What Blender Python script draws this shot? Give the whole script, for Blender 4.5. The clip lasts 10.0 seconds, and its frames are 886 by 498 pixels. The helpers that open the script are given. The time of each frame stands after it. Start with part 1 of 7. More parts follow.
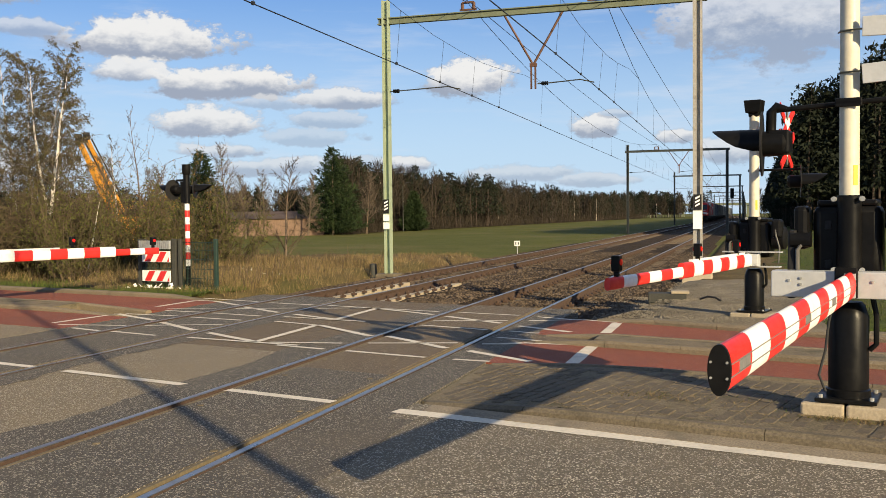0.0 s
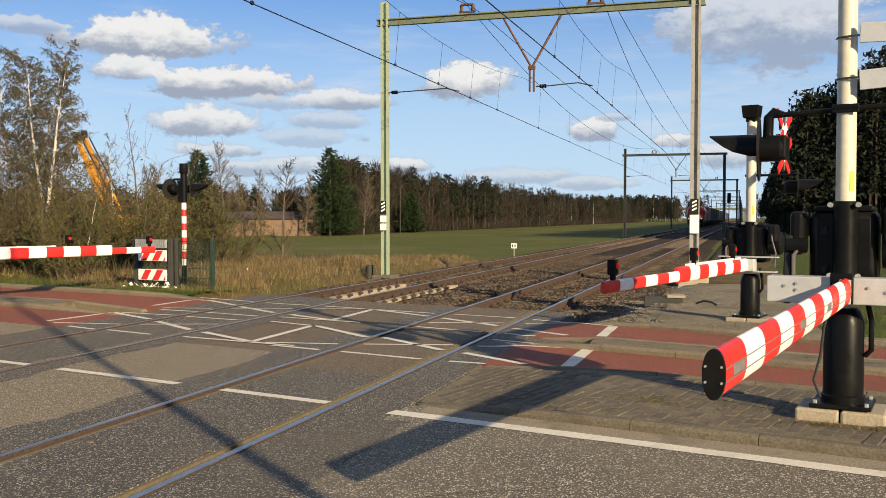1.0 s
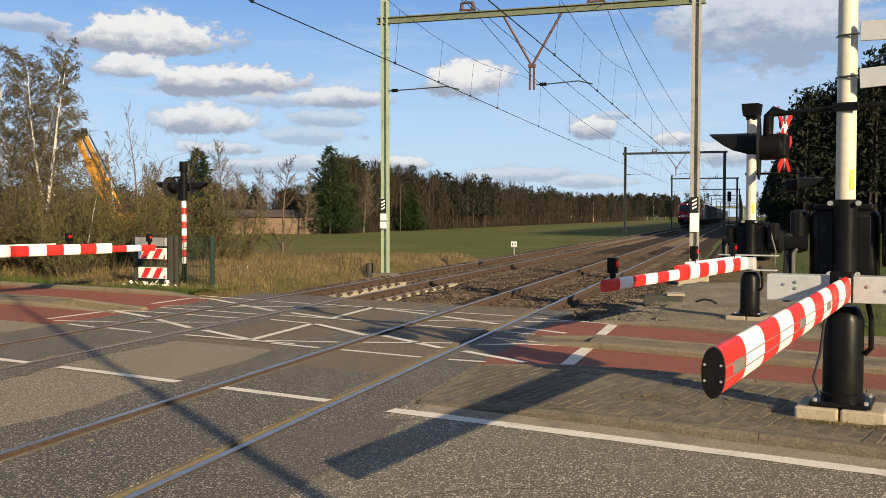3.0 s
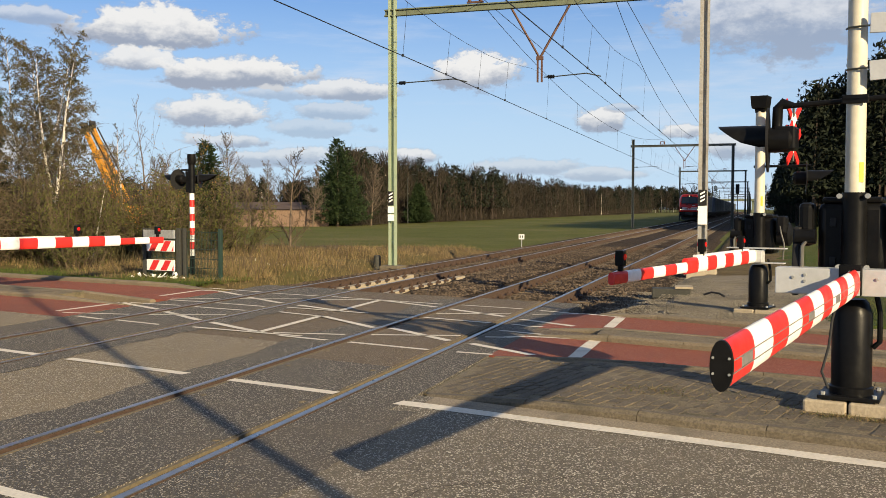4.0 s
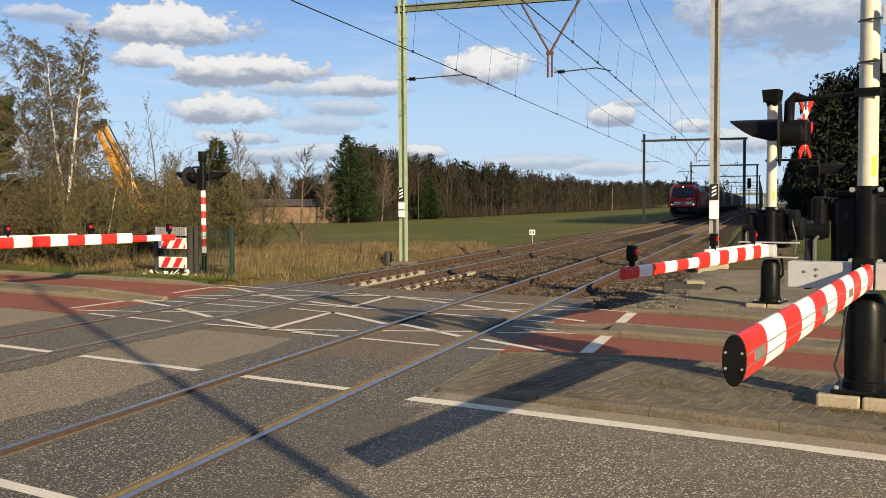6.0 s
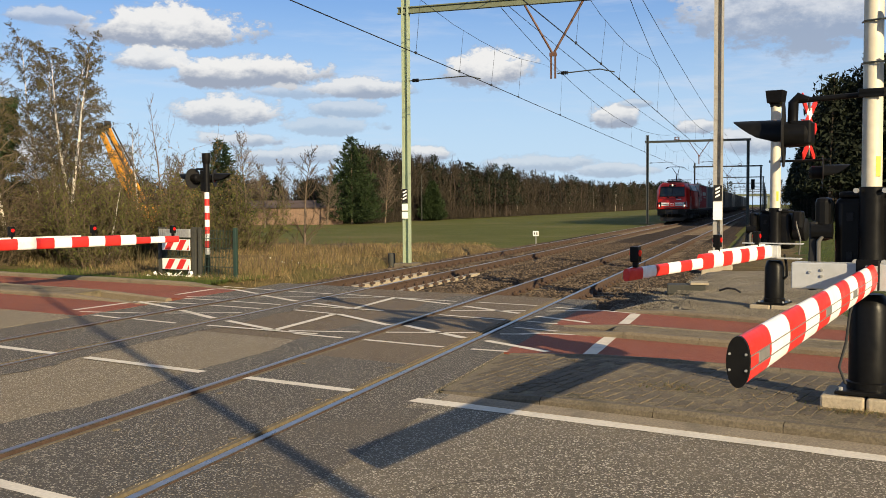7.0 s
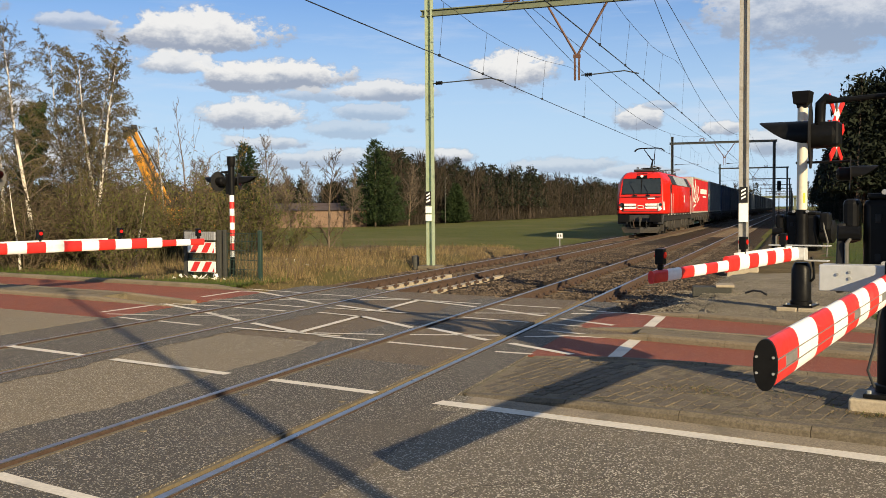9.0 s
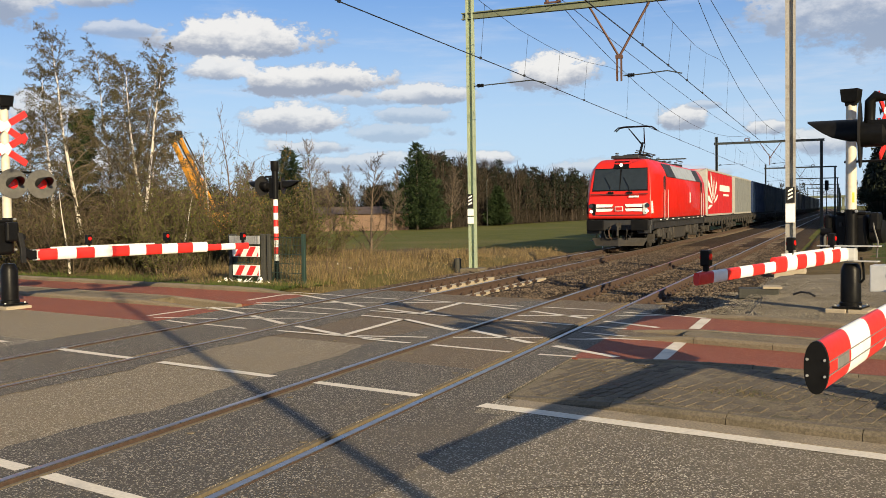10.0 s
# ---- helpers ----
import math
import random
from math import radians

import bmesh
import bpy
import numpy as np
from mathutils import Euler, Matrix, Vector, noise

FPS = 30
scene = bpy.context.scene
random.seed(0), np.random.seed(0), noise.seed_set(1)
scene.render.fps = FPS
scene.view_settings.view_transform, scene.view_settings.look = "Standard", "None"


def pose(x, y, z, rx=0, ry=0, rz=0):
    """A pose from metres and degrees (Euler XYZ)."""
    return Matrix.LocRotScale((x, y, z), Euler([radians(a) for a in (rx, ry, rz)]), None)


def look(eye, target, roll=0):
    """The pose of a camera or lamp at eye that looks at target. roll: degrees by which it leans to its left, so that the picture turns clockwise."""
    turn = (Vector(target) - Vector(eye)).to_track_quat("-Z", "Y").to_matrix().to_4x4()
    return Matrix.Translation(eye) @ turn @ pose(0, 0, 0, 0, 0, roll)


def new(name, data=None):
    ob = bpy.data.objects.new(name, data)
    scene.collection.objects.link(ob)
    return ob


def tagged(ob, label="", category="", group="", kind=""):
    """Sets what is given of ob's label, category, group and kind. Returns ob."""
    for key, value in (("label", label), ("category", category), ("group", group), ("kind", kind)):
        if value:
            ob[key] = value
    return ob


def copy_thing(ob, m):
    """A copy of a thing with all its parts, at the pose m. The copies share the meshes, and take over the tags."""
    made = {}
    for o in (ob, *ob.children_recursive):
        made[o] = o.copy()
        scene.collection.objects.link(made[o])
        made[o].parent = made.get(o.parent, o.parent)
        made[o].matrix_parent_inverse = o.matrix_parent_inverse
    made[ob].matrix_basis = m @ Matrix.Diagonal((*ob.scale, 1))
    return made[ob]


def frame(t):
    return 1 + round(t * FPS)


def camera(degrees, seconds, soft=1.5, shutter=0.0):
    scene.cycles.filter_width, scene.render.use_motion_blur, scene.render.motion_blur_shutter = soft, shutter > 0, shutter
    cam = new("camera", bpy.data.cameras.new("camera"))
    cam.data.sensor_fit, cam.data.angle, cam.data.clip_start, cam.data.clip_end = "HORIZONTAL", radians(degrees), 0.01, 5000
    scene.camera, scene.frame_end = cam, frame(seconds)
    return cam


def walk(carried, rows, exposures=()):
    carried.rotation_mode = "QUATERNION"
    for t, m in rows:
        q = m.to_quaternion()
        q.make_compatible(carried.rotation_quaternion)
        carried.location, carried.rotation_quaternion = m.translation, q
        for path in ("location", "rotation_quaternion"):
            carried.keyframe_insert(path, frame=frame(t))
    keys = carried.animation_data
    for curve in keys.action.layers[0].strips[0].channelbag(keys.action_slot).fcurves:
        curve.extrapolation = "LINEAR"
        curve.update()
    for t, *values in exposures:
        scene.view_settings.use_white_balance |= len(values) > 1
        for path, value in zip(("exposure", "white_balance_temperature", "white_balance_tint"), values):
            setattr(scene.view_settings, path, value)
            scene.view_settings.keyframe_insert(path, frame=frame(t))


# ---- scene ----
cam = camera(50.0, 10.0, soft=0.85)
PATH = [
    (0, pose(-0.0029, -0.0009, 1.69, 88.02, 0.591, 17.774)),
    (0.5, pose(-0.0011, -0.0003, 1.69, 88.016, 0.464, 18.059)),
    (1, pose(0.0, 0.0, 1.69, 88.126, -0.0, 17.6)),
    (1.5, pose(0.0024, 0.0008, 1.69, 88.482, -0.085, 17.345)),
    (2, pose(0.0037, 0.0012, 1.69, 88.58, 0.179, 17.619)),
    (2.5, pose(0.0032, 0.001, 1.69, 88.333, 0.018, 17.494)),
    (4, pose(-0.0003, -0.0001, 1.69, 87.573, -0.063, 18.056)),
    (4.5, pose(0.001, 0.0003, 1.69, 87.474, 0.044, 18.352)),
    (5, pose(-0.0002, -0.0001, 1.69, 87.357, 0.135, 18.569)),
    (5.5, pose(-0.002, -0.0006, 1.69, 87.296, 0.203, 18.633)),
    (7, pose(-0.0024, -0.0007, 1.69, 87.41, 0.319, 18.896)),
    (7.5, pose(-0.0019, -0.0006, 1.69, 87.394, 0.317, 19.048)),
    (8, pose(-0.0045, -0.0014, 1.69, 87.447, 0.298, 19.204)),
    (8.5, pose(-0.0017, -0.0005, 1.69, 87.518, 0.326, 19.528)),
    (9, pose(-0.0054, -0.0017, 1.69, 87.566, 0.438, 20.313)),
    (9.5, pose(-0.0112, -0.0035, 1.69, 87.676, 0.677, 21.513)),
    (10.0, pose(-0.0146, -0.0046, 1.69, 87.757, 0.86, 22.826)),
]
walk(cam, PATH)

# ---------------------------------------------------------------- world, sun
SUN_TO = Vector((2.19, -1.95, 1.0)).normalized()
world = bpy.data.worlds.new("world")
scene.world = world
world.use_nodes = True
# azimuth, elevation, half width, half height, density
CLOUDS = [
    (-34.69, 10.02, 4.3, 1.05, 1.0), (-35.6, 8.34, 2.4, 0.62, 0.95), (-30.4, 7.85, 4.6, 0.85, 1.0), (-31.42, 5.45, 3.0, 0.80, 0.95),
    (-23.6, 6.95, 2.9, 0.52, 0.9), (-27.2, 6.75, 2.6, 0.34, 0.55), (-24.35, 5.74, 2.3, 0.45, 0.6), (-16.27, 7.95, 2.35, 0.90, 1.0),
    (-8.70, 5.13, 1.25, 0.62, 0.95), (-7.49, 5.94, 0.8, 0.22, 0.6), (1.2, 10.9, 5.4, 2.2, 0.8), (-41.6, 10.5, 2.0, 0.42, 0.7),
    (-31.2, 3.95, 2.6, 0.45, 0.75), (-25.9, 4.70, 2.8, 0.42, 0.5), (-4.04, 4.43, 1.1, 0.40, 0.9), (-1.2, 3.5, 1.8, 0.60, 0.8),
    (-19.92, 3.1, 1.5, 0.42, 0.9), (-13.8, 2.5, 3.4, 0.45, 0.6), (-8.28, 2.0, 2.3, 0.34, 0.6), (-27.97, 3.0, 2.9, 0.45, 0.7),
    (-23.1, 3.2, 2.2, 0.36, 0.55), (-43.5, 12.2, 2.6, 0.7, 0.85), (-48.0, 12.0, 4.4, 1.6, 0.9), (-43.66, 2.62, 2.04, 1.02, 0.8),
    (-45.5, 5.6, 1.6, 0.9, 0.8), (20, 12, 7, 2.4, 0.9), (-62, 9, 7, 2, 0.9), (45, 20, 10, 4, 0.9),
]


class Nodes:
    """Short hand for a node tree."""

    def __init__(self, tree):
        self.tree = tree
        tree.nodes.clear()

    def add(self, kind, **values):
        n = self.tree.nodes.new(kind)
        for k, v in values.items():
            if k == "operation":
                n.operation = v
            elif k == "blend":
                n.blend_type = v
            elif k == "dims":
                n.noise_dimensions = v
        return n

    def link(self, a, b):
        if isinstance(a, (int, float)):
            b.default_value = a
        elif isinstance(a, tuple):
            b.default_value = a
        else:
            self.tree.links.new(a, b)

    def math(self, op, a, b=0.0, c=None, clamp=False):
        n = self.add("ShaderNodeMath", operation=op)
        n.use_clamp = clamp
        self.link(a, n.inputs[0]), self.link(b, n.inputs[1])
        if c is not None:
            self.link(c, n.inputs[2])
        return n.outputs[0]

    def mix(self, fac, a, b, blend="MIX"):
        n = self.add("ShaderNodeMix")
        n.data_type, n.blend_type = "RGBA", blend
        self.link(fac, n.inputs["Factor"])
        for s, v in ((n.inputs[6], a), (n.inputs[7], b)):
            self.link((*v, 1.0) if isinstance(v, tuple) and len(v) == 3 else v, s)
        return n.outputs[2]

    def noise(self, vec, scale, detail=3.0, rough=0.55, out=0):
        n = self.add("ShaderNodeTexNoise")
        if vec is not None:
            self.link(vec, n.inputs["Vector"])
        n.inputs["Scale"].default_value, n.inputs["Detail"].default_value, n.inputs["Roughness"].default_value = scale, detail, rough
        return n.outputs[out]

    def ramp(self, fac, a, b, va=0.0, vb=1.0):
        n = self.add("ShaderNodeMapRange")
        n.interpolation_type = "SMOOTHSTEP"
        self.link(fac, n.inputs[0])
        for i, v in zip((1, 2, 3, 4), (a, b, va, vb)):
            n.inputs[i].default_value = v
        return n.outputs[0]


def build_sky():
    k = Nodes(world.node_tree)
    out, bg = k.add("ShaderNodeOutputWorld"), k.add("ShaderNodeBackground")
    sky = k.add("ShaderNodeTexSky")
    sky.sky_type, sky.sun_disc = "NISHITA", False
    sky.sun_elevation, sky.sun_rotation = math.asin(SUN_TO.z), math.atan2(SUN_TO.x, SUN_TO.y)
    sky.air_density, sky.dust_density, sky.ozone_density = 1.0, 0.5, 2.0
    co = k.add("ShaderNodeTexCoord").outputs["Generated"]
    xyz = k.add("ShaderNodeSeparateXYZ")
    k.link(co, xyz.inputs[0])
    az = k.math("MULTIPLY", k.math("ARCTAN2", xyz.outputs[0], xyz.outputs[1]), 57.2958)
    el = k.math("MULTIPLY", k.math("ARCSINE", xyz.outputs[2]), 57.2958)
    puff = k.add("ShaderNodeMapping")
    puff.inputs["Scale"].default_value = (1.0, 1.0, 1.7)
    k.link(co, puff.inputs["Vector"])
    big = k.math("SUBTRACT", k.noise(puff.outputs[0], 17.0, 6.0, 0.62), 0.5)
    fine = k.math("SUBTRACT", k.noise(puff.outputs[0], 52.0, 6.0, 0.65), 0.5)
    cover, shade = 0.0, 0.0
    for a0, e0, ra, rb, dense in CLOUDS:
        u = k.math("DIVIDE", k.math("SUBTRACT", az, a0), ra * 1.14)
        v = k.math("DIVIDE", k.math("SUBTRACT", el, e0), rb * 1.34)
        low = k.math("MULTIPLY", k.math("MINIMUM", v, 0.0), 1.25)
        vv = k.math("ADD", k.math("MAXIMUM", v, 0.0), low)
        flat = k.math("POWER", k.math("ABSOLUTE", u), 2.6)
        d = k.math("SQRT", k.math("ADD", flat, k.math("MULTIPLY", vv, vv)))
        lump = k.math("ADD", k.math("MULTIPLY", big, 1.9), k.math("MULTIPLY", fine, 1.35))
        d = k.math("ADD", d, lump)
        m = k.math("MULTIPLY", k.ramp(d, 1.10, 0.72), dense)
        lit = k.ramp(k.math("ADD", v, k.math("ADD", k.math("MULTIPLY", fine, 1.3), k.math("MULTIPLY", big, 1.5))), -0.5, 0.42)
        shade = k.math("ADD", k.math("MULTIPLY", shade, k.math("SUBTRACT", 1.0, m)), k.math("MULTIPLY", lit, m))
        cover = k.math("MAXIMUM", cover, m)
    # thin haze streaks and the pale band over the horizon
    stretch = k.add("ShaderNodeMapping")
    stretch.inputs["Scale"].default_value = (3.0, 3.0, 22.0)
    k.link(co, stretch.inputs["Vector"])
    thin = k.math("MULTIPLY", k.ramp(k.noise(stretch.outputs[0], 1.6, 6.0, 0.6), 0.5, 0.78), 0.55)
    blue = k.mix(1.0, sky.outputs[0], (0.72, 0.94, 1.28), "MULTIPLY")
    blue = k.mix(0.5, blue, k.mix(k.ramp(el, 3.0, 18.0), (3.4, 5.4, 8.4), (1.2, 3.1, 7.4)))
    # zenith, out of view, darkened to weaken the fill in the shadows
    blue = k.mix(k.ramp(el, 18.0, 45.0), blue, (0.9, 1.9, 4.0))
    pale = k.mix(k.ramp(el, 15.0, 0.0, 0.0, 0.82), blue, (5.9, 7.7, 9.5))
    pale = k.mix(thin, pale, (7.0, 7.6, 8.6))
    # grey cumulus added above the view, to make the sky's fill light less blue
    high = k.math("MULTIPLY", k.ramp(k.noise(co, 3.2, 6.0, 0.6), 0.46, 0.58), k.ramp(el, 17.0, 26.0))
    pale = k.mix(k.math("MULTIPLY", high, 0.9), pale, (4.3, 4.2, 4.1))
    cloud = k.mix(shade, (3.5, 3.95, 4.9), (9.0, 8.85, 8.6))
    k.link(k.mix(k.math("MULTIPLY", cover, 0.96), pale, cloud), bg.inputs["Color"])
    bg.inputs["Strength"].default_value = 0.055
    k.link(bg.outputs[0], out.inputs[0])


build_sky()
sun = new("sun", bpy.data.lights.new("sun", "SUN"))
sun.data.energy, sun.data.angle, sun.data.color = 4.8, radians(0.53), (1.0, 0.80, 0.49)
sun.matrix_world = look((30, -24, 14), Vector((30, -24, 14)) - SUN_TO)
scene.view_settings.exposure = 0.85


# ---------------------------------------------------------------- materials
def surface(name, color, rough=0.6, metal=0.0, grain=40.0, vary=0.25, stain=1.5, stain_color=None, stain_amount=0.3, bump=0.15, bump_scale=None, spec=0.5, per_object=0.0, coat=0.0):
    """A painted, metal, stone or earth surface with grain and stains."""
    m = bpy.data.materials.new(name)
    m.use_nodes = True
    k = Nodes(m.node_tree)
    out, b = k.add("ShaderNodeOutputMaterial"), k.add("ShaderNodeBsdfPrincipled")
    co = k.add("ShaderNodeTexCoord").outputs["Object"]
    g = k.noise(co, grain, 4.0, 0.6)
    s = k.noise(co, stain, 5.0, 0.6)
    c = k.mix(k.ramp(g, 0.25, 0.75), tuple(x * (1 - vary) for x in color), tuple(min(1, x * (1 + vary)) for x in color))
    sc = stain_color or tuple(x * 0.6 for x in color)
    c = k.mix(k.math("MULTIPLY", k.ramp(s, 0.48, 0.72), stain_amount), c, sc)
    if per_object:
        r = k.add("ShaderNodeObjectInfo").outputs["Random"]
        c = k.mix(k.math("MULTIPLY", r, per_object), c, tuple(x * 0.45 for x in color))
    k.link(c, b.inputs["Base Color"])
    k.link(k.ramp(s, 0.3, 0.7, max(0.02, rough - 0.08), min(1, rough + 0.1)), b.inputs["Roughness"])
    b.inputs["Metallic"].default_value = metal
    b.inputs["Specular IOR Level"].default_value = spec
    b.inputs["Coat Weight"].default_value = coat
    if bump:
        bp = k.add("ShaderNodeBump")
        bp.inputs["Strength"].default_value, bp.inputs["Distance"].default_value = bump, 0.02
        k.link(k.noise(co, bump_scale or grain, 4.0, 0.65), bp.inputs["Height"])
        k.link(bp.outputs[0], b.inputs["Normal"])
    k.link(b.outputs[0], out.inputs[0])
    return m


def asphalt(name, base, speck, warm):
    """Worn asphalt: pale chippings in a dark binder, broad worn patches."""
    m = bpy.data.materials.new(name)
    m.use_nodes = True
    k = Nodes(m.node_tree)
    out, b = k.add("ShaderNodeOutputMaterial"), k.add("ShaderNodeBsdfPrincipled")
    co = k.add("ShaderNodeTexCoord").outputs["Object"]
    vo = k.add("ShaderNodeTexVoronoi")
    k.link(co, vo.inputs["Vector"])
    vo.inputs["Scale"].default_value = 105.0
    sep = k.add("ShaderNodeSeparateColor")
    k.link(vo.outputs["Color"], sep.inputs[0])
    chips = k.ramp(sep.outputs[0], 0.80, 0.92)
    c = k.mix(k.ramp(k.noise(co, 60, 3), 0.3, 0.7), tuple(x * 0.75 for x in base), tuple(x * 1.3 for x in base))
    c = k.mix(k.math("MULTIPLY", chips, 0.85), c, tuple(min(0.8, x * 1.25) for x in speck))
    c = k.mix(k.math("MULTIPLY", k.ramp(k.noise(co, 0.55, 6.0, 0.62), 0.42, 0.7), 0.6), c, warm)
    c = k.mix(k.math("MULTIPLY", k.ramp(k.noise(co, 2.6, 5.0, 0.7), 0.6, 0.75), 0.35), c, tuple(x * 0.55 for x in base))
    k.link(c, b.inputs["Base Color"])
    b.inputs["Roughness"].default_value = 0.82
    b.inputs["Specular IOR Level"].default_value = 0.35
    bp = k.add("ShaderNodeBump")
    bp.inputs["Strength"].default_value, bp.inputs["Distance"].default_value = 0.8, 0.006
    k.link(vo.outputs["Distance"], bp.inputs["Height"])
    k.link(bp.outputs[0], b.inputs["Normal"])
    k.link(b.outputs[0], out.inputs[0])
    return m


def leafy(name, a, b_, rough=0.7, through_light=0.25):
    """Foliage, grass or twigs: the colour differs from leaf to leaf."""
    m = bpy.data.materials.new(name)
    m.use_nodes = True
    k = Nodes(m.node_tree)
    out, b, tr, mx = k.add("ShaderNodeOutputMaterial"), k.add("ShaderNodeBsdfPrincipled"), k.add("ShaderNodeBsdfTranslucent"), k.add("ShaderNodeMixShader")
    r = k.add("ShaderNodeNewGeometry").outputs["Random Per Island"]
    co = k.add("ShaderNodeTexCoord").outputs["Object"]
    c = k.mix(r, a, b_)
    c = k.mix(k.math("MULTIPLY", k.ramp(k.noise(co, 0.8, 4.0), 0.4, 0.7), 0.5), c, tuple(x * 0.5 for x in a))
    k.link(c, b.inputs["Base Color"]), k.link(c, tr.inputs["Color"])
    b.inputs["Roughness"].default_value = rough
    b.inputs["Specular IOR Level"].default_value = 0.25
    mx.inputs[0].default_value = through_light
    k.link(b.outputs[0], mx.inputs[1]), k.link(tr.outputs[0], mx.inputs[2]), k.link(mx.outputs[0], out.inputs[0])
    return m


def field(name, stops, scale, bump):
    """Ground cover: three colours in patches, with fine relief."""
    m = bpy.data.materials.new(name)
    m.use_nodes = True
    k = Nodes(m.node_tree)
    out, b = k.add("ShaderNodeOutputMaterial"), k.add("ShaderNodeBsdfPrincipled")
    co = k.add("ShaderNodeTexCoord").outputs["Object"]
    c = k.mix(k.ramp(k.noise(co, scale, 6.0, 0.65), 0.35, 0.68), stops[0], stops[1])
    c = k.mix(k.math("MULTIPLY", k.ramp(k.noise(co, scale * 0.13, 4.0, 0.6), 0.45, 0.7), 0.8), c, stops[2])
    c = k.mix(k.ramp(k.noise(co, scale * 17, 4.0, 0.7), 0.3, 0.7, 0.0, 0.45), c, tuple(x * 0.5 for x in stops[0]))
    k.link(c, b.inputs["Base Color"])
    b.inputs["Roughness"].default_value = 0.95
    b.inputs["Specular IOR Level"].default_value = 0.15
    bp = k.add("ShaderNodeBump")
    bp.inputs["Strength"].default_value, bp.inputs["Distance"].default_value = bump, 0.06
    k.link(k.noise(co, scale * 20, 4.0, 0.7), bp.inputs["Height"])
    k.link(bp.outputs[0], b.inputs["Normal"])
    k.link(b.outputs[0], out.inputs[0])
    return m


def glow(name, color, strength):
    m = bpy.data.materials.new(name)
    m.use_nodes = True
    k = Nodes(m.node_tree)
    out, b = k.add("ShaderNodeOutputMaterial"), k.add("ShaderNodeBsdfPrincipled")
    b.inputs["Base Color"].default_value = (*color, 1)
    b.inputs["Emission Color"].default_value = (*color, 1)
    b.inputs["Emission Strength"].default_value = strength
    b.inputs["Roughness"].default_value = 0.2
    k.link(b.outputs[0], out.inputs[0])
    return m


M_FIELD = field("meadow", ((0.085, 0.095, 0.017), (0.12, 0.125, 0.028), (0.17, 0.145, 0.055)), 0.5, 0.5)
M_VERGE = field("dry_verge", ((0.115, 0.08, 0.038), (0.19, 0.14, 0.065), (0.075, 0.085, 0.022)), 0.9, 0.8)
M_TURF = field("verge_turf", ((0.06, 0.085, 0.016), (0.10, 0.12, 0.03), (0.14, 0.11, 0.045)), 1.2, 0.8)
M_EARTH = field("gravel_earth", ((0.205, 0.175, 0.125), (0.29, 0.25, 0.19), (0.15, 0.125, 0.08)), 1.6, 0.6)
M_FOREST_FLOOR = field("forest_floor", ((0.06, 0.045, 0.025), (0.10, 0.075, 0.04), (0.05, 0.06, 0.02)), 0.7, 0.8)
M_ASPHALT = asphalt("asphalt", (0.124, 0.105, 0.076), (0.52, 0.47, 0.38), (0.19, 0.155, 0.107))
M_ASPHALT_NEW = asphalt("dark_asphalt", (0.074, 0.066, 0.054), (0.36, 0.32, 0.26), (0.125, 0.102, 0.074))
M_ASPHALT_TAN = asphalt("worn_asphalt", (0.178, 0.143, 0.094), (0.42, 0.37, 0.28), (0.235, 0.186, 0.12))
M_ASPHALT_BROWN = asphalt("brown_asphalt", (0.115, 0.084, 0.054), (0.28, 0.24, 0.17), (0.15, 0.11, 0.07))
M_RED_PATH = asphalt("red_asphalt", (0.215, 0.06, 0.035), (0.30, 0.14, 0.09), (0.16, 0.06, 0.04))
M_PAINT_LINE = surface("road_paint", (0.66, 0.60, 0.50), 0.7, grain=35, vary=0.12, stain=3, stain_color=(0.4, 0.37, 0.32), stain_amount=0.5)
M_KERB = surface("kerb_concrete", (0.135, 0.11, 0.075), 0.88, grain=45, vary=0.4, stain=2.6, stain_color=(0.075, 0.065, 0.045), stain_amount=0.7, bump=0.3, per_object=0.3)
M_KERB_PALE = surface("pale_kerb_concrete", (0.19, 0.152, 0.10), 0.87, grain=50, vary=0.35, stain=2.4, stain_color=(0.11, 0.094, 0.065), stain_amount=0.6, bump=0.3, per_object=0.3)
M_PAVER = surface("paver", (0.130, 0.104, 0.071), 0.9, grain=38, vary=0.45, stain=2.1, stain_color=(0.075, 0.062, 0.042), stain_amount=0.75, bump=0.6, per_object=0.5)
M_JOINT = surface("joint_sand", (0.16, 0.128, 0.08), 0.95, grain=60, vary=0.5, stain=2.4, stain_color=(0.05, 0.045, 0.022), stain_amount=0.9, bump=0.5)
M_CONCRETE = surface("concrete", (0.34, 0.285, 0.205), 0.85, grain=40, vary=0.18, stain=2.0, stain_amount=0.5, bump=0.25)
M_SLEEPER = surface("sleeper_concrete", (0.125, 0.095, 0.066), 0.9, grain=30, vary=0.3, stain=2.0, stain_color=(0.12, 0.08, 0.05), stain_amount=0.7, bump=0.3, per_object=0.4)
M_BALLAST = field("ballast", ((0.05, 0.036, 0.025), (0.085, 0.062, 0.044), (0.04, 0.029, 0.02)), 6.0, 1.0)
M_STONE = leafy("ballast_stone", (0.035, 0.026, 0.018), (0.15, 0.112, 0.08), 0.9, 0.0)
M_GRAVEL = leafy("grey_gravel", (0.10, 0.088, 0.068), (0.25, 0.222, 0.18), 0.9, 0.0)
M_RUST = surface("rail_rust", (0.07, 0.043, 0.030), 0.85, 0.2, grain=30, vary=0.3, stain=4, stain_color=(0.06, 0.04, 0.03), stain_amount=0.6)
M_RAIL_TOP = surface("rail_top", (0.37, 0.35, 0.33), 0.34, 0.9, grain=15, vary=0.1, stain=6, stain_amount=0.15, bump=0.02)
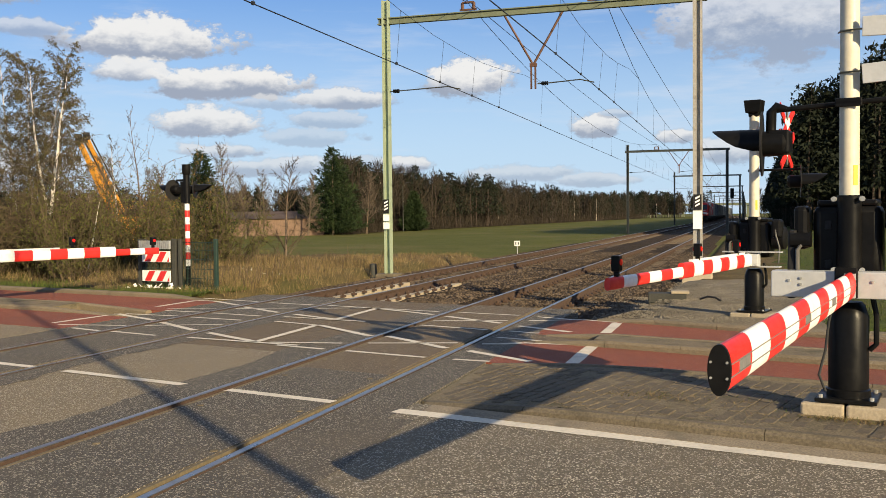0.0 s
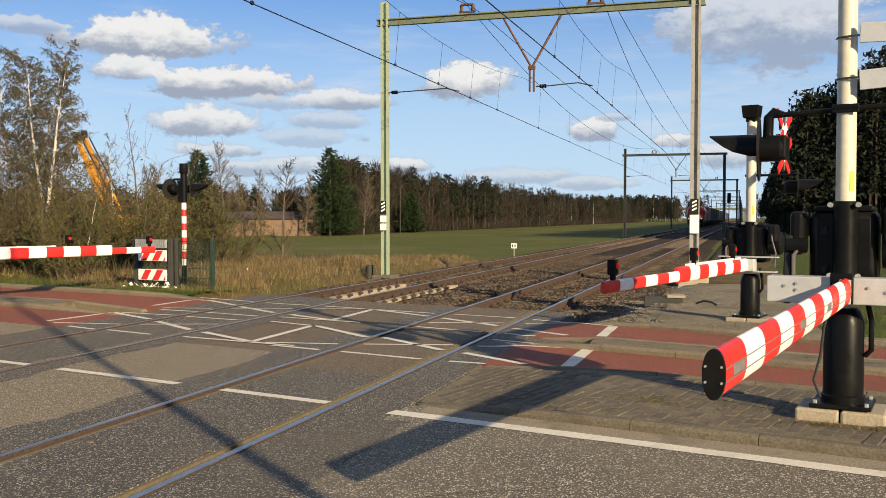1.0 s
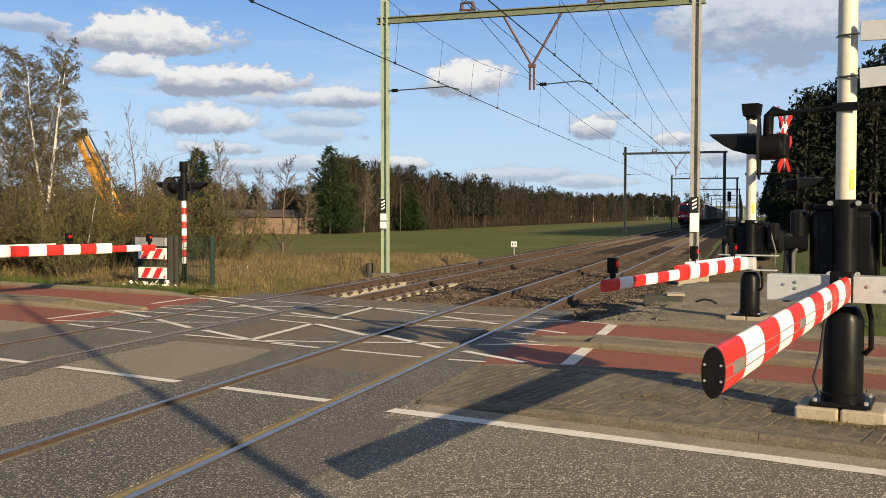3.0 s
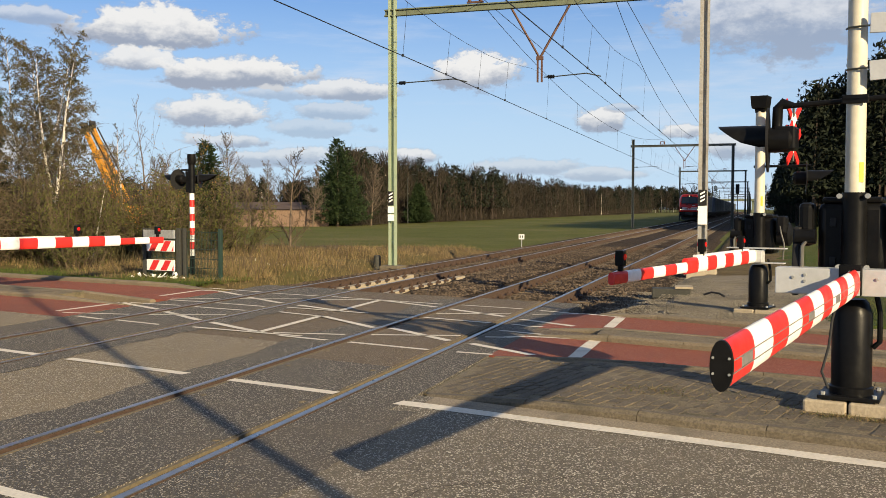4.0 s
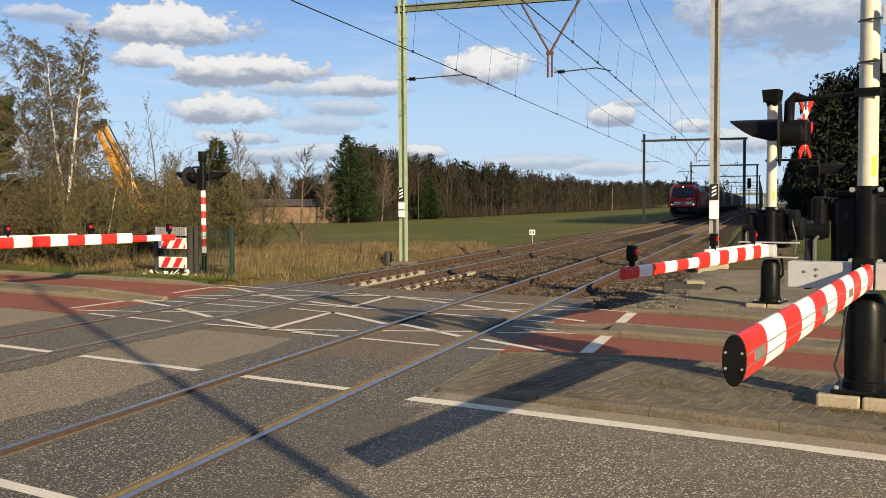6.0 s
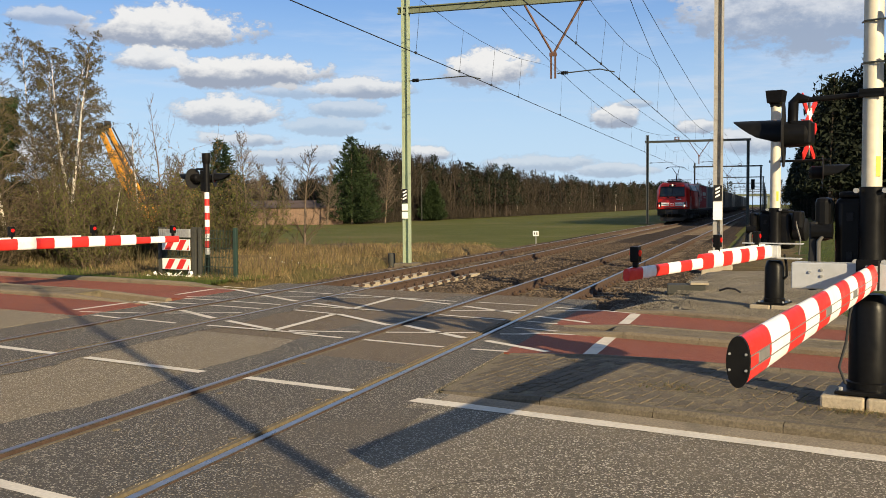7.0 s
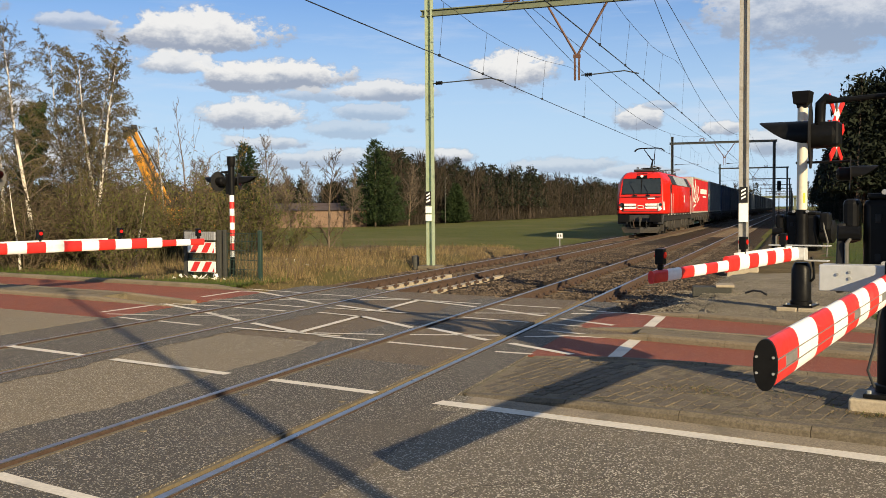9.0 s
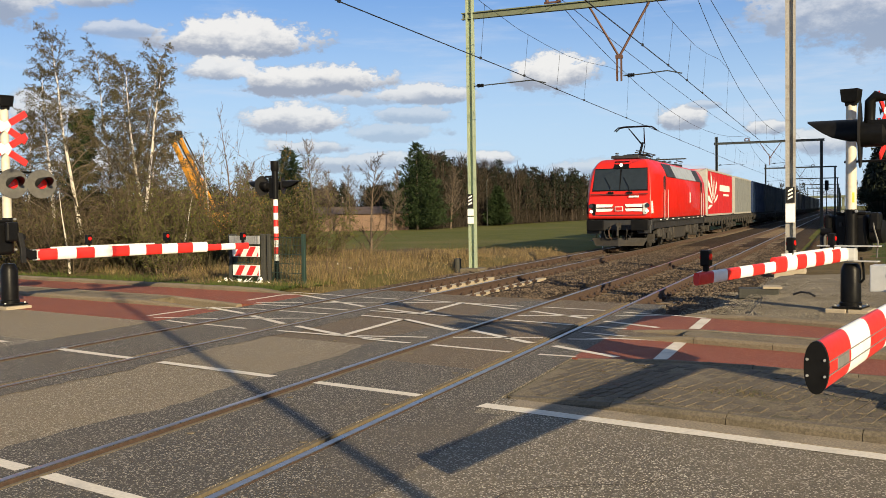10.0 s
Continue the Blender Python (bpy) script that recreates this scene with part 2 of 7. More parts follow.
M_GROOVE = surface("groove_dirt", (0.035, 0.028, 0.022), 0.95, grain=30, vary=0.3)
M_YELLOW = surface("groove_edge", (0.125, 0.10, 0.062), 0.85, grain=30, vary=0.25, stain=4, stain_color=(0.12, 0.085, 0.05), stain_amount=0.6)
M_MAST_GREEN = surface("mast_green", (0.30, 0.36, 0.25), 0.6, 0.1, grain=20, vary=0.12, stain=2, stain_color=(0.19, 0.2, 0.13), stain_amount=0.5)
M_MAST_GREY = surface("mast_grey", (0.34, 0.325, 0.295), 0.55, 0.3, grain=18, vary=0.15, stain=3, stain_color=(0.12, 0.1, 0.08), stain_amount=0.5)
# mast green darkened to olive: the beam's shade is put into the colour
M_BEAM_SHADED = surface("shaded_beam_olive", (0.13, 0.15, 0.10), 0.65, 0.1, grain=20, vary=0.15, stain=2, stain_amount=0.4)
M_GUTTER = surface("gutter_sand", (0.25, 0.205, 0.145), 0.95, grain=55, vary=0.4, stain=2.5, stain_color=(0.13, 0.11, 0.08), stain_amount=0.8, bump=0.3)
M_GALV = surface("galvanised", (0.42, 0.42, 0.40), 0.5, 0.6, grain=18, vary=0.12, stain=3, stain_amount=0.3)
M_DARK_STEEL = surface("dark_steel", (0.055, 0.06, 0.055), 0.5, 0.4, grain=20, vary=0.15, stain=2, stain_amount=0.3)
M_BROWN_STEEL = surface("brown_steel", (0.10, 0.05, 0.035), 0.7, 0.2, grain=20, vary=0.2)
M_WIRE = surface("wire", (0.03, 0.032, 0.035), 0.5, 0.4, grain=10, vary=0.1, bump=0)
M_BLACK = surface("black_paint", (0.006, 0.006, 0.0064), 0.36, 0.0, grain=25, vary=0.2, stain=3, stain_color=(0.018, 0.017, 0.015), stain_amount=0.25, bump=0.05, spec=0.12)
M_BLACK_MATT = surface("black_plastic", (0.014, 0.014, 0.015), 0.6, grain=25, vary=0.2, stain=3, stain_color=(0.026, 0.024, 0.021), stain_amount=0.25, bump=0.05, spec=0.2)
M_RUBBER = surface("rubber", (0.015, 0.015, 0.016), 0.75, grain=40, vary=0.2, bump=0.05)
M_RED = surface("signal_red", (0.62, 0.025, 0.02), 0.42, grain=15, vary=0.08, stain=4, stain_color=(0.4, 0.03, 0.03), stain_amount=0.25, bump=0.02)
M_WHITE = surface("signal_white", (0.80, 0.79, 0.76), 0.45, grain=15, vary=0.05, stain=5, stain_color=(0.55, 0.52, 0.46), stain_amount=0.3, bump=0.02)
M_POLE = surface("pole_cream", (0.55, 0.51, 0.41), 0.5, grain=15, vary=0.07, stain=3, stain_color=(0.45, 0.42, 0.33), stain_amount=0.35, bump=0.03)
M_GREY_BOX = surface("grey_arm", (0.46, 0.47, 0.48), 0.5, 0.2, grain=14, vary=0.07, stain=3, stain_amount=0.25, bump=0.03)
M_STICKER = surface("yellow_sticker", (0.5, 0.42, 0.03), 0.5, grain=20, vary=0.06)
M_FENCE = surface("fence_green", (0.018, 0.04, 0.03), 0.5, 0.1, grain=20, vary=0.15)
M_WOOD_POST = surface("dark_post", (0.035, 0.035, 0.03), 0.8, grain=25, vary=0.3, bump=0.3)
M_LENS = glow("lamp_lens_red", (0.5, 0.012, 0.01), 0.1)
# on discs, black lightened for sunlight; on pipes and cables, their own dark grey
M_LIT_DISC_PIPE = surface("lit_disc_and_pipe_grey", (0.085, 0.082, 0.075), 0.6, grain=15, vary=0.15, stain=4, stain_amount=0.3, bump=0.03)
M_LENS_OFF = surface("lens_dark_red", (0.10, 0.008, 0.008), 0.15, grain=10, vary=0.1, bump=0)
M_PLATE = surface("reflector_grey", (0.17, 0.165, 0.16), 0.4, grain=20, vary=0.15, stain=6, stain_amount=0.3)


# ---------------------------------------------------------------- mesh helpers
class Mesh:
    """Points and faces, gathered piece by piece."""

    def __init__(self):
        self.v, self.f = [], []

    def poly(self, pts):
        n = len(self.v)
        self.v += [tuple(p) for p in pts]
        self.f.append(tuple(range(n, n + len(pts))))
        return self

    def box(self, c, s, m=None):
        n = len(self.v)
        for dx, dy, dz in ((-1, -1, -1), (1, -1, -1), (1, 1, -1), (-1, 1, -1), (-1, -1, 1), (1, -1, 1), (1, 1, 1), (-1, 1, 1)):
            p = Vector((dx * s[0] / 2, dy * s[1] / 2, dz * s[2] / 2))
            p = (m @ p if m is not None else p) + Vector(c)
            self.v.append(tuple(p))
        self.f += [tuple(n + i for i in q) for q in ((3, 2, 1, 0), (4, 5, 6, 7), (0, 1, 5, 4), (1, 2, 6, 5), (2, 3, 7, 6), (3, 0, 4, 7))]
        return self

    def prism(self, base, z0, z1):
        """A flat outline raised from z0 to z1 (counter-clockwise from above)."""
        n, k = len(self.v), len(base)
        self.v += [(p[0], p[1], z0) for p in base] + [(p[0], p[1], z1) for p in base]
        self.f += [tuple(n + i for i in reversed(range(k))), tuple(n + k + i for i in range(k))]
        self.f += [(n + i, n + (i + 1) % k, n + k + (i + 1) % k, n + k + i) for i in range(k)]
        return self

    def loft(self, rings, cap=True):
        n, k = len(self.v), len(rings[0])
        for r in rings:
            self.v += [tuple(p) for p in r]
        for j in range(len(rings) - 1):
            for i in range(k):
                a, b = n + j * k + i, n + j * k + (i + 1) % k
                self.f.append((a, b, b + k, a + k))
        if cap:
            self.f.append(tuple(n + i for i in reversed(range(k))))
            self.f.append(tuple(n + (len(rings) - 1) * k + i for i in range(k)))
        return self

    def tube(self, pts, radii, sides=8, cap=True):
        pts = [Vector(p) for p in pts]
        if not isinstance(radii, (list, tuple)):
            radii = [radii] * len(pts)
        rings = []
        for i, p in enumerate(pts):
            d = (pts[min(i + 1, len(pts) - 1)] - pts[max(i - 1, 0)]).normalized()
            a = d.cross(Vector((0.0, 0.31, 0.95)) if abs(d.z) < 0.9 else Vector((1.0, 0.02, 0.0))).normalized()
            b = d.cross(a)
            rings.append([p + (a * math.cos(t) + b * math.sin(t)) * radii[i] for t in (2 * math.pi * (j + 0.5) / sides for j in range(sides))])
        return self.loft(rings, cap)


def part(name, m, material, parent=None, label="", bevel=0.0, smooth=False, at=None):
    me = bpy.data.meshes.new(name)
    me.from_pydata(m.v, [], m.f)
    me.materials.append(material)
    if smooth:
        me.shade_smooth()
        me.set_sharp_from_angle(angle=radians(40))
    ob = new(name, me)
    if parent:
        ob.parent = parent
    if at is not None:
        ob.matrix_basis = at
    if label:
        ob["label"] = label
    if bevel:
        b = ob.modifiers.new("bevel", "BEVEL")
        b.width, b.segments, b.limit_method = bevel, 2, "ANGLE"
    return ob


def thing(name, label, category, m=None, group="", kind=""):
    ob = tagged(new(name), label, category, group, kind)
    ob.empty_display_size = 0.2
    if m is not None:
        ob.matrix_basis = m
    return ob


def structure(name, m, material, label, category="", bevel=0.0, smooth=False):
    return tagged(part(name, m, material, None, "", bevel, smooth), label, category, "", "structure")


RU = Vector((math.cos(radians(13.5)), -math.sin(radians(13.5))))
RN = Vector((math.sin(radians(13.5)), math.cos(radians(13.5))))


def road(s, n):
    """A place by its way along the road and its distance across it."""
    return RU * s + RN * n


def bend(x, n):
    """East of the railway the outer lines draw slowly nearer to the road."""
    return n - (min(3.0, max(-2.0, x)) + 2.0) * (0.2 if n > 14 else 0.08 if n > 11.3 else 0.0)


def road_at_x(x, n):
    """The point of the road's line n whose x is given."""
    n = bend(x, n)
    s = (x - RN.x * n) / RU.x
    return road(s, n)


def strip(x0, x1, n0, n1):
    xs = sorted({x0, x1} | {x for x in (-2.0, 3.0) if x0 < x < x1})
    return [road_at_x(x, n0) for x in xs] + [road_at_x(x, n1) for x in reversed(xs)]

# ---------------------------------------------------------------- ground and road
RAILS = {"a": -5.02, "b": -3.50, "c": -9.33, "d": -7.81}
structure("ground", Mesh().poly([(-2500, -900, -0.26), (2500, -900, -0.26), (2500, 4500, -0.26), (-2500, 4500, -0.26)]), M_FIELD, "wide green meadow of short grass", "ground")


def relief(name, x0, x1, y0, y1, step, height, material, label):
    """A gently uneven sheet of ground; height(x, y) gives its level."""
    m = Mesh()
    nx, ny = int((x1 - x0) / step) + 1, int((y1 - y0) / step) + 1
    for j in range(ny):
        for i in range(nx):
            x, y = x0 + (x1 - x0) * i / (nx - 1), y0 + (y1 - y0) * j / (ny - 1)
            m.v.append((x, y, height(x, y)))
    m.f = [(j * nx + i, j * nx + i + 1, (j + 1) * nx + i + 1, (j + 1) * nx + i) for j in range(ny - 1) for i in range(nx - 1)]
    return structure(name, m, material, label, "ground", smooth=True)


def smooth01(a, b, x):
    t = min(1, max(0, (x - a) / (b - a)))
    return t * t * (3 - 2 * t)


def verge_level(x, y):
    n = RN.x * x + RN.y * y
    bank = 0.12 * math.exp(-((y - 27) / 5) ** 2) * smooth01(-11.5, -15, x)
    edge = smooth01(14.3, 15.2, n) * smooth01(-10.9, -11.5, x)
    fade = smooth01(44, 38, y)
    return -0.34 + (0.30 + bank + 0.10 * noise.noise((x * 0.6, y * 0.6, 0))) * edge * fade + 0.08 * smooth01(-10.9, -11.5, x) * fade


relief("verge", -58, -10.9, 15, 46, 0.4, verge_level, M_VERGE, "rough verge of dry yellow grass beside the railway")
relief("roadside_turf", -58, -11.4, 15, 27, 0.4, lambda x, y: 0.05 + 0.02 * noise.noise((x, y, 0)) - 0.5 * smooth01(16.0, 18.2, RN.x * x + RN.y * y) - 0.6 * smooth01(14.42, 14.2, RN.x * x + RN.y * y), M_TURF, "strip of short green grass along the kerb")
relief("lineside_verge", -1.7, 3.2, 23, 84, 0.5, lambda x, y: -0.05 + 0.04 * noise.noise((x, y, 5)) - 0.3 * smooth01(-1.1, -1.7, x) - 0.2 * smooth01(25, 23, y), M_VERGE, "brown dry grass beside the railway")
relief("lineside_earth", -1.9, 3.0, 10, 25.5, 0.4, lambda x, y: -0.02 + 0.025 * noise.noise((x, y, 3)) - 0.6 * smooth01(14.35, 14.0, RN.x * x + RN.y * y) - 0.25 * smooth01(-1.3, -1.9, x), M_EARTH, "grey gravelly earth beside the railway")
relief("bank_turf", 0.7, 60, 10, 84, 0.6, lambda x, y: 0.03 - 0.12 * smooth01(1.7, 0.9, x) + 0.05 * noise.noise((x * 0.5, y * 0.5, 3)) + 0.35 * smooth01(2.6, 7, x) - 0.7 * smooth01(14.7, 14.0, RN.x * x + RN.y * y), M_TURF, "bank of rough green grass below the wood")
structure("wood_floor", Mesh().poly([(5, 60, -0.1), (90, 60, 0.3), (90, 420, 0.3), (5, 420, -0.1)]), M_FOREST_FLOOR, "leaf-strewn floor of the pine wood", "ground")
structure("far_wood_floor", Mesh().poly([(-120, 100, -0.2), (-43.5, 104, -0.2), (-43.5, 460, -0.2), (-120, 460, -0.2)]), M_FOREST_FLOOR, "brown floor of the far wood", "ground")


def slab(name, x0, x1, n0, n1, material, top=-0.006, label="", depth=0.35):
    return structure(name, Mesh().prism(strip(x0, x1, n0, n1), top - depth, top), material, label, "road")


slab("road", -2.88, 45, -6, 7.2, M_ASPHALT, -0.006, "grey worn asphalt road with pale chippings")
slab("road_west", -75, -10.25, -6, 7.2, M_ASPHALT, -0.006, "grey asphalt road leading away over the railway")
slab("crossing_edge_strip", -3.45, -2.886, -6, 15.7, M_ASPHALT_NEW, -0.004, "dark asphalt strip along the outer rail")
slab("crossing_panel_near", -4.86, -3.66, -6, 8.35, M_ASPHALT_NEW, -0.004, "dark asphalt between the rails of the near track")
slab("crossing_panel_near_far_side", -4.86, -3.66, 8.356, 15.7, M_ASPHALT_BROWN, -0.004, "brown worn asphalt between the rails of the near track")
slab("crossing_middle", -7.76, -5.07, -6, 9.2, M_ASPHALT_TAN, -0.010, "sandy worn asphalt between the two tracks")
slab("crossing_middle_far_side", -7.76, -5.07, 9.206, 15.7, M_ASPHALT_BROWN, -0.010, "brown worn asphalt between the two tracks")


def ragged(name, x_fixed, x_edge, y0, y1, material, top, label, rough=0.09):
    """A strip of newer asphalt along a rail; its outer edge is torn."""
    m, n = Mesh(), int((y1 - y0) / 0.09)
    for i in range(n + 1):
        y = y0 + (y1 - y0) * i / n
        e = x_edge + rough * (1.6 * noise.noise((y * 0.7, x_edge, 0)) + 0.9 * noise.noise((y * 3.1, x_edge, 4)) + 0.4 * noise.noise((y * 9, x_edge, 8)))
        m.v += [(x_fixed, y, top), (e, y, top)]
    for i in range(n):
        q = (2 * i, 2 * i + 1, 2 * i + 3, 2 * i + 2)
        m.f.append(q if x_edge > x_fixed else tuple(reversed(q)))
    return structure(name, m, material, label, "road")


ragged("patch_near_rail", -5.07, -5.62, -2, 17.0, M_ASPHALT_NEW, -0.005, "dark asphalt patch with torn edge along the rail")
ragged("patch_far_rail", -7.76, -7.35, -2, 17.0, M_ASPHALT_NEW, -0.005, "dark asphalt patch with torn edge along the far rail")
ragged("patch_road", -2.886, -2.62, -4, 7.4, M_ASPHALT_NEW, -0.002, "dark asphalt seam between road and crossing", 0.04)
slab("crossing_panel_far", -9.17, -7.97, -6, 15.9, M_ASPHALT_NEW, -0.004, "dark asphalt between the rails of the far track")
slab("crossing_edge_strip_far", -10.244, -9.38, -6, 15.9, M_ASPHALT_NEW, -0.004, "dark asphalt strip along the outer rail of the far track")
slab("crossing_bed", -10.2, -2.9, -6, 15.6, M_GROOVE, -0.16, "dirt below the rails in the crossing", 0.25)
# cycle path strips
slab("divider_apron", -2.884, -1.9, 11.362, 12.198, M_ASPHALT_BROWN, -0.003, "asphalt apron before the divider")
slab("gutter", -2.7, 30, 6.93, 7.195, M_GUTTER, -0.001, "sandy gutter along the kerb")
slab("island_bed", -2.87, 45, 7.36, 9.475, M_JOINT, -0.02, "sand bed below the pavers")
slab("cycle_path_near", -2.882, 45, 9.6, 11.36, M_RED_PATH, -0.002, "red asphalt cycle path")
slab("cycle_path_far", -2.882, 45, 12.2, 14.15, M_RED_PATH, -0.002, "red asphalt cycle path beside the gravel")
slab("cycle_path_near_west", -75, -10.25, 9.5, 11.2, M_RED_PATH, 0.0, "red asphalt cycle path beyond the railway")
slab("cycle_path_far_west", -75, -10.25, 12.25, 14.2, M_RED_PATH, 0.0, "red asphalt cycle path along the grass")
slab("verge_pavement_west", -75, -10.26, 7.206, 9.494, M_ASPHALT_TAN, -0.003, "sandy worn pavement beside the cycle path")


def kerb_line(name, x0, x1, n0, n1, top, label, ramp_from=None, ramp_to=None, length=1.0):
    """Kerb stones laid end to end; the first sink towards the rails."""
    holder = thing(name, label, "kerb", kind="structure")
    s0, s1 = (x0 - RN.x * n0) / RU.x, (x1 - RN.x * n0) / RU.x
    s, step = s0, length if s1 > s0 else -length
    while (s1 - s) * step > 0.02:
        e = s + step * 0.994 if abs(s1 - s) > length else s1
        a, b = sorted((s, e))

        def level(q):
            x = road(q, n0).x
            return top if ramp_from is None else 0.004 + (top - 0.004) * smooth01(ramp_from, ramp_to, x)
        r, lip = 0.04, 0.03
        rings = []
        for q in (a, b):
            z = level(q) + random.uniform(-0.003, 0.003)
            prof = [(n0, -0.2), (n1, -0.2), (n1, z - lip), (n1 - r, z), (n0 + r, z), (n0, z - lip)]
            rings.append([(*road(q, bend(road(q, n).x, n)), zz) for n, zz in prof])
        part("kerb_stone", Mesh().loft(rings), M_KERB if n0 < 11 else M_KERB_PALE, holder)
        s += step
    return holder


kerb_line("kerb_road", -2.8, 22, 7.2, 7.355, 0.075, "weathered concrete kerb along the road", -2.8, -1.4)
kerb_line("kerb_island_back", -2.8, 22, 9.48, 9.6, 0.09, "concrete kerb between paving and cycle path", -2.8, -1.4)
kerb_line("kerb_divider_near", -2.7, 22, 11.36, 11.52, 0.08, "concrete kerb of the divider between the cycle paths", -2.9, -2.0)
kerb_line("kerb_divider_far", -2.7, 22, 12.05, 12.2, 0.08, "concrete kerb of the divider, far side", -2.9, -2.0)
kerb_line("kerb_gravel", -2.3, 22, 14.15, 14.36, 0.07, "concrete kerb between cycle path and gravel", -2.6, -1.6)
kerb_line("kerb_divider_near_west", -10.6, -45, 11.2, 11.36, 0.08, "concrete kerb of the divider beyond the railway", -10.6, -12.4)
kerb_line("kerb_divider_far_west", -10.6, -45, 12.1, 12.25, 0.08, "concrete kerb of the divider beyond the railway", -10.6, -12.4)
kerb_line("kerb_grass_west", -10.8, -45, 14.2, 14.42, 0.09, "concrete kerb along the grass", -10.8, -12.0)
slab("divider_fill", -1.9, 22, 11.522, 12.048, M_JOINT, 0.072, "sandy fill of the divider")
slab("divider_fill_west", -45, -12.4, 11.362, 12.098, M_JOINT, 0.072, "sandy fill of the divider")


# ---------------------------------------------------------------- road markings
def stripe(x0, y0, x1, y1, width, name="line_mark", z=-0.0015):
    a, b = Vector((x0, y0)), Vector((x1, y1))
    d = (b - a).normalized()
    side = Vector((-d.y, d.x)) * width / 2
    k = max(2, int((b - a).length / 0.35))
    left, right = [], []
    for i in range(k + 1):
        p = a.lerp(b, i / k)
        left.append(p + side * random.uniform(0.86, 1.05))
        right.append(p - side * random.uniform(0.86, 1.05))
    m = Mesh()
    for i in range(k):
        m.poly([(*right[i], z), (*right[i + 1], z), (*left[i + 1], z), (*left[i], z)])
    return part(name, m, M_PAINT_LINE, markings)


markings = thing("road_markings", "worn white painted lines on the crossing", "road marking", kind="structure")
for x0, x1, n in ((-2.93, 22, 6.83), (-4.9, -3.62, 6.87), (-7.32, -5.5, 6.87), (-9.4, -7.84, 6.87), (-12.4, -10.6, 6.87), (-15.6, -13.8, 6.87), (-19.5, -17.0, 6.87)):
    p, q = road_at_x(x0, n), road_at_x(x1, n)
    stripe(p.x, p.y, q.x, q.y, 0.175 if x1 > 0 else 0.13)
for x0, x1 in ((-4.84, -3.68), (-7.2, -5.12), (-9.1, -8.0), (-12.6, -10.9), (-2.6, -0.6)):
    p, q = road_at_x(x0, 3.42), road_at_x(x1, 3.42)
    stripe(p.x, p.y, q.x, q.y, 0.12)
LINES_FAR = [
    (-10.90, 12.88, -10.77, 14.39), (-10.77, 14.39, -9.46, 13.61), (-10.63, 12.70, -9.44, 12.82), (-10.09, 12.36, -9.40, 12.12),
    (-9.16, 12.11, -8.20, 11.83), (-9.14, 12.90, -7.98, 13.30), (-9.14, 13.35, -7.98, 12.51), (-9.13, 14.19, -7.99, 13.93),
    (-9.14, 14.90, -7.99, 14.59), (-10.88, 15.74, -10.85, 17.08), (-10.85, 17.08, -10.42, 17.07), (-10.99, 17.62, -9.43, 17.11),
    (-10.42, 17.07, -9.43, 16.33), (-10.42, 15.40, -9.48, 15.58), (-10.26, 15.11, -9.40, 14.96), (-10.62, 14.44, -9.47, 14.29),
    (-9.13, 15.70, -8.02, 16.05), (-9.15, 16.05, -7.99, 15.22), (-9.09, 16.95, -7.99, 16.68)]
LINES_MID = [
    (-7.60, 11.74, -5.67, 11.35), (-7.62, 12.30, -6.41, 11.54), (-6.41, 11.54, -6.45, 13.60), (-7.55, 15.00, -6.46, 14.38),
    (-7.56, 14.60, -5.89, 14.20), (-7.36, 13.91, -6.38, 13.54), (-6.38, 13.54, -5.1, 12.48), (-6.19, 11.54, -5.19, 11.68),
    (-5.98, 11.31, -5.19, 11.10), (-6.50, 14.46, -6.53, 16.29), (-6.53, 16.29, -5.15, 15.46), (-7.62, 16.06, -6.62, 16.38), (-7.66, 16.64, -5.21, 15.95)]
LINES_NEAR = [
    (-4.85, 11.03, -3.68, 10.73), (-4.85, 11.77, -3.68, 12.06), (-4.85, 12.52, -3.68, 11.55), (-4.85, 13.92, -3.68, 13.56),
    (-4.85, 15.24, -3.68, 14.43), (-4.85, 14.52, -3.68, 14.83), (-4.85, 15.93, -3.68, 15.64), (-3.31, 10.67, -2.85, 10.61), (-3.34, 11.39, -2.40, 10.72), (-3.34, 12.04, -3.08, 12.10), (-3.08, 12.10, -2.84, 12.27), (-2.84, 12.27, -1.88, 12.22), (-3.32, 12.76, -2.42, 12.43), (-3.33, 13.49, -3.10, 13.41), (-3.09, 13.34, -2.84, 13.33), (-3.35, 14.15, -2.91, 13.87), (-2.91, 13.87, -2.43, 13.56), (-3.34, 14.87, -2.54, 15.22), (-2.54, 15.22, -1.94, 14.93), (-3.34, 15.48, -2.68, 15.19)]
for group_of_lines in (LINES_FAR, LINES_MID, LINES_NEAR):
    for x0, y0, x1, y1 in group_of_lines:
        steep = abs(y1 - y0) > 0.55 * abs(x1 - x0)
        stripe(x0, y0, x1, y1, 0.12 if steep else 0.085, z=0.001)
stripe(-1.90, 12.16, -1.91, 10.62, 0.17, z=0.003)
stripe(-1.94, 14.85, -1.93, 13.54, 0.17, z=0.003)



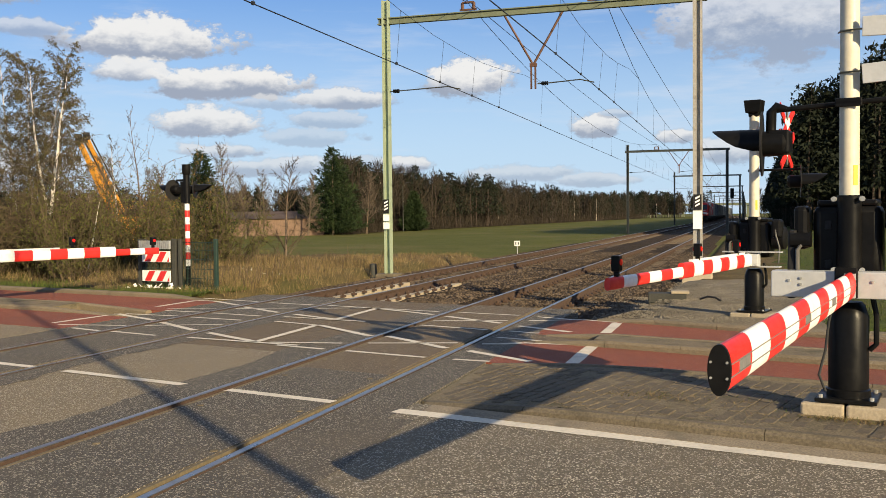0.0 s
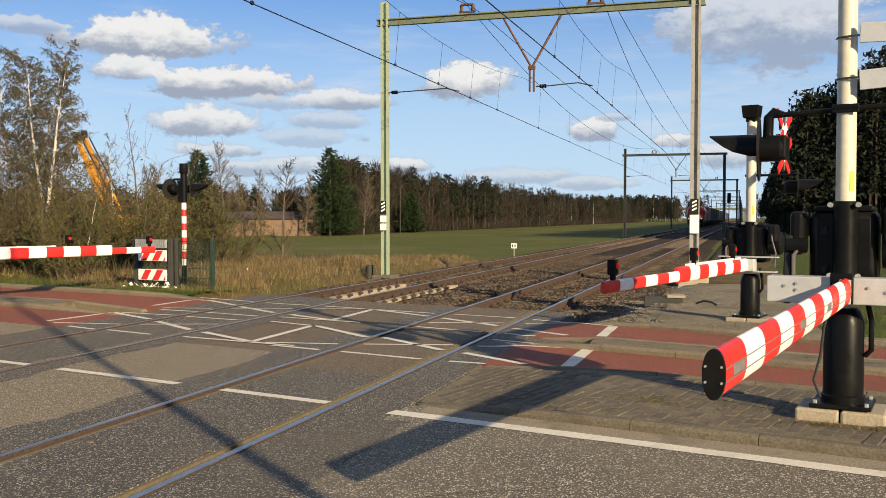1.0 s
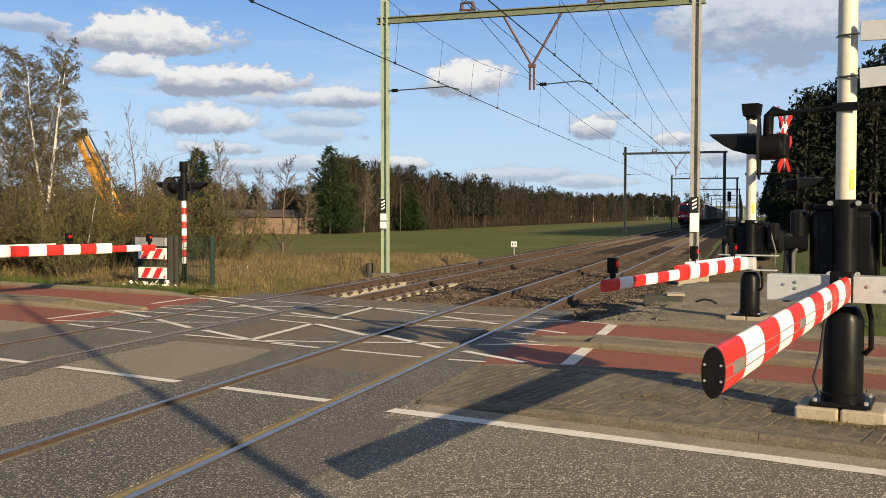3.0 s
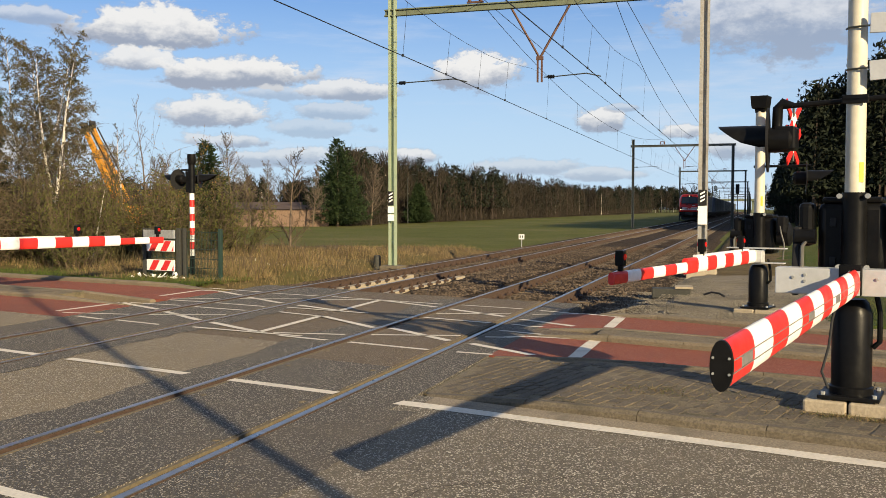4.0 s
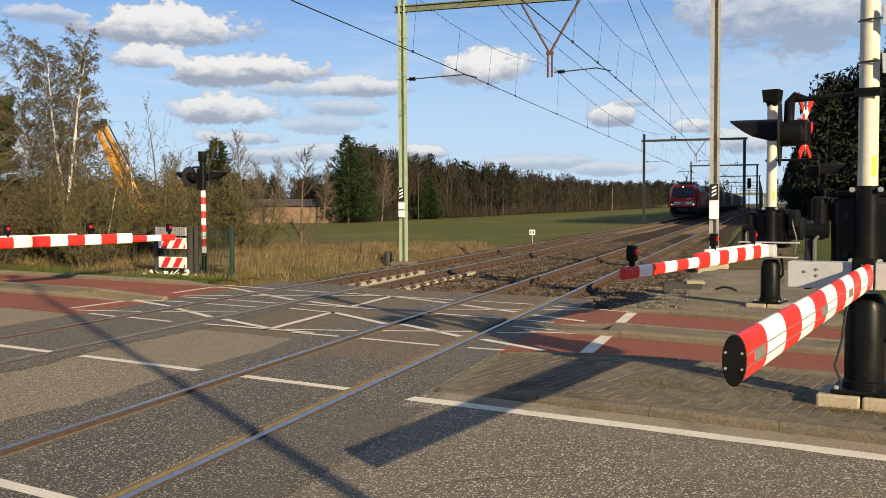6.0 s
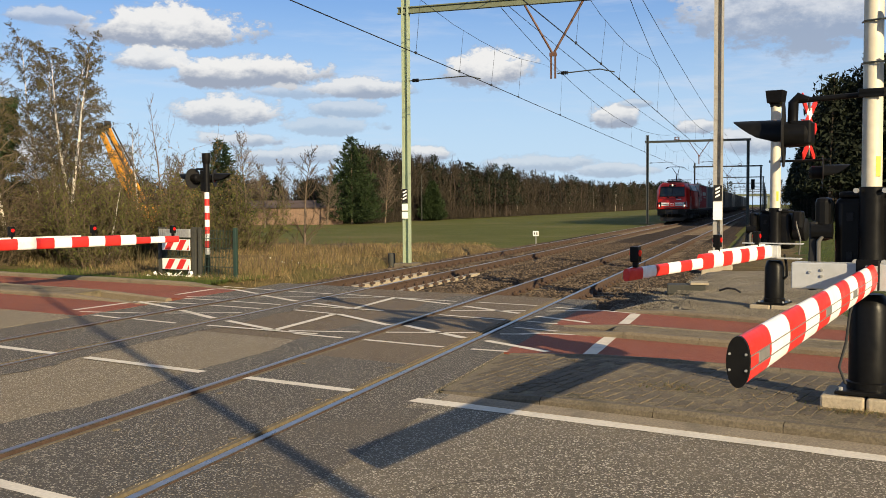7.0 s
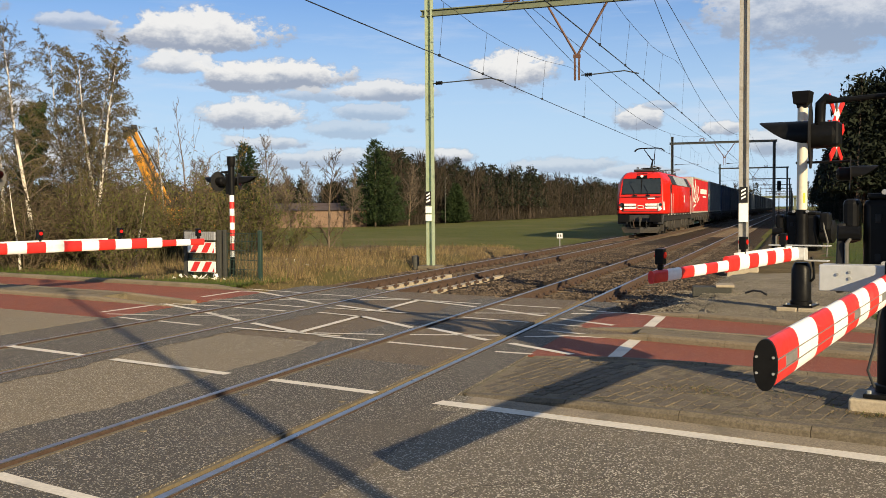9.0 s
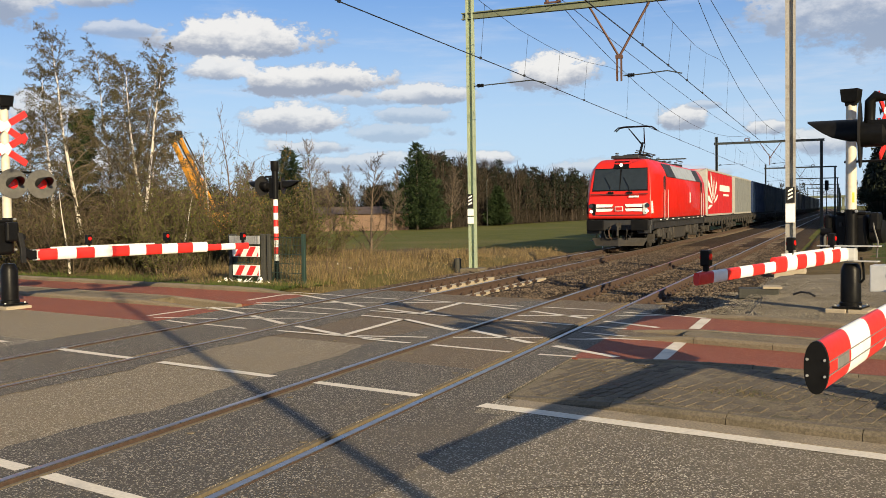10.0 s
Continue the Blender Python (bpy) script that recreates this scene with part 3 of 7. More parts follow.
STUDS = [(-4.70, 5.99), (-3.71, 6.03), (-4.73, 7.48), (-3.74, 7.48), (-4.75, 9.17), (-4.80, 10.28), (-3.77, 9.18), (-6.26, 11.04), (-7.95, 11.05)]
for sx, sy in STUDS:
    m = Mesh().tube([(sx, sy, -0.004), (sx, sy, 0.004), (sx, sy, 0.006)], [0.032, 0.032, 0.02], 10)
    tagged(part("road_stud", m, M_KERB, None), "small pale worn stud in the asphalt", "road stud", "studs in the crossing")
crack = Mesh()
for pts in ([(-1.9, 5.2), (-1.82, 5.42), (-1.66, 5.56), (-1.48, 5.66), (-1.25, 5.74), (-1.05, 5.92)],):
    for (ax, ay), (bx, by) in zip(pts, pts[1:]):
        mx, my = (ax + bx) / 2 + random.uniform(-0.03, 0.03), (ay + by) / 2 + random.uniform(-0.03, 0.03)
        for (px, py), (qx, qy) in (((ax, ay), (mx, my)), ((mx, my), (bx, by))):
            d = Vector((qx - px, qy - py)).normalized() * 0.004
            crack.poly([(px + d.y, py - d.x, -0.001), (qx + d.y, qy - d.x, -0.001), (qx - d.y, qy + d.x, -0.001), (px - d.y, py + d.x, -0.001)])
structure("cracks", crack, M_GROOVE, "fine dark cracks in the asphalt", "crack")


# ---------------------------------------------------------------- tracks
def rail(name, x, y0, y1, parent):
    prof = [(-0.07, -0.172), (0.07, -0.172), (0.07, -0.16), (0.012, -0.135), (0.01, -0.05), (0.036, -0.038), (0.036, -0.006), (0.028, -0.001), (-0.028, -0.001), (-0.036, -0.006), (-0.036, -0.038), (-0.01, -0.05), (-0.012, -0.135), (-0.07, -0.16)]
    r = part(name, Mesh().loft([[(x + px, y, pz) for px, pz in prof] for y in (y0, y1)]), M_RUST, parent)
    part("running_surface", Mesh().box((x, (y0 + y1) / 2, 0.002), (0.062, y1 - y0, 0.006)), M_RAIL_TOP, r, "polished bright steel rail top")
    return r


def track(center, label):
    t = thing("railway_track", label, "railway track", kind="structure")
    for dx in (-0.76, 0.76):
        rail("rail", center + dx, -40, 700, t)
        s = 1 if dx < 0 else -1
        lo, hi = road_at_x(center, -6).y, road_at_x(center, 15.8).y
        part("groove_edge", Mesh().box((center + dx + s * 0.125, (lo + hi) / 2, -0.03), (0.028, hi - lo, 0.05)), M_YELLOW, t, "rust-brown flangeway edge")
    return t


track_near = track(-4.26, "near railway track with polished rails")
track_far = track(-8.57, "far railway track with polished rails")


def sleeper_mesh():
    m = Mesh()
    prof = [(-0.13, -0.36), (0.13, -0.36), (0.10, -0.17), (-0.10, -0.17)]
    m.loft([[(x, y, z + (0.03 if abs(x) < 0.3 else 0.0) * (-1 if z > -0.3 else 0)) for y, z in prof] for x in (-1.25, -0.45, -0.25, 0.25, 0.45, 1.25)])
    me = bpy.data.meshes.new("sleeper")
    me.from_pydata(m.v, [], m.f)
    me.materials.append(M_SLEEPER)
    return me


def clip_mesh():
    m = Mesh()
    for sx in (-1, 1):
        m.box((sx * 0.12, 0, -0.13), (0.09, 0.12, 0.05))
        m.tube([(sx * 0.10, 0, -0.13), (sx * 0.10, 0, -0.07)], 0.025, 6)
    me = bpy.data.meshes.new("rail_clip")
    me.from_pydata(m.v, [], m.f)
    me.materials.append(M_RUST)
    return me


SLEEPER, CLIP = sleeper_mesh(), clip_mesh()
for center, holder in ((-4.26, track_near), (-8.57, track_far)):
    y = road_at_x(center, 15.8).y + 0.45
    far = Mesh()
    while y < 230:
        if y < 95:
            ob = new("sleeper", SLEEPER)
            ob.parent, ob.location = holder, (center, y, 0)
            if y < 48:
                for dx in (-0.76, 0.76):
                    c = new("rail_clip", CLIP)
                    c.parent, c.location = holder, (center + dx, y, 0)
        else:
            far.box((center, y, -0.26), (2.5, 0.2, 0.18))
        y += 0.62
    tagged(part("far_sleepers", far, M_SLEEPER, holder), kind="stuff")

# pale concrete end panels of the crossing with their row of bolts
for px in (-8.78, -7.33):
    y0, y1 = road_at_x(px, 16.0).y, 24.1
    p = tagged(part("edge_beam", Mesh().box((px, (y0 + y1) / 2, -0.135), (0.20, y1 - y0, 0.10)), M_CONCRETE, None, "", 0.012), "pale concrete edge beam beside the rail", "concrete beam", "edge beams of the crossing")
    for i in range(8):
        part("bolt", Mesh().box((px + 0.15, y0 + 0.35 + i * 0.62, -0.08), (0.10, 0.11, 0.05)).tube([(px + 0.15, y0 + 0.35 + i * 0.62, -0.06), (px + 0.15, y0 + 0.35 + i * 0.62, -0.015)], 0.025, 6), M_RUST, p)


def ballast_level(x, y):
    e = min(abs(x + 4.26), abs(x + 8.57))
    side = smooth01(-11.6, -10.3, x) * smooth01(-1.0, -2.3, x)
    start = smooth01(15.5, 16.0, RN.x * x + RN.y * y)
    return -0.5 + (0.30 + 0.03 * noise.noise((x * 2, y * 2, 1)) + (0.06 if e > 1.4 else 0.0)) * side + 0.02 * start


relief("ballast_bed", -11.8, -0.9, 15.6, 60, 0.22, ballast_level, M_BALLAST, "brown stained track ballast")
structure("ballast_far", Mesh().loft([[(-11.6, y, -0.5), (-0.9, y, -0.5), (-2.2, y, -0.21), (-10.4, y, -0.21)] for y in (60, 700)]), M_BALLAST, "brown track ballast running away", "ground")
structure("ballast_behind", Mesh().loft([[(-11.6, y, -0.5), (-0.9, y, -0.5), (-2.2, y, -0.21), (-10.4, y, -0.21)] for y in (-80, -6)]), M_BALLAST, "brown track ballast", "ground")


def stones(name, count, spot, size, label, material):
    """Loose broken stones in one mesh."""
    rng = random.Random(5)
    verts, faces = [], []
    for _ in range(count):
        x, y, z = spot(rng)
        r = size * rng.uniform(0.5, 1.25)
        n = len(verts)
        a0 = rng.uniform(0, 6.28)
        for i in range(4):
            a = a0 + i * 1.57 + rng.uniform(-0.3, 0.3)
            verts.append((x + r * math.cos(a), y + r * math.sin(a), z + rng.uniform(-0.2, 0.25) * r))
        verts.append((x + rng.uniform(-0.3, 0.3) * r, y + rng.uniform(-0.3, 0.3) * r, z + r * rng.uniform(0.5, 0.9)))
        faces += [(n + i, n + (i + 1) % 4, n + 4) for i in range(4)]
    me = bpy.data.meshes.new(name)
    me.from_pydata(verts, [], faces)
    me.materials.append(material)
    return tagged(new(name, me), label, "gravel", "", "stuff")


def ballast_spot(rng):
    while True:
        x, y = rng.uniform(-11.3, -1.2), 16 + 30 * rng.random() ** 1.8
        if RN.x * x + RN.y * y > 15.85 and not (y < 24.2 and (-9.0 < x < -8.4 or -7.5 < x < -7.0)):
            e = min(abs(abs(x - c) - 0.76) for c in (-4.26, -8.57))
            if e > 0.11:
                return x, y, ballast_level(x, y)


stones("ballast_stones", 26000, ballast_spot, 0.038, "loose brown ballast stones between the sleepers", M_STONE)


def gravel_spot(rng):
    while True:
        x, y = rng.gauss(-1.6, 0.9), rng.uniform(15.8, 21)
        if RN.x * x + RN.y * y > 15.3 and -2.6 < x < 0.8:
            return x, y, -0.03 if x > -1.4 else -0.12


stones("gravel_heap", 7000, gravel_spot, 0.02, "grey loose gravel beside the track", M_GRAVEL)


def fine_gravel_spot(rng):
    while True:
        x, y = rng.uniform(-1.7, 1.3), 15.2 + 9 * rng.random() ** 1.4
        if RN.x * x + RN.y * y > 14.6 and noise.noise((x * 1.2, y * 1.2, 9)) > -0.35:
            return x, y, -0.018


stones("fine_gravel", 16000, fine_gravel_spot, 0.013, "fine pale gravel trodden into the earth", M_GRAVEL)


# ---------------------------------------------------------------- catenary
def mast_left(parent, x, y, top, material):
    """H-section mast: two flanges and a web."""
    m = Mesh()
    for dx in (-0.085, 0.085):
        m.box((x + dx, y, top / 2 - 0.05), (0.05, 0.16, top))
    m.box((x, y + 0.03, top / 2 - 0.05), (0.13, 0.02, top))
    return part("mast", m, material, parent, "steel mast of H section")


def portal(y, xl=-10.33, xr=-1.30, z=7.45, detail=True, mat_right=None):
    p = thing("catenary_portal", "steel overhead-line portal spanning both tracks", "catenary portal", group="overhead-line portals")
    mast_left(p, xl, y, z + 0.75, M_MAST_GREEN if detail else M_DARK_STEEL)
    rm = Mesh().box((xr - 0.075, y, z / 2), (0.10, 0.17, z + 0.3)).box((xr + 0.095, y, z / 2), (0.06, 0.17, z + 0.3)).box((xr + 0.02, y + 0.04, z / 2), (0.13, 0.02, z + 0.3))
    part("mast", rm, mat_right or M_MAST_GREY, p, "grey weathered steel mast")
    beam = Mesh()
    beam.box(((xl + xr) / 2, y, z), (xr - xl + 0.5, 0.14, 0.03)).box(((xl + xr) / 2, y, z + 0.17), (xr - xl + 0.5, 0.14, 0.03)).box(((xl + xr) / 2, y, z + 0.085), (xr - xl + 0.46, 0.03, 0.16))
    part("cross_beam", beam, M_BEAM_SHADED if detail else M_DARK_STEEL, p)
    v = Mesh()
    v.tube([(-6.68, y, z), (-5.84, y, 5.98)], 0.035, 6).tube([(-4.98, y, z), (-5.84, y, 5.98)], 0.035, 6)
    v.box((-5.90, y, 5.66), (0.045, 0.06, 0.72)).box((-5.78, y, 5.66), (0.045, 0.06, 0.72)).box((-5.84, y, 5.98), (0.2, 0.08, 0.1))
    part("v_hanger", v, M_BROWN_STEEL, p, "rust-brown V-shaped hanger")
    for x0, x1, wire in ((xl + 0.1, -8.0, -8.42), (-5.72, -4.1, -4.36)):
        arm = Mesh().tube([(x0, y, 5.44), (x0 + 0.38, y, 5.45), (x1 - 0.4, y, 5.50), (x1, y, 5.40)], 0.018, 5)
        a = part("registration_arm", arm, M_DARK_STEEL, p)
        ins = Mesh()
        for i in range(4):
            ins.tube([(x0 + 0.12 + i * 0.05, y, 5.445), (x0 + 0.15 + i * 0.05, y, 5.445)], 0.055, 8)
        part("insulator", ins, M_BLACK, a, "brown-black ribbed insulator")
    for wx in (-7.76, -4.03):
        s = Mesh().box((wx, y, z + 0.24), (0.5, 0.06, 0.05))
        for dx in (-0.17, 0.17):
            s.tube([(wx + dx, y, z + 0.26), (wx + dx, y, z + 0.44)], 0.05, 8)
        s.box((wx, y, z + 0.45), (0.36, 0.08, 0.05))
        part("messenger_seat", s, M_BROWN_STEEL, p)
    if detail:
        for x, w in ((xl, 0.24), (xr, 0.30)):
            fy = y - 0.16
            num = part("number_sign", Mesh().box((x, fy, 2.0), (w * 0.72, 0.02, 0.42)), M_BLACK_MATT, p, "black plate with white slanting bars")
            for i in range(3):
                part("bar", Mesh().poly([(x - 0.06, fy - 0.014, 1.87 + i * 0.1), (x + 0.06, fy - 0.014, 1.93 + i * 0.1), (x + 0.06, fy - 0.014, 1.98 + i * 0.1), (x - 0.06, fy - 0.014, 1.92 + i * 0.1)]), M_WHITE, num)
            for zz, hh in (((1.66, 0.2), (1.42, 0.2)) if x < -5 else ((1.52, 0.5),)):
                part("plate", Mesh().box((x, fy, zz), (w * 0.8, 0.02, hh)), M_WHITE, p, "blank pale plate", 0.004)
        part("foundation", Mesh().box((xl, y, -0.2), (0.62, 0.7, 0.36)), M_KERB, p, "", 0.03)
        part("foundation", Mesh().loft([[(xr + sx * w, y + sy * w, zz) for sx, sy in ((-1, -1), (1, -1), (1, 1), (-1, 1))] for zz, w in ((-0.3, 0.42), (0.35, 0.34))]), M_CONCRETE, p, "", 0.02)
    return p


portal(26.8)
portal(87.0, xr=-1.72, z=7.24, detail=False, mat_right=M_DARK_STEEL)
PORTAL_YS = [147, 207, 267, 327, 387, 447, 507, 567]
for yy in PORTAL_YS:
    portal(yy, xl=-10.5, xr=-1.1, z=7.24, detail=False, mat_right=M_DARK_STEEL)


def wires(cx, label):
    """Contact wire, sagging messenger and droppers of one track."""
    w = thing("overhead_wire", label, "overhead wire", kind="structure")
    spans = [-33.2, 26.8, 87.0] + PORTAL_YS
    for i in range(len(spans) - 1):
        y0, y1 = spans[i], spans[i + 1]
        zig = 0.10 if i % 2 else -0.10

        def wire_x(t):
            return cx + zig * (1 - 2 * t)

        def lean_x(t):
            return cx + 0.42 * (1 - 4 * t * (1 - t))

        def rope_z(t):
            return 7.92 - 4 * 1.3 * t * (1 - t)
        part("contact_wire", Mesh().tube([(wire_x(0), y0, 5.40), (wire_x(1), y1, 5.40)], 0.012, 5), M_WIRE, w)
        steps = [j / 18 for j in range(19)]
        part("messenger_wire", Mesh().tube([(lean_x(t), y0 + (y1 - y0) * t, rope_z(t)) for t in steps], 0.010, 5), M_WIRE, w)
        part("feeder_wire", Mesh().tube([(cx + 0.75, y0 + (y1 - y0) * t, 7.72 - 4 * 0.3 * t * (1 - t)) for t in steps], 0.010, 5), M_WIRE, w)
        if i < 5:
            # stitch wire round the support, with its droppers
            side = (y1 - y0)
            for flip in (0, 1):
                pts = []
                for dy, zz in ((0.0, 6.50), (2.5, 6.53), (5.0, 6.68), (8.5, 6.98)):
                    t = dy / side if not flip else 1 - dy / side
                    pts.append((wire_x(t) + 0.12, y0 + side * t, zz))
                t = 12.0 / side if not flip else 1 - 12.0 / side
                pts.append((lean_x(t), y0 + side * t, rope_z(t)))
                part("stitch_wire", Mesh().tube(pts, 0.006, 4), M_WIRE, w)
                for dy, zz in ((1.6, 6.52), (5.0, 6.68)):
                    t = dy / side if not flip else 1 - dy / side
                    part("dropper", Mesh().tube([(wire_x(t), y0 + side * t, 5.40), (wire_x(t) + 0.12, y0 + side * t, zz)], 0.005, 4), M_WIRE, w)
                    part("dropper_clamp", Mesh().box((wire_x(t), y0 + side * t, 5.41), (0.04, 0.08, 0.06)), M_WIRE, w)
            for dy in (12.0, 19.3, 26.0, 34.0, 41.0, 48.0):
                t = dy / side
                part("dropper", Mesh().tube([(wire_x(t), y0 + dy, 5.40), (lean_x(t), y0 + dy, rope_z(t))], 0.005, 4), M_WIRE, w)
                part("dropper_clamp", Mesh().box((wire_x(t), y0 + dy, 5.41), (0.04, 0.08, 0.06)), M_WIRE, w)
    return w


wires(-8.22, "overhead contact wire of the far track")
wires(-4.30, "overhead contact wire of the near track")


# ---------------------------------------------------------------- barriers and signals
def ellipse(cx, cz, rx, rz, y, k=20, power=0.8):
    out = []
    for i in range(k):
        a = 2 * math.pi * i / k
        c, s = math.cos(a), math.sin(a)
        out.append((cx + rx * math.copysign(abs(c) ** power, c), y, cz + rz * math.copysign(abs(s) ** power, s)))
    return out


def disc(m, c, axis, r, thick, k=24):
    c, axis = Vector(c), Vector(axis).normalized()
    return m.tube([c - axis * thick / 2, c + axis * thick / 2], r, k)


def signal_head(parent, c, facing, plate=0.27, lit=False, disc_mat=None):
    """A round road signal: housing, thin backing disc, lens and long hood."""
    c, d = Vector(c), Vector(facing).normalized()
    side = d.cross(Vector((0, 0, 1))).normalized()
    up = Vector((0, 0, 1))
    h = part("signal_head", Mesh().tube([c - d * 0.17, c - d * 0.13, c + d * 0.03], [0.07, 0.105, 0.105], 16), M_BLACK, parent, "black round signal housing", smooth=True)
    part("backing_disc", disc(Mesh(), c + d * 0.035, d, plate, 0.012), disc_mat or M_BLACK_MATT, h, "thin backing disc", smooth=True)
    part("lens", disc(Mesh(), c + d * 0.045, d, 0.095, 0.02, 20), M_LENS if lit else M_LENS_OFF, h, "red lens", smooth=True)
    m = Mesh()
    outer, inner = [], []
    for j in range(5):
        t = j / 4
        ro, ri = [], []
        for i in range(13):
            a = math.pi * (i / 12 * 1.25 - 0.125)
            reach = 0.04 + t * (0.08 + 0.32 * max(0.0, (math.sin(a) + 0.38) / 1.38) ** 0.55)
            for r, store in ((0.125, ro), (0.117, ri)):
                store.append(c + d * reach + side * math.cos(a) * r + up * (math.sin(a) * r))
        outer.append(ro), inner.append(ri)
    for grid, flip in ((outer, False), (inner, True)):
        n = len(m.v)
        for row in grid:
            m.v += [tuple(p) for p in row]
        for j in range(4):
            for i in range(12):
                q = (n + j * 13 + i, n + j * 13 + i + 1, n + (j + 1) * 13 + i + 1, n + (j + 1) * 13 + i)
                m.f.append(tuple(reversed(q)) if flip else q)
    part("hood", m, M_BLACK, h, "long black sun hood", smooth=True)
    return h


def boom(parent, start, length, stripe_len, w, hgt, tip_from=None, lamps=(), first_red=True, cap=True, taper=1.0, plates=()):
    """A striped barrier boom along local +y from start."""
    sx, sy, sz = start

    def girth(yy):
        return 1 - (1 - taper) * (yy - sy) / length
    y, red = sy, first_red
    b = part("boom", Mesh().box((sx, sy - 0.04, sz), (w * 0.9, 0.14, hgt * 0.9)), M_GREY_BOX, parent, "red and white striped barrier boom")
    while y < sy + length - 0.01:
        e = min(y + stripe_len, sy + length)
        if tip_from and y >= tip_from + sy - 0.01:
            rx, rz, cz = w * 0.36, hgt * 0.33, sz - hgt * 0.08
        else:
            rx, rz, cz = w / 2, hgt / 2, sz
        part("boom_band", Mesh().loft([ellipse(sx, cz, rx * girth(yy), rz * girth(yy), yy, 24, 0.95 if cap else 0.7) for yy in (y, e - 0.002)]), M_RED if red else M_WHITE, b, "", smooth=True)
        y, red = e, not red
    if cap:
        part("end_cap", Mesh().loft([ellipse(sx, sz, w * taper / 2 + 0.003, hgt * taper / 2 + 0.003, yy, 28, 0.95) for yy in (sy + length - 0.012, sy + length + 0.008)]), M_BLACK, b, "black plastic end cap", smooth=True)
        for dx in (-0.75, 0.75):
            for dz in (-0.14, 0.14):
                part("rivet", disc(Mesh(), (sx + dx * w * taper / 2, sy + length + 0.01, sz + dz * hgt), (0, 1, 0), 0.005, 0.006, 8), M_GALV, b)
        for yy in plates:
            part("reflector", Mesh().box((sx - w * girth(sy + yy) / 2, sy + yy, sz - 0.004), (0.005, 0.2, 0.04)), M_PLATE, b, "grey reflector plate between the grooves", 0.002)
        for dz in (-0.028, 0.02):
            for s in (-1, 1):
                part("groove_strip", Mesh().tube([(sx + s * w / 2, sy + 0.01, sz + dz), (sx + s * w * taper / 2, sy + length - 0.01, sz + dz)], 0.003, 4), M_PLATE, b)
    else:
        part("top_rail", Mesh().box((sx, sy + length * 0.28, sz + hgt / 2 + 0.012), (0.05, length * 0.45, 0.03)), M_WHITE, b)
    for yy in lamps:
        top = sz + (hgt / 2 if not tip_from or yy < tip_from else hgt * 0.25)
        lamp = part("boom_lamp", Mesh().box((sx, sy + yy, top + 0.04), (0.06, 0.06, 0.08)).box((sx, sy + yy, top + 0.15), (0.10, 0.11, 0.18)), M_BLACK, b, "small black lamp box on the boom", 0.012)
        for s in (-1, 1):
            part("lens", disc(Mesh(), (sx + s * 0.053, sy + yy, top + 0.165), (1, 0, 0), 0.036, 0.012, 14), M_LENS, lamp, "red lens")
    return b


def cross_arms(parent, c, facing_x=True):
    """A warning cross with red tips; it faces along local x."""
    c = Vector(c)
    for half in (0, 1):
        z = c.z - half * 0.42
        for ang in (32, -32):
            rot = Matrix.Rotation(radians(ang), 3, "X")
            arm = part("cross_arm", Mesh().box((c.x + (0.012 if ang > 0 else -0.012), c.y, z), (0.018, 0.26, 0.12), rot), M_WHITE, parent, "white board with red tips")
            for s in (-1, 1):
                tip = Vector((0, s * 0.31, 0))
                part("red_tip", Mesh().box(Vector((c.x + (0.012 if ang > 0 else -0.012), c.y, z)) + rot @ tip, (0.02, 0.38, 0.122), rot), M_RED, arm)


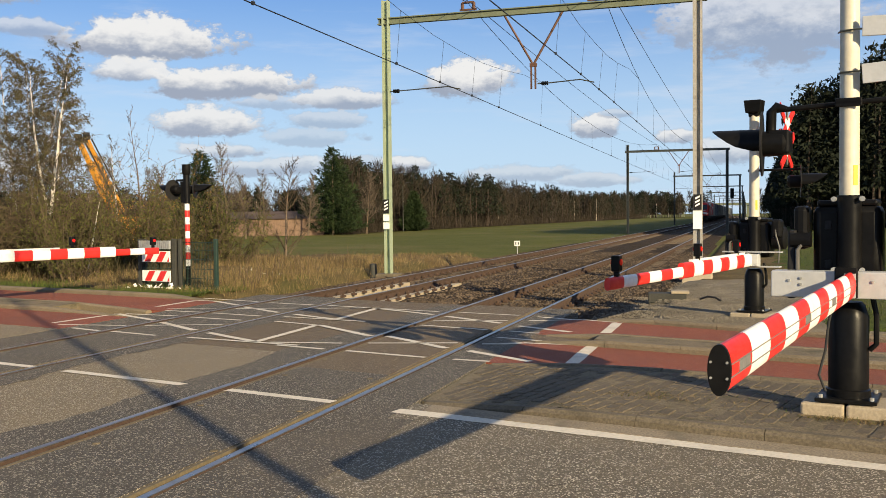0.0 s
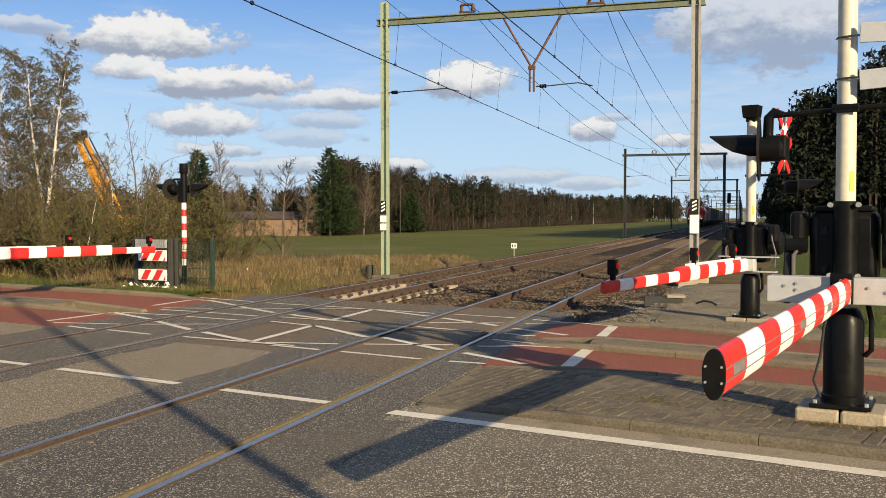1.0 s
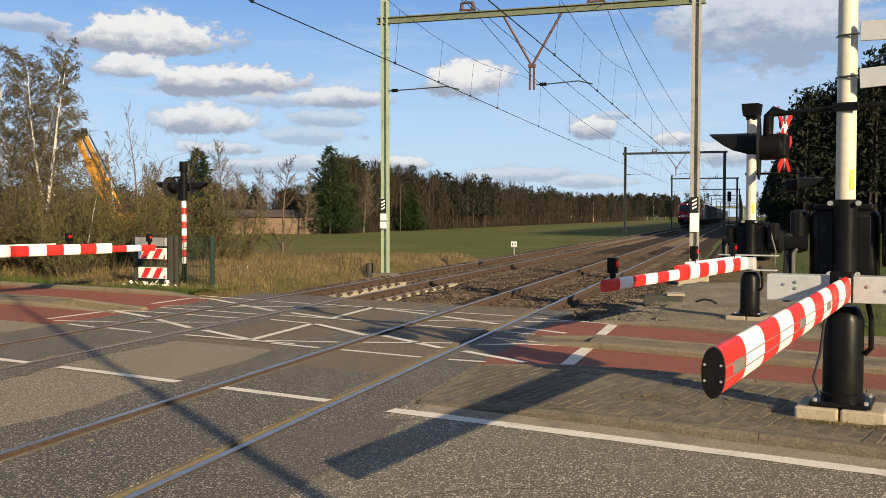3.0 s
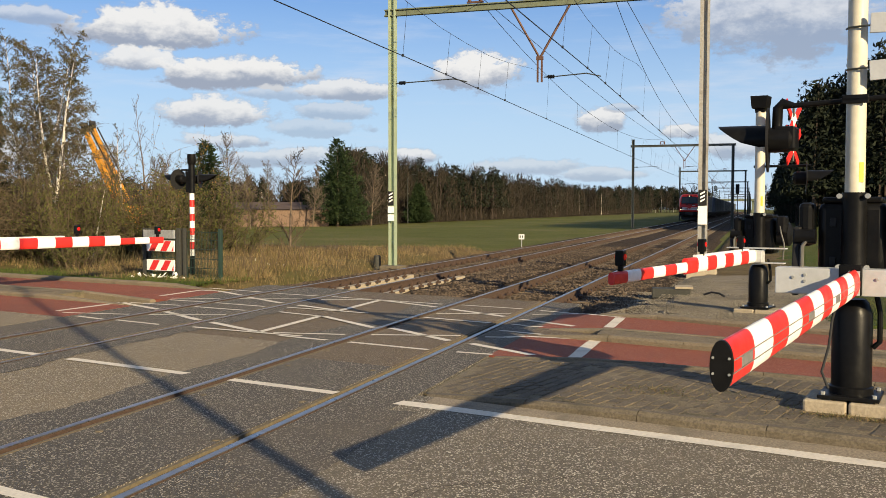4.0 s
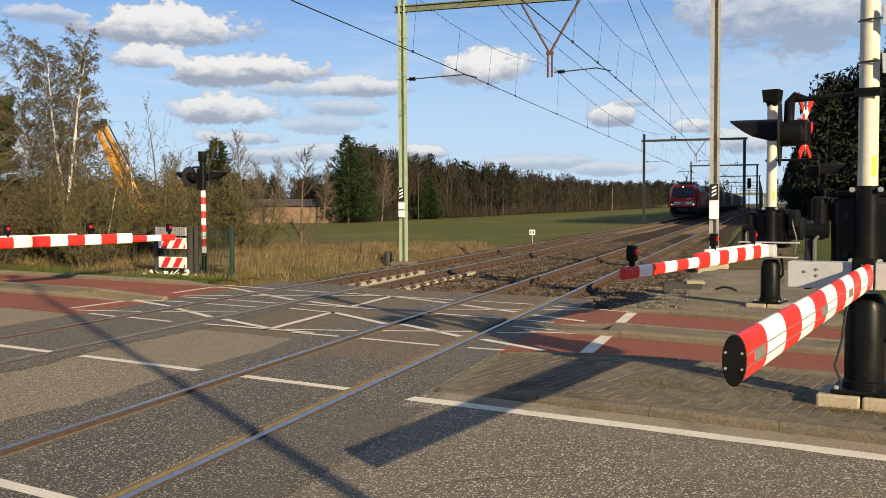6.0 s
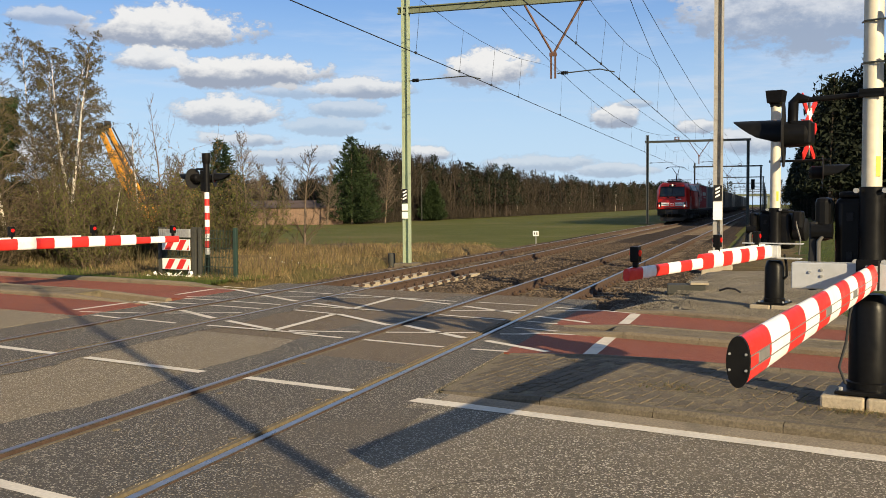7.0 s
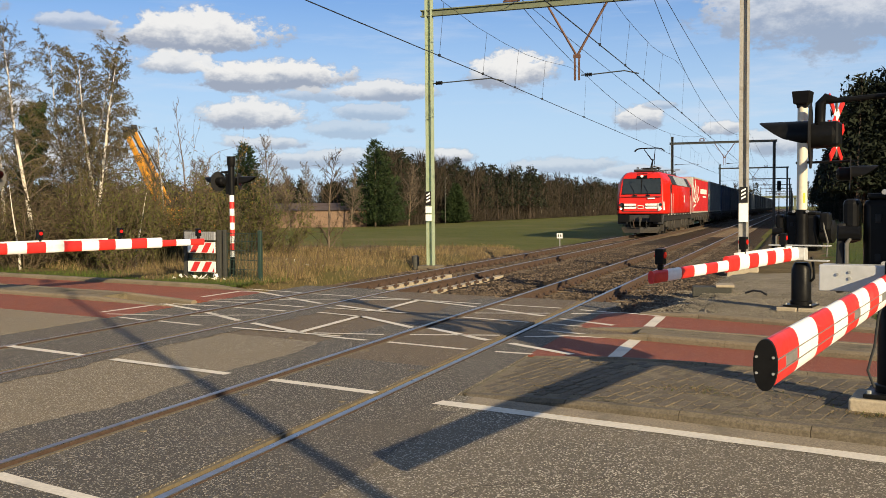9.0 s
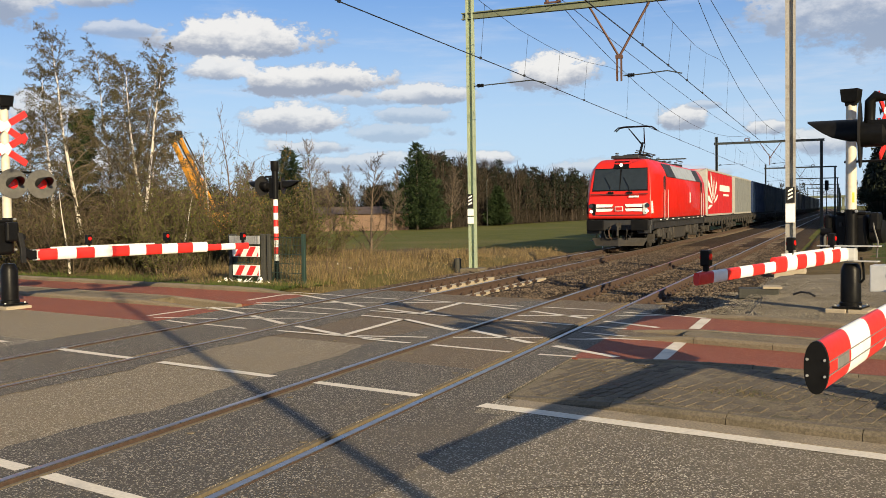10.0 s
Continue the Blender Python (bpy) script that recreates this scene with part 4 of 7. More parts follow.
def machine(parent, ped_top=0.93, with_box=True):
    """Plinth, pedestal, drive housing and pole base of a barrier."""
    pl = Mesh()
    for dx in (-0.19, 0.19):
        pl.box((dx * 0.9, 0, -0.015), (0.33, 0.5, 0.18))
    part("plinth", pl, M_CONCRETE, parent, "pale concrete plinth in two blocks", 0.02)
    part("base_plate", Mesh().box((0, 0, 0.1), (0.46, 0.46, 0.03)), M_BLACK, parent, "", 0.006)
    for sx in (-1, 1):
        for sy in (-1, 1):
            part("bolt", disc(Mesh(), (sx * 0.19, sy * 0.19, 0.125), (0, 0, 1), 0.018, 0.03, 6), M_GALV, parent)
    part("pedestal", Mesh().tube([(0, 0, 0.1), (0, 0, 0.17), (0, 0, 0.18), (0, 0, ped_top - 0.12), (0, 0, ped_top - 0.03), (0, 0, ped_top)], [0.17, 0.17, 0.155, 0.155, 0.125, 0.1], 20), M_BLACK, parent, "glossy black round pedestal", smooth=True)
    part("conduit", Mesh().tube([(-0.17, 0.05, ped_top + 0.1), (-0.21, 0.05, ped_top - 0.1), (-0.21, 0.05, 0.55), (-0.16, 0.04, 0.5)], 0.022, 8), M_BLACK, parent, smooth=True)
    # drive housing over the pedestal
    part("drive_column", Mesh().tube([(0, 0, ped_top + 0.2), (0, 0, ped_top + 0.86)], 0.094, 20), M_BLACK, parent, "black pole sleeve", smooth=True)
    part("drive_housing", Mesh().box((0.02, -0.22, ped_top + 0.48), (0.52, 0.40, 0.60)), M_BLACK, parent, "black drive cabinet with rounded edges", 0.06, smooth=True)
    part("housing_lid", Mesh().box((0.02, -0.22, ped_top + 0.80), (0.46, 0.36, 0.05)), M_BLACK, parent, "", 0.02)
    part("motor_cover", Mesh().tube([(-0.27, -0.20, ped_top + 0.50), (-0.45, -0.20, ped_top + 0.50), (-0.48, -0.20, ped_top + 0.50)], [0.19, 0.19, 0.13], 16), M_BLACK, parent, "round black motor cover", smooth=True)
    part("side_box", Mesh().box((-0.36, -0.06, ped_top + 0.66), (0.16, 0.22, 0.3)), M_BLACK, parent, "", 0.04)
    part("side_box", Mesh().box((0.37, -0.12, ped_top + 0.60), (0.12, 0.24, 0.36)), M_BLACK, parent, "", 0.04)
    part("counterweight_arm", Mesh().loft([[(0.43 + dx, y + dy, ped_top + z) for dx, dy in ((-0.03, -0.05), (0.03, -0.05), (0.03, 0.05), (-0.03, 0.05))] for y, z in ((0.06, 0.02), (0.05, 0.3), (0.0, 0.58))]), M_BLACK_MATT, parent, "black lever arm", 0.012)
    part("hinge", disc(Mesh(), (0.36, 0.06, ped_top + 0.5), (1, 0, 0), 0.06, 0.16, 14), M_BLACK, parent, smooth=True)
    for z in (0.3, 0.62):
        part("latch", Mesh().box((0.16, -0.015, ped_top + z), (0.05, 0.02, 0.07)), M_BLACK_MATT, parent, "", 0.006)
    part("pipe", Mesh().tube([(0.38, 0.1, ped_top + 0.1), (0.38, 0.1, ped_top + 0.42), (0.32, 0.08, ped_top + 0.52)], 0.018, 8), M_LIT_DISC_PIPE, parent, "dark grey steel pipe", smooth=True)
    part("cable", Mesh().tube([(-0.33, 0.02, ped_top + 0.78), (-0.36, 0.05, ped_top + 0.55), (-0.42, 0.06, ped_top + 0.35), (-0.40, 0.05, ped_top + 0.1)], 0.014, 8), M_LIT_DISC_PIPE, parent, "dark grey cable", smooth=True)
    for sx in (-1, 1):
        for z in (ped_top + 0.26, ped_top + 0.83):
            part("bolt", disc(Mesh(), (sx * 0.105, 0.085, z), (0, 1, 0), 0.021, 0.05, 10), M_GALV, parent, "bright bolt head")
    part("collar", Mesh().tube([(0, 0, ped_top + 0.2), (0, 0, ped_top + 0.27)], 0.105, 20), M_BLACK, parent, smooth=True)


def pole_and_cap(parent, z0, z1, r=0.083):
    part("pole", Mesh().tube([(0, 0, z0), (0, 0, z1)], [r, r * 0.95], 24), M_POLE, parent, "cream painted steel pole", smooth=True)
    part("cap", Mesh().loft([[(sx * w, sy * w, z) for sx, sy in ((-1, -1), (1, -1), (1, 1), (-1, 1))] for z, w in ((z1 - 0.02, 0.075), (z1 + 0.04, 0.08), (z1 + 0.05, 0.12), (z1 + 0.25, 0.14))]), M_BLACK, parent, "black square bell housing", 0.01)
    part("sticker", Mesh().box((-0.05, r * 0.74, z0 + 0.23), (0.036, 0.01, 0.16), Matrix.Rotation(radians(28), 3, "Z")), M_STICKER, parent, "yellow sticker")


FACE = 180 - 11.06
# the near barrier
near_barrier = thing("barrier", "black barrier with cream pole and lowered striped boom at paved island", "level crossing barrier", pose(0.778, 8.32, 0.085, 0, 0, FACE), "level crossing barriers")
machine(near_barrier, 0.88)
pole_and_cap(near_barrier, 1.67, 3.62, 0.077)
arm = part("arm_box", Mesh().box((0.30, 0.17, 1.03), (0.52, 0.20, 0.21)).box((-0.38, 0.17, 1.03), (0.66, 0.20, 0.21)).box((-0.02, 0.13, 1.03), (0.16, 0.12, 0.2)), M_GREY_BOX, near_barrier, "grey galvanised steel arm box", 0.008)
for dx, dz in ((0.42, 0.03), (0.33, 0.0), (0.33, 0.05), (-0.2, 0.03), (-0.33, 0.0), (-0.55, 0.02)):
    part("bolt", disc(Mesh(), (dx, 0.275, 1.03 + dz), (0, 1, 0), 0.012, 0.012, 8), M_GALV, arm)
part("label_plate", Mesh().box((-0.62, 0.272, 1.03), (0.06, 0.008, 0.12)), M_WHITE, arm, "small white label")
part("socket", Mesh().box((-0.01, 0.29, 1.05), (0.17, 0.05, 0.24)), M_BLACK, near_barrier, "", 0.01)
boom(near_barrier, (-0.04, 0.33, 1.03), 4.46, 0.40546, 0.090, 0.210, first_red=True, taper=0.88, plates=(4.2, 2.52, 1.38))
part("cable", Mesh().tube([(0.10, 0.12, 0.88), (0.135, 0.14, 0.72), (0.155, 0.16, 0.5), (0.2, 0.2, 0.3), (0.15, 0.2, 0.17)], 0.011, 8), M_RUBBER, near_barrier, "hanging black cable", smooth=True)
for z, lean in ((3.05, -2), (2.72, 3)):
    b = part("sign_board", Mesh().box((-0.60, 0.10, z), (1.0, 0.025, 0.155), Matrix.Rotation(radians(lean), 3, "Y")), M_GREY_BOX, near_barrier, "pale grey board seen from behind", 0.004)
    part("clamp", Mesh().tube([(0.085, 0.0, z), (0.06, 0.07, z), (-0.06, 0.10, z), (-0.13, 0.09, z)], 0.008, 6), M_DARK_STEEL, b)
part("signal_arm", Mesh().tube([(0.56, 0.02, 2.455), (-0.9, 0.02, 2.52)], 0.022, 10), M_BLACK, near_barrier, "black horizontal signal arm", smooth=True)
part("arm_clamp", Mesh().box((0, 0.0, 2.48), (0.2, 0.2, 0.03)).box((0, 0.09, 2.48), (0.2, 0.02, 0.07)), M_BLACK, near_barrier, "", 0.008)
part("elbow", Mesh().tube([(0.48, 0.02, 2.46), (0.56, 0.02, 2.485), (0.60, 0.02, 2.44), (0.605, 0.02, 2.28)], [0.025, 0.04, 0.042, 0.042], 12), M_BLACK, near_barrier, smooth=True)
signal_head(near_barrier, (0.64, 0.02, 2.18), (1, 0.12, 0))
part("mounting_box", Mesh().box((0.54, -0.02, 2.19), (0.18, 0.2, 0.2)), M_BLACK, near_barrier, "", 0.02)

signal_head(near_barrier, (-0.66, 0.02, 2.18), (-1, 0.1, 0), 0.3)
signal_head(near_barrier, (-0.70, -0.5, 2.22), (-1, -0.1, 0), 0.3)
part("rear_arm", Mesh().tube([(-0.66, 0.1, 2.5), (-0.68, -0.6, 2.5)], 0.02, 8).tube([(-0.66, 0.02, 2.5), (-0.66, 0.02, 2.25)], 0.03, 8).tube([(-0.68, -0.5, 2.5), (-0.68, -0.5, 2.25)], 0.03, 8), M_BLACK, near_barrier)

# the barrier of the cycle path
far_barrier = thing("barrier", "black barrier with cream pole and lowered boom beside the gravel", "level crossing barrier", pose(0.10, 16.55, -0.03, 0, 0, 180 - 15.2), "level crossing barriers")
machine(far_barrier, 0.80)
pole_and_cap(far_barrier, 1.62, 3.32)
part("arm_plate", Mesh().box((0.0, 0.12, 1.08), (0.95, 0.16, 0.02)).box((-0.15, 0.12, 0.84), (0.6, 0.16, 0.02)), M_GREY_BOX, far_barrier, "thin grey steel plates", 0.003)
part("arm_box", Mesh().box((-0.03, 0.2, 0.95), (0.2, 0.2, 0.2)), M_GREY_BOX, far_barrier, "", 0.01)
boom(far_barrier, (0.0, 0.33, 0.955), 5.77, 0.4122, 0.10, 0.215, 3.1, (5.5, 2.6, 0.7), first_red=False, cap=False)
cross_arms(far_barrier, (-0.52, 0.0, 3.15))
part("cross_post", Mesh().tube([(-0.05, 0, 2.75), (-0.52, 0, 2.75)], 0.02, 8).tube([(-0.52, 0, 2.5), (-0.52, 0, 3.4)], 0.02, 8), M_DARK_STEEL, far_barrier)
part("signal_arm", Mesh().tube([(0.1, 0, 2.42), (-0.8, 0, 2.42)], 0.02, 8), M_BLACK, far_barrier, smooth=True)
signal_head(far_barrier, (-0.70, 0.0, 2.22), (-1, -0.25, 0))

# the barrier beyond the railway
left_barrier = thing("barrier", "black barrier with lowered boom and warning cross beyond the railway", "level crossing barrier", pose(-14.477, 13.27, -0.02, 0, 0, -15.2), "level crossing barriers")
machine(left_barrier, 0.86)
pole_and_cap(left_barrier, 1.68, 3.75)
part("crank_arm", Mesh().loft([[(x + 0.05 * math.copysign(1, dx), y, z + dz) for dx, dz in ((-1, -0.1), (1, -0.1), (1, 0.1), (-1, 0.1))] for x, y, z in ((0, 0.06, 1.45), (0, 0.17, 1.36), (0, 0.28, 1.10), (0, 0.4, 1.0), (0, 0.54, 1.0))]), M_BLACK, left_barrier, "black cranked boom arm", 0.02)
boom(left_barrier, (0.0, 0.56, 1.0), 5.23, 0.4023, 0.10, 0.225, 4.02, (1.1, 2.96, 5.08), first_red=True, cap=False)
cross_arms(left_barrier, (0.1, -0.06, 3.42))
part("signal_arm", Mesh().tube([(0, -0.6, 2.58), (0, 0.75, 2.58)], 0.022, 8), M_BLACK, left_barrier, smooth=True)
for yy in (0.08, 0.65):
    # black discs given a grey that has the sunlight in it
    signal_head(left_barrier, (0.06, yy, 2.36), (1, -0.15, 0), 0.28, True, M_LIT_DISC_PIPE)

# the banded signal post by the fence
post = thing("signal_post", "red and white banded post with black signal on a black foot", "signal post", pose(-12.62, 19.55, 0.02))
part("foot", Mesh().tube([(0, 0, 0), (0, 0, 0.55)], 0.062, 16), M_BLACK, post, smooth=True)
for i in range(9):
    part("band", Mesh().tube([(0, 0, 0.55 + i * 0.165), (0, 0, 0.55 + (i + 1) * 0.165)], 0.058, 16), M_WHITE if i % 2 == 0 else M_RED, post, smooth=True)
part("head_post", Mesh().tube([(0, 0, 2.03), (0, 0, 2.72)], 0.075, 16), M_BLACK, post, smooth=True)
part("bell", Mesh().tube([(0, 0, 2.70), (0, 0, 2.74), (0, 0, 2.95)], [0.075, 0.10, 0.10], 16), M_BLACK, post, smooth=True)
part("bracket", Mesh().box((-0.14, 0, 2.58), (0.26, 0.06, 0.05)).box((-0.06, 0.0, 2.3), (0.15, 0.12, 0.5)), M_BLACK, post, "", 0.01)
signal_head(post, (-0.30, -0.06, 2.36), (-1, 0.25, 0), 0.24)
signal_head(post, (0.05, 0.22, 2.36), (1, 0.25, 0), 0.2)

# ---------------------------------------------------------------- fence with hazard boards
fence = thing("fence", "dark green wire mesh fence beside the crossing", "fence")
FP = [Vector((-13.95, 19.58, 0)), Vector((-12.9, 19.40, 0)), Vector((-11.56, 19.05, 0))]
for p, mt, w in ((FP[0], M_WOOD_POST, 0.1), (FP[0] + Vector((0.09, 0.05, 0)), M_WOOD_POST, 0.07), (FP[1] + Vector((0.02, 0, 0)), M_WOOD_POST, 0.11), (FP[1] + Vector((0.17, 0, 0)), M_WOOD_POST, 0.08), (FP[2], M_FENCE, 0.085)):
    part("post", Mesh().box((p.x, p.y, 0.58), (w, w, 1.28)), mt, fence, "", 0.01)
for a, b in ((FP[0], FP[1]), (FP[1] + Vector((0.2, 0, 0)), FP[2])):
    d = b - a
    for z in (0.08, 0.3, 0.52, 0.74, 0.96, 1.14):
        part("mesh_bar", Mesh().tube([a + Vector((0, 0, z)), b + Vector((0, 0, z))], 0.008, 5), M_FENCE, fence)
    for i in range(1, 24):
        p = a + d * i / 24
        part("mesh_wire", Mesh().tube([p + Vector((0, 0, 0.05)), p + Vector((0, 0, 1.16))], 0.0045, 4), M_FENCE, fence)


def hazard_board(z, label):
    a, b = FP[0] + Vector((0.11, -0.09, 0)), FP[1] + Vector((-0.05, -0.09, 0))
    d = (b - a)
    ln, u = d.length, (b - a).normalized()
    board = thing("hazard_board", label, "hazard board", Matrix.Translation(a + Vector((0, 0, z))) @ Matrix.Rotation(math.atan2(u.y, u.x), 4, "Z"), "hazard boards on the fence")
    part("board", Mesh().box((ln / 2, 0, 0), (ln, 0.03, 0.26)), M_WHITE, board, "white board", 0.005)
    for x in (0.08, 0.46, 0.82):
        part("red_stripe", Mesh().poly([(x, -0.018, -0.12), (x + 0.2, -0.018, -0.12), (x + 0.36, -0.018, 0.12), (x + 0.16, -0.018, 0.12)] if x < 0.8 else [(x, -0.018, -0.12), (ln - 0.02, -0.018, -0.12), (ln - 0.02, -0.018, 0.0), (x + 0.13, -0.018, 0.12)]), M_RED, board)


hazard_board(0.80, "white hazard board with slanting red stripes, upper")
hazard_board(0.34, "white hazard board with slanting red stripes, lower")
panel = thing("slatted_panel", "grey slatted metal panel on top of the fence", "metal panel")
for i in range(16):
    p = FP[0].lerp(FP[1], (i + 0.9) / 17.5)
    part("slat", Mesh().box((p.x, p.y - 0.1, 1.08), (0.045, 0.012, 0.2)), M_GALV, panel)
a, b = FP[0].lerp(FP[1], 0.03), FP[0].lerp(FP[1], 0.97)
part("backing", Mesh().poly([(a.x, a.y - 0.09, 0.98), (b.x, b.y - 0.09, 0.98), (b.x, b.y - 0.09, 1.18), (a.x, a.y - 0.09, 1.18)]), M_GREY_BOX, panel)

# kilometre post beside the far track
km = thing("kilometre_post", "small white kilometre sign on a thin post", "railway sign", pose(-10.3, 43.5, -0.28))
part("post", Mesh().tube([(0, 0, 0), (0, 0, 0.62)], 0.022, 8), M_GALV, km)
part("plate", Mesh().box((0, -0.03, 0.66), (0.27, 0.02, 0.24)), M_WHITE, km, "white plate", 0.004)
for dx in (-0.06, 0.06):
    part("bar", Mesh().box((dx, -0.045, 0.66), (0.05, 0.006, 0.13)), M_BLACK_MATT, km)

# short dark marker post by the foot of the mast
stub = thing("marker_post", "short dark round post beside the mast foot", "post", pose(-11.0, 27.2, -0.3))
part("body", Mesh().tube([(0, 0, 0), (0, 0, 0.52), (0, 0, 0.55)], [0.11, 0.11, 0.08], 12), M_WOOD_POST, stub, smooth=True)

# lamp post behind the viewer, whose shadow lies across the rails
lamp_post = thing("lamp_post", "grey steel lamp post beside the road", "lamp post", pose(5.21, -1.62, -0.02))
part("pole", Mesh().tube([(0, 0, 0), (0, 0, 1.2), (0, 0, 1.25), (0, 0, 10.0)], [0.1, 0.1, 0.075, 0.05], 14), M_GALV, lamp_post, smooth=True)
part("head", Mesh().box((-0.3, 0.3, 10.05), (0.7, 0.3, 0.12), Matrix.Rotation(radians(-45), 3, "Z")), M_GALV, lamp_post, "", 0.03)

# low concrete cable duct and hoses by the track
duct = thing("cable_pit", "low dark concrete cable pit in the gravel", "cable pit", pose(-1.55, 19.6, -0.06, 0, 0, 5))
part("body", Mesh().box((0, 0, 0.06), (0.75, 0.4, 0.2)), M_WOOD_POST, duct, "", 0.02)
part("lid", Mesh().box((0.25, 0, 0.18), (0.35, 0.45, 0.05)), M_CONCRETE, duct, "pale concrete lid", 0.01)
hose = thing("hose", "thick black cable looping over the gravel", "cable")
part("loop", Mesh().tube([(-0.9, 19.4, 0.0), (-0.75, 19.3, 0.06), (-0.6, 19.2, 0.05), (-0.5, 19.1, 0.0)], 0.02, 8), M_RUBBER, hose, smooth=True)


# ---------------------------------------------------------------- train
M_LOCO = surface("loco_red", (0.52, 0.015, 0.008), 0.4, grain=8, vary=0.04, stain=1.0, stain_color=(0.45, 0.015, 0.015), stain_amount=0.25, bump=0.01, coat=0.08, spec=0.35)
M_LOCO_GREY = surface("loco_grey", (0.30, 0.33, 0.36), 0.45, 0.1, grain=8, vary=0.06, stain=1.5, stain_amount=0.3, bump=0.02)
M_UNDER = surface("running_gear", (0.028, 0.025, 0.022), 0.75, 0.1, grain=12, vary=0.35, stain=2.5, stain_color=(0.07, 0.055, 0.04), stain_amount=0.5, bump=0.2)
M_CHASSIS = surface("loco_frame", (0.018, 0.018, 0.02), 0.6, grain=10, vary=0.2, stain=2, stain_color=(0.045, 0.04, 0.034), stain_amount=0.35)
M_GLASS = surface("dark_glass", (0.02, 0.026, 0.03), 0.06, grain=5, vary=0.1, stain=1.5, stain_amount=0.1, bump=0)
M_HEADLIGHT = glow("headlight", (1.0, 0.86, 0.55), 1.3)
M_SILVER = surface("light_unit", (0.45, 0.46, 0.45), 0.3, 0.3, grain=10, vary=0.1, bump=0)
M_TARP_RED = surface("tarp_red", (0.47, 0.02, 0.025), 0.5, grain=6, vary=0.08, stain=1.2, stain_color=(0.33, 0.02, 0.025), stain_amount=0.4, bump=0.1, bump_scale=3)
M_BOX_GREY = surface("tarp_grey", (0.19, 0.205, 0.21), 0.55, grain=6, vary=0.08, stain=1.2, stain_amount=0.4, bump=0.1, bump_scale=3)
M_BOX_BLUE = surface("box_blue", (0.014, 0.032, 0.09), 0.5, grain=6, vary=0.1, stain=1.2, stain_amount=0.4, bump=0.1, bump_scale=3)
M_BOX_DARK = surface("box_dark", (0.045, 0.05, 0.058), 0.55, grain=6, vary=0.1, stain=1.2, stain_amount=0.4, bump=0.1, bump_scale=3)
M_BOX_SILVER = surface("box_silver", (0.40, 0.39, 0.36), 0.45, 0.1, grain=6, vary=0.08, stain=1.2, stain_amount=0.4, bump=0.05)

TRACK_X = -8.57
LOCO_LEN = 15.9


def outline(f, b, wf, w, c):
    return [(-wf, f), (wf, f), (w, f + c), (w, b - c), (wf, b), (-wf, b), (-w, b - c), (-w, f + c)]


def wheel_mesh():
    """A wheelset: two tyred wheels with hubs on an axle."""
    m = Mesh()
    for s in (-1, 1):
        m.tube([(s * 0.80, 0, 0), (s * 0.79, 0, 0), (s * 0.70, 0, 0), (s * 0.69, 0, 0)], [0.55, 0.60, 0.62, 0.64], 28)
        m.tube([(s * 0.80, 0, 0), (s * 0.86, 0, 0)], [0.13, 0.11], 12)
        for i in range(5):
            a = 2 * math.pi * i / 5
            m.box((s * 0.805, math.cos(a) * 0.33, math.sin(a) * 0.33), (0.012, 0.16, 0.05), Matrix.Rotation(a, 3, "X"))
    m.tube([(-0.8, 0, 0), (0.8, 0, 0)], 0.09, 12)
    return m


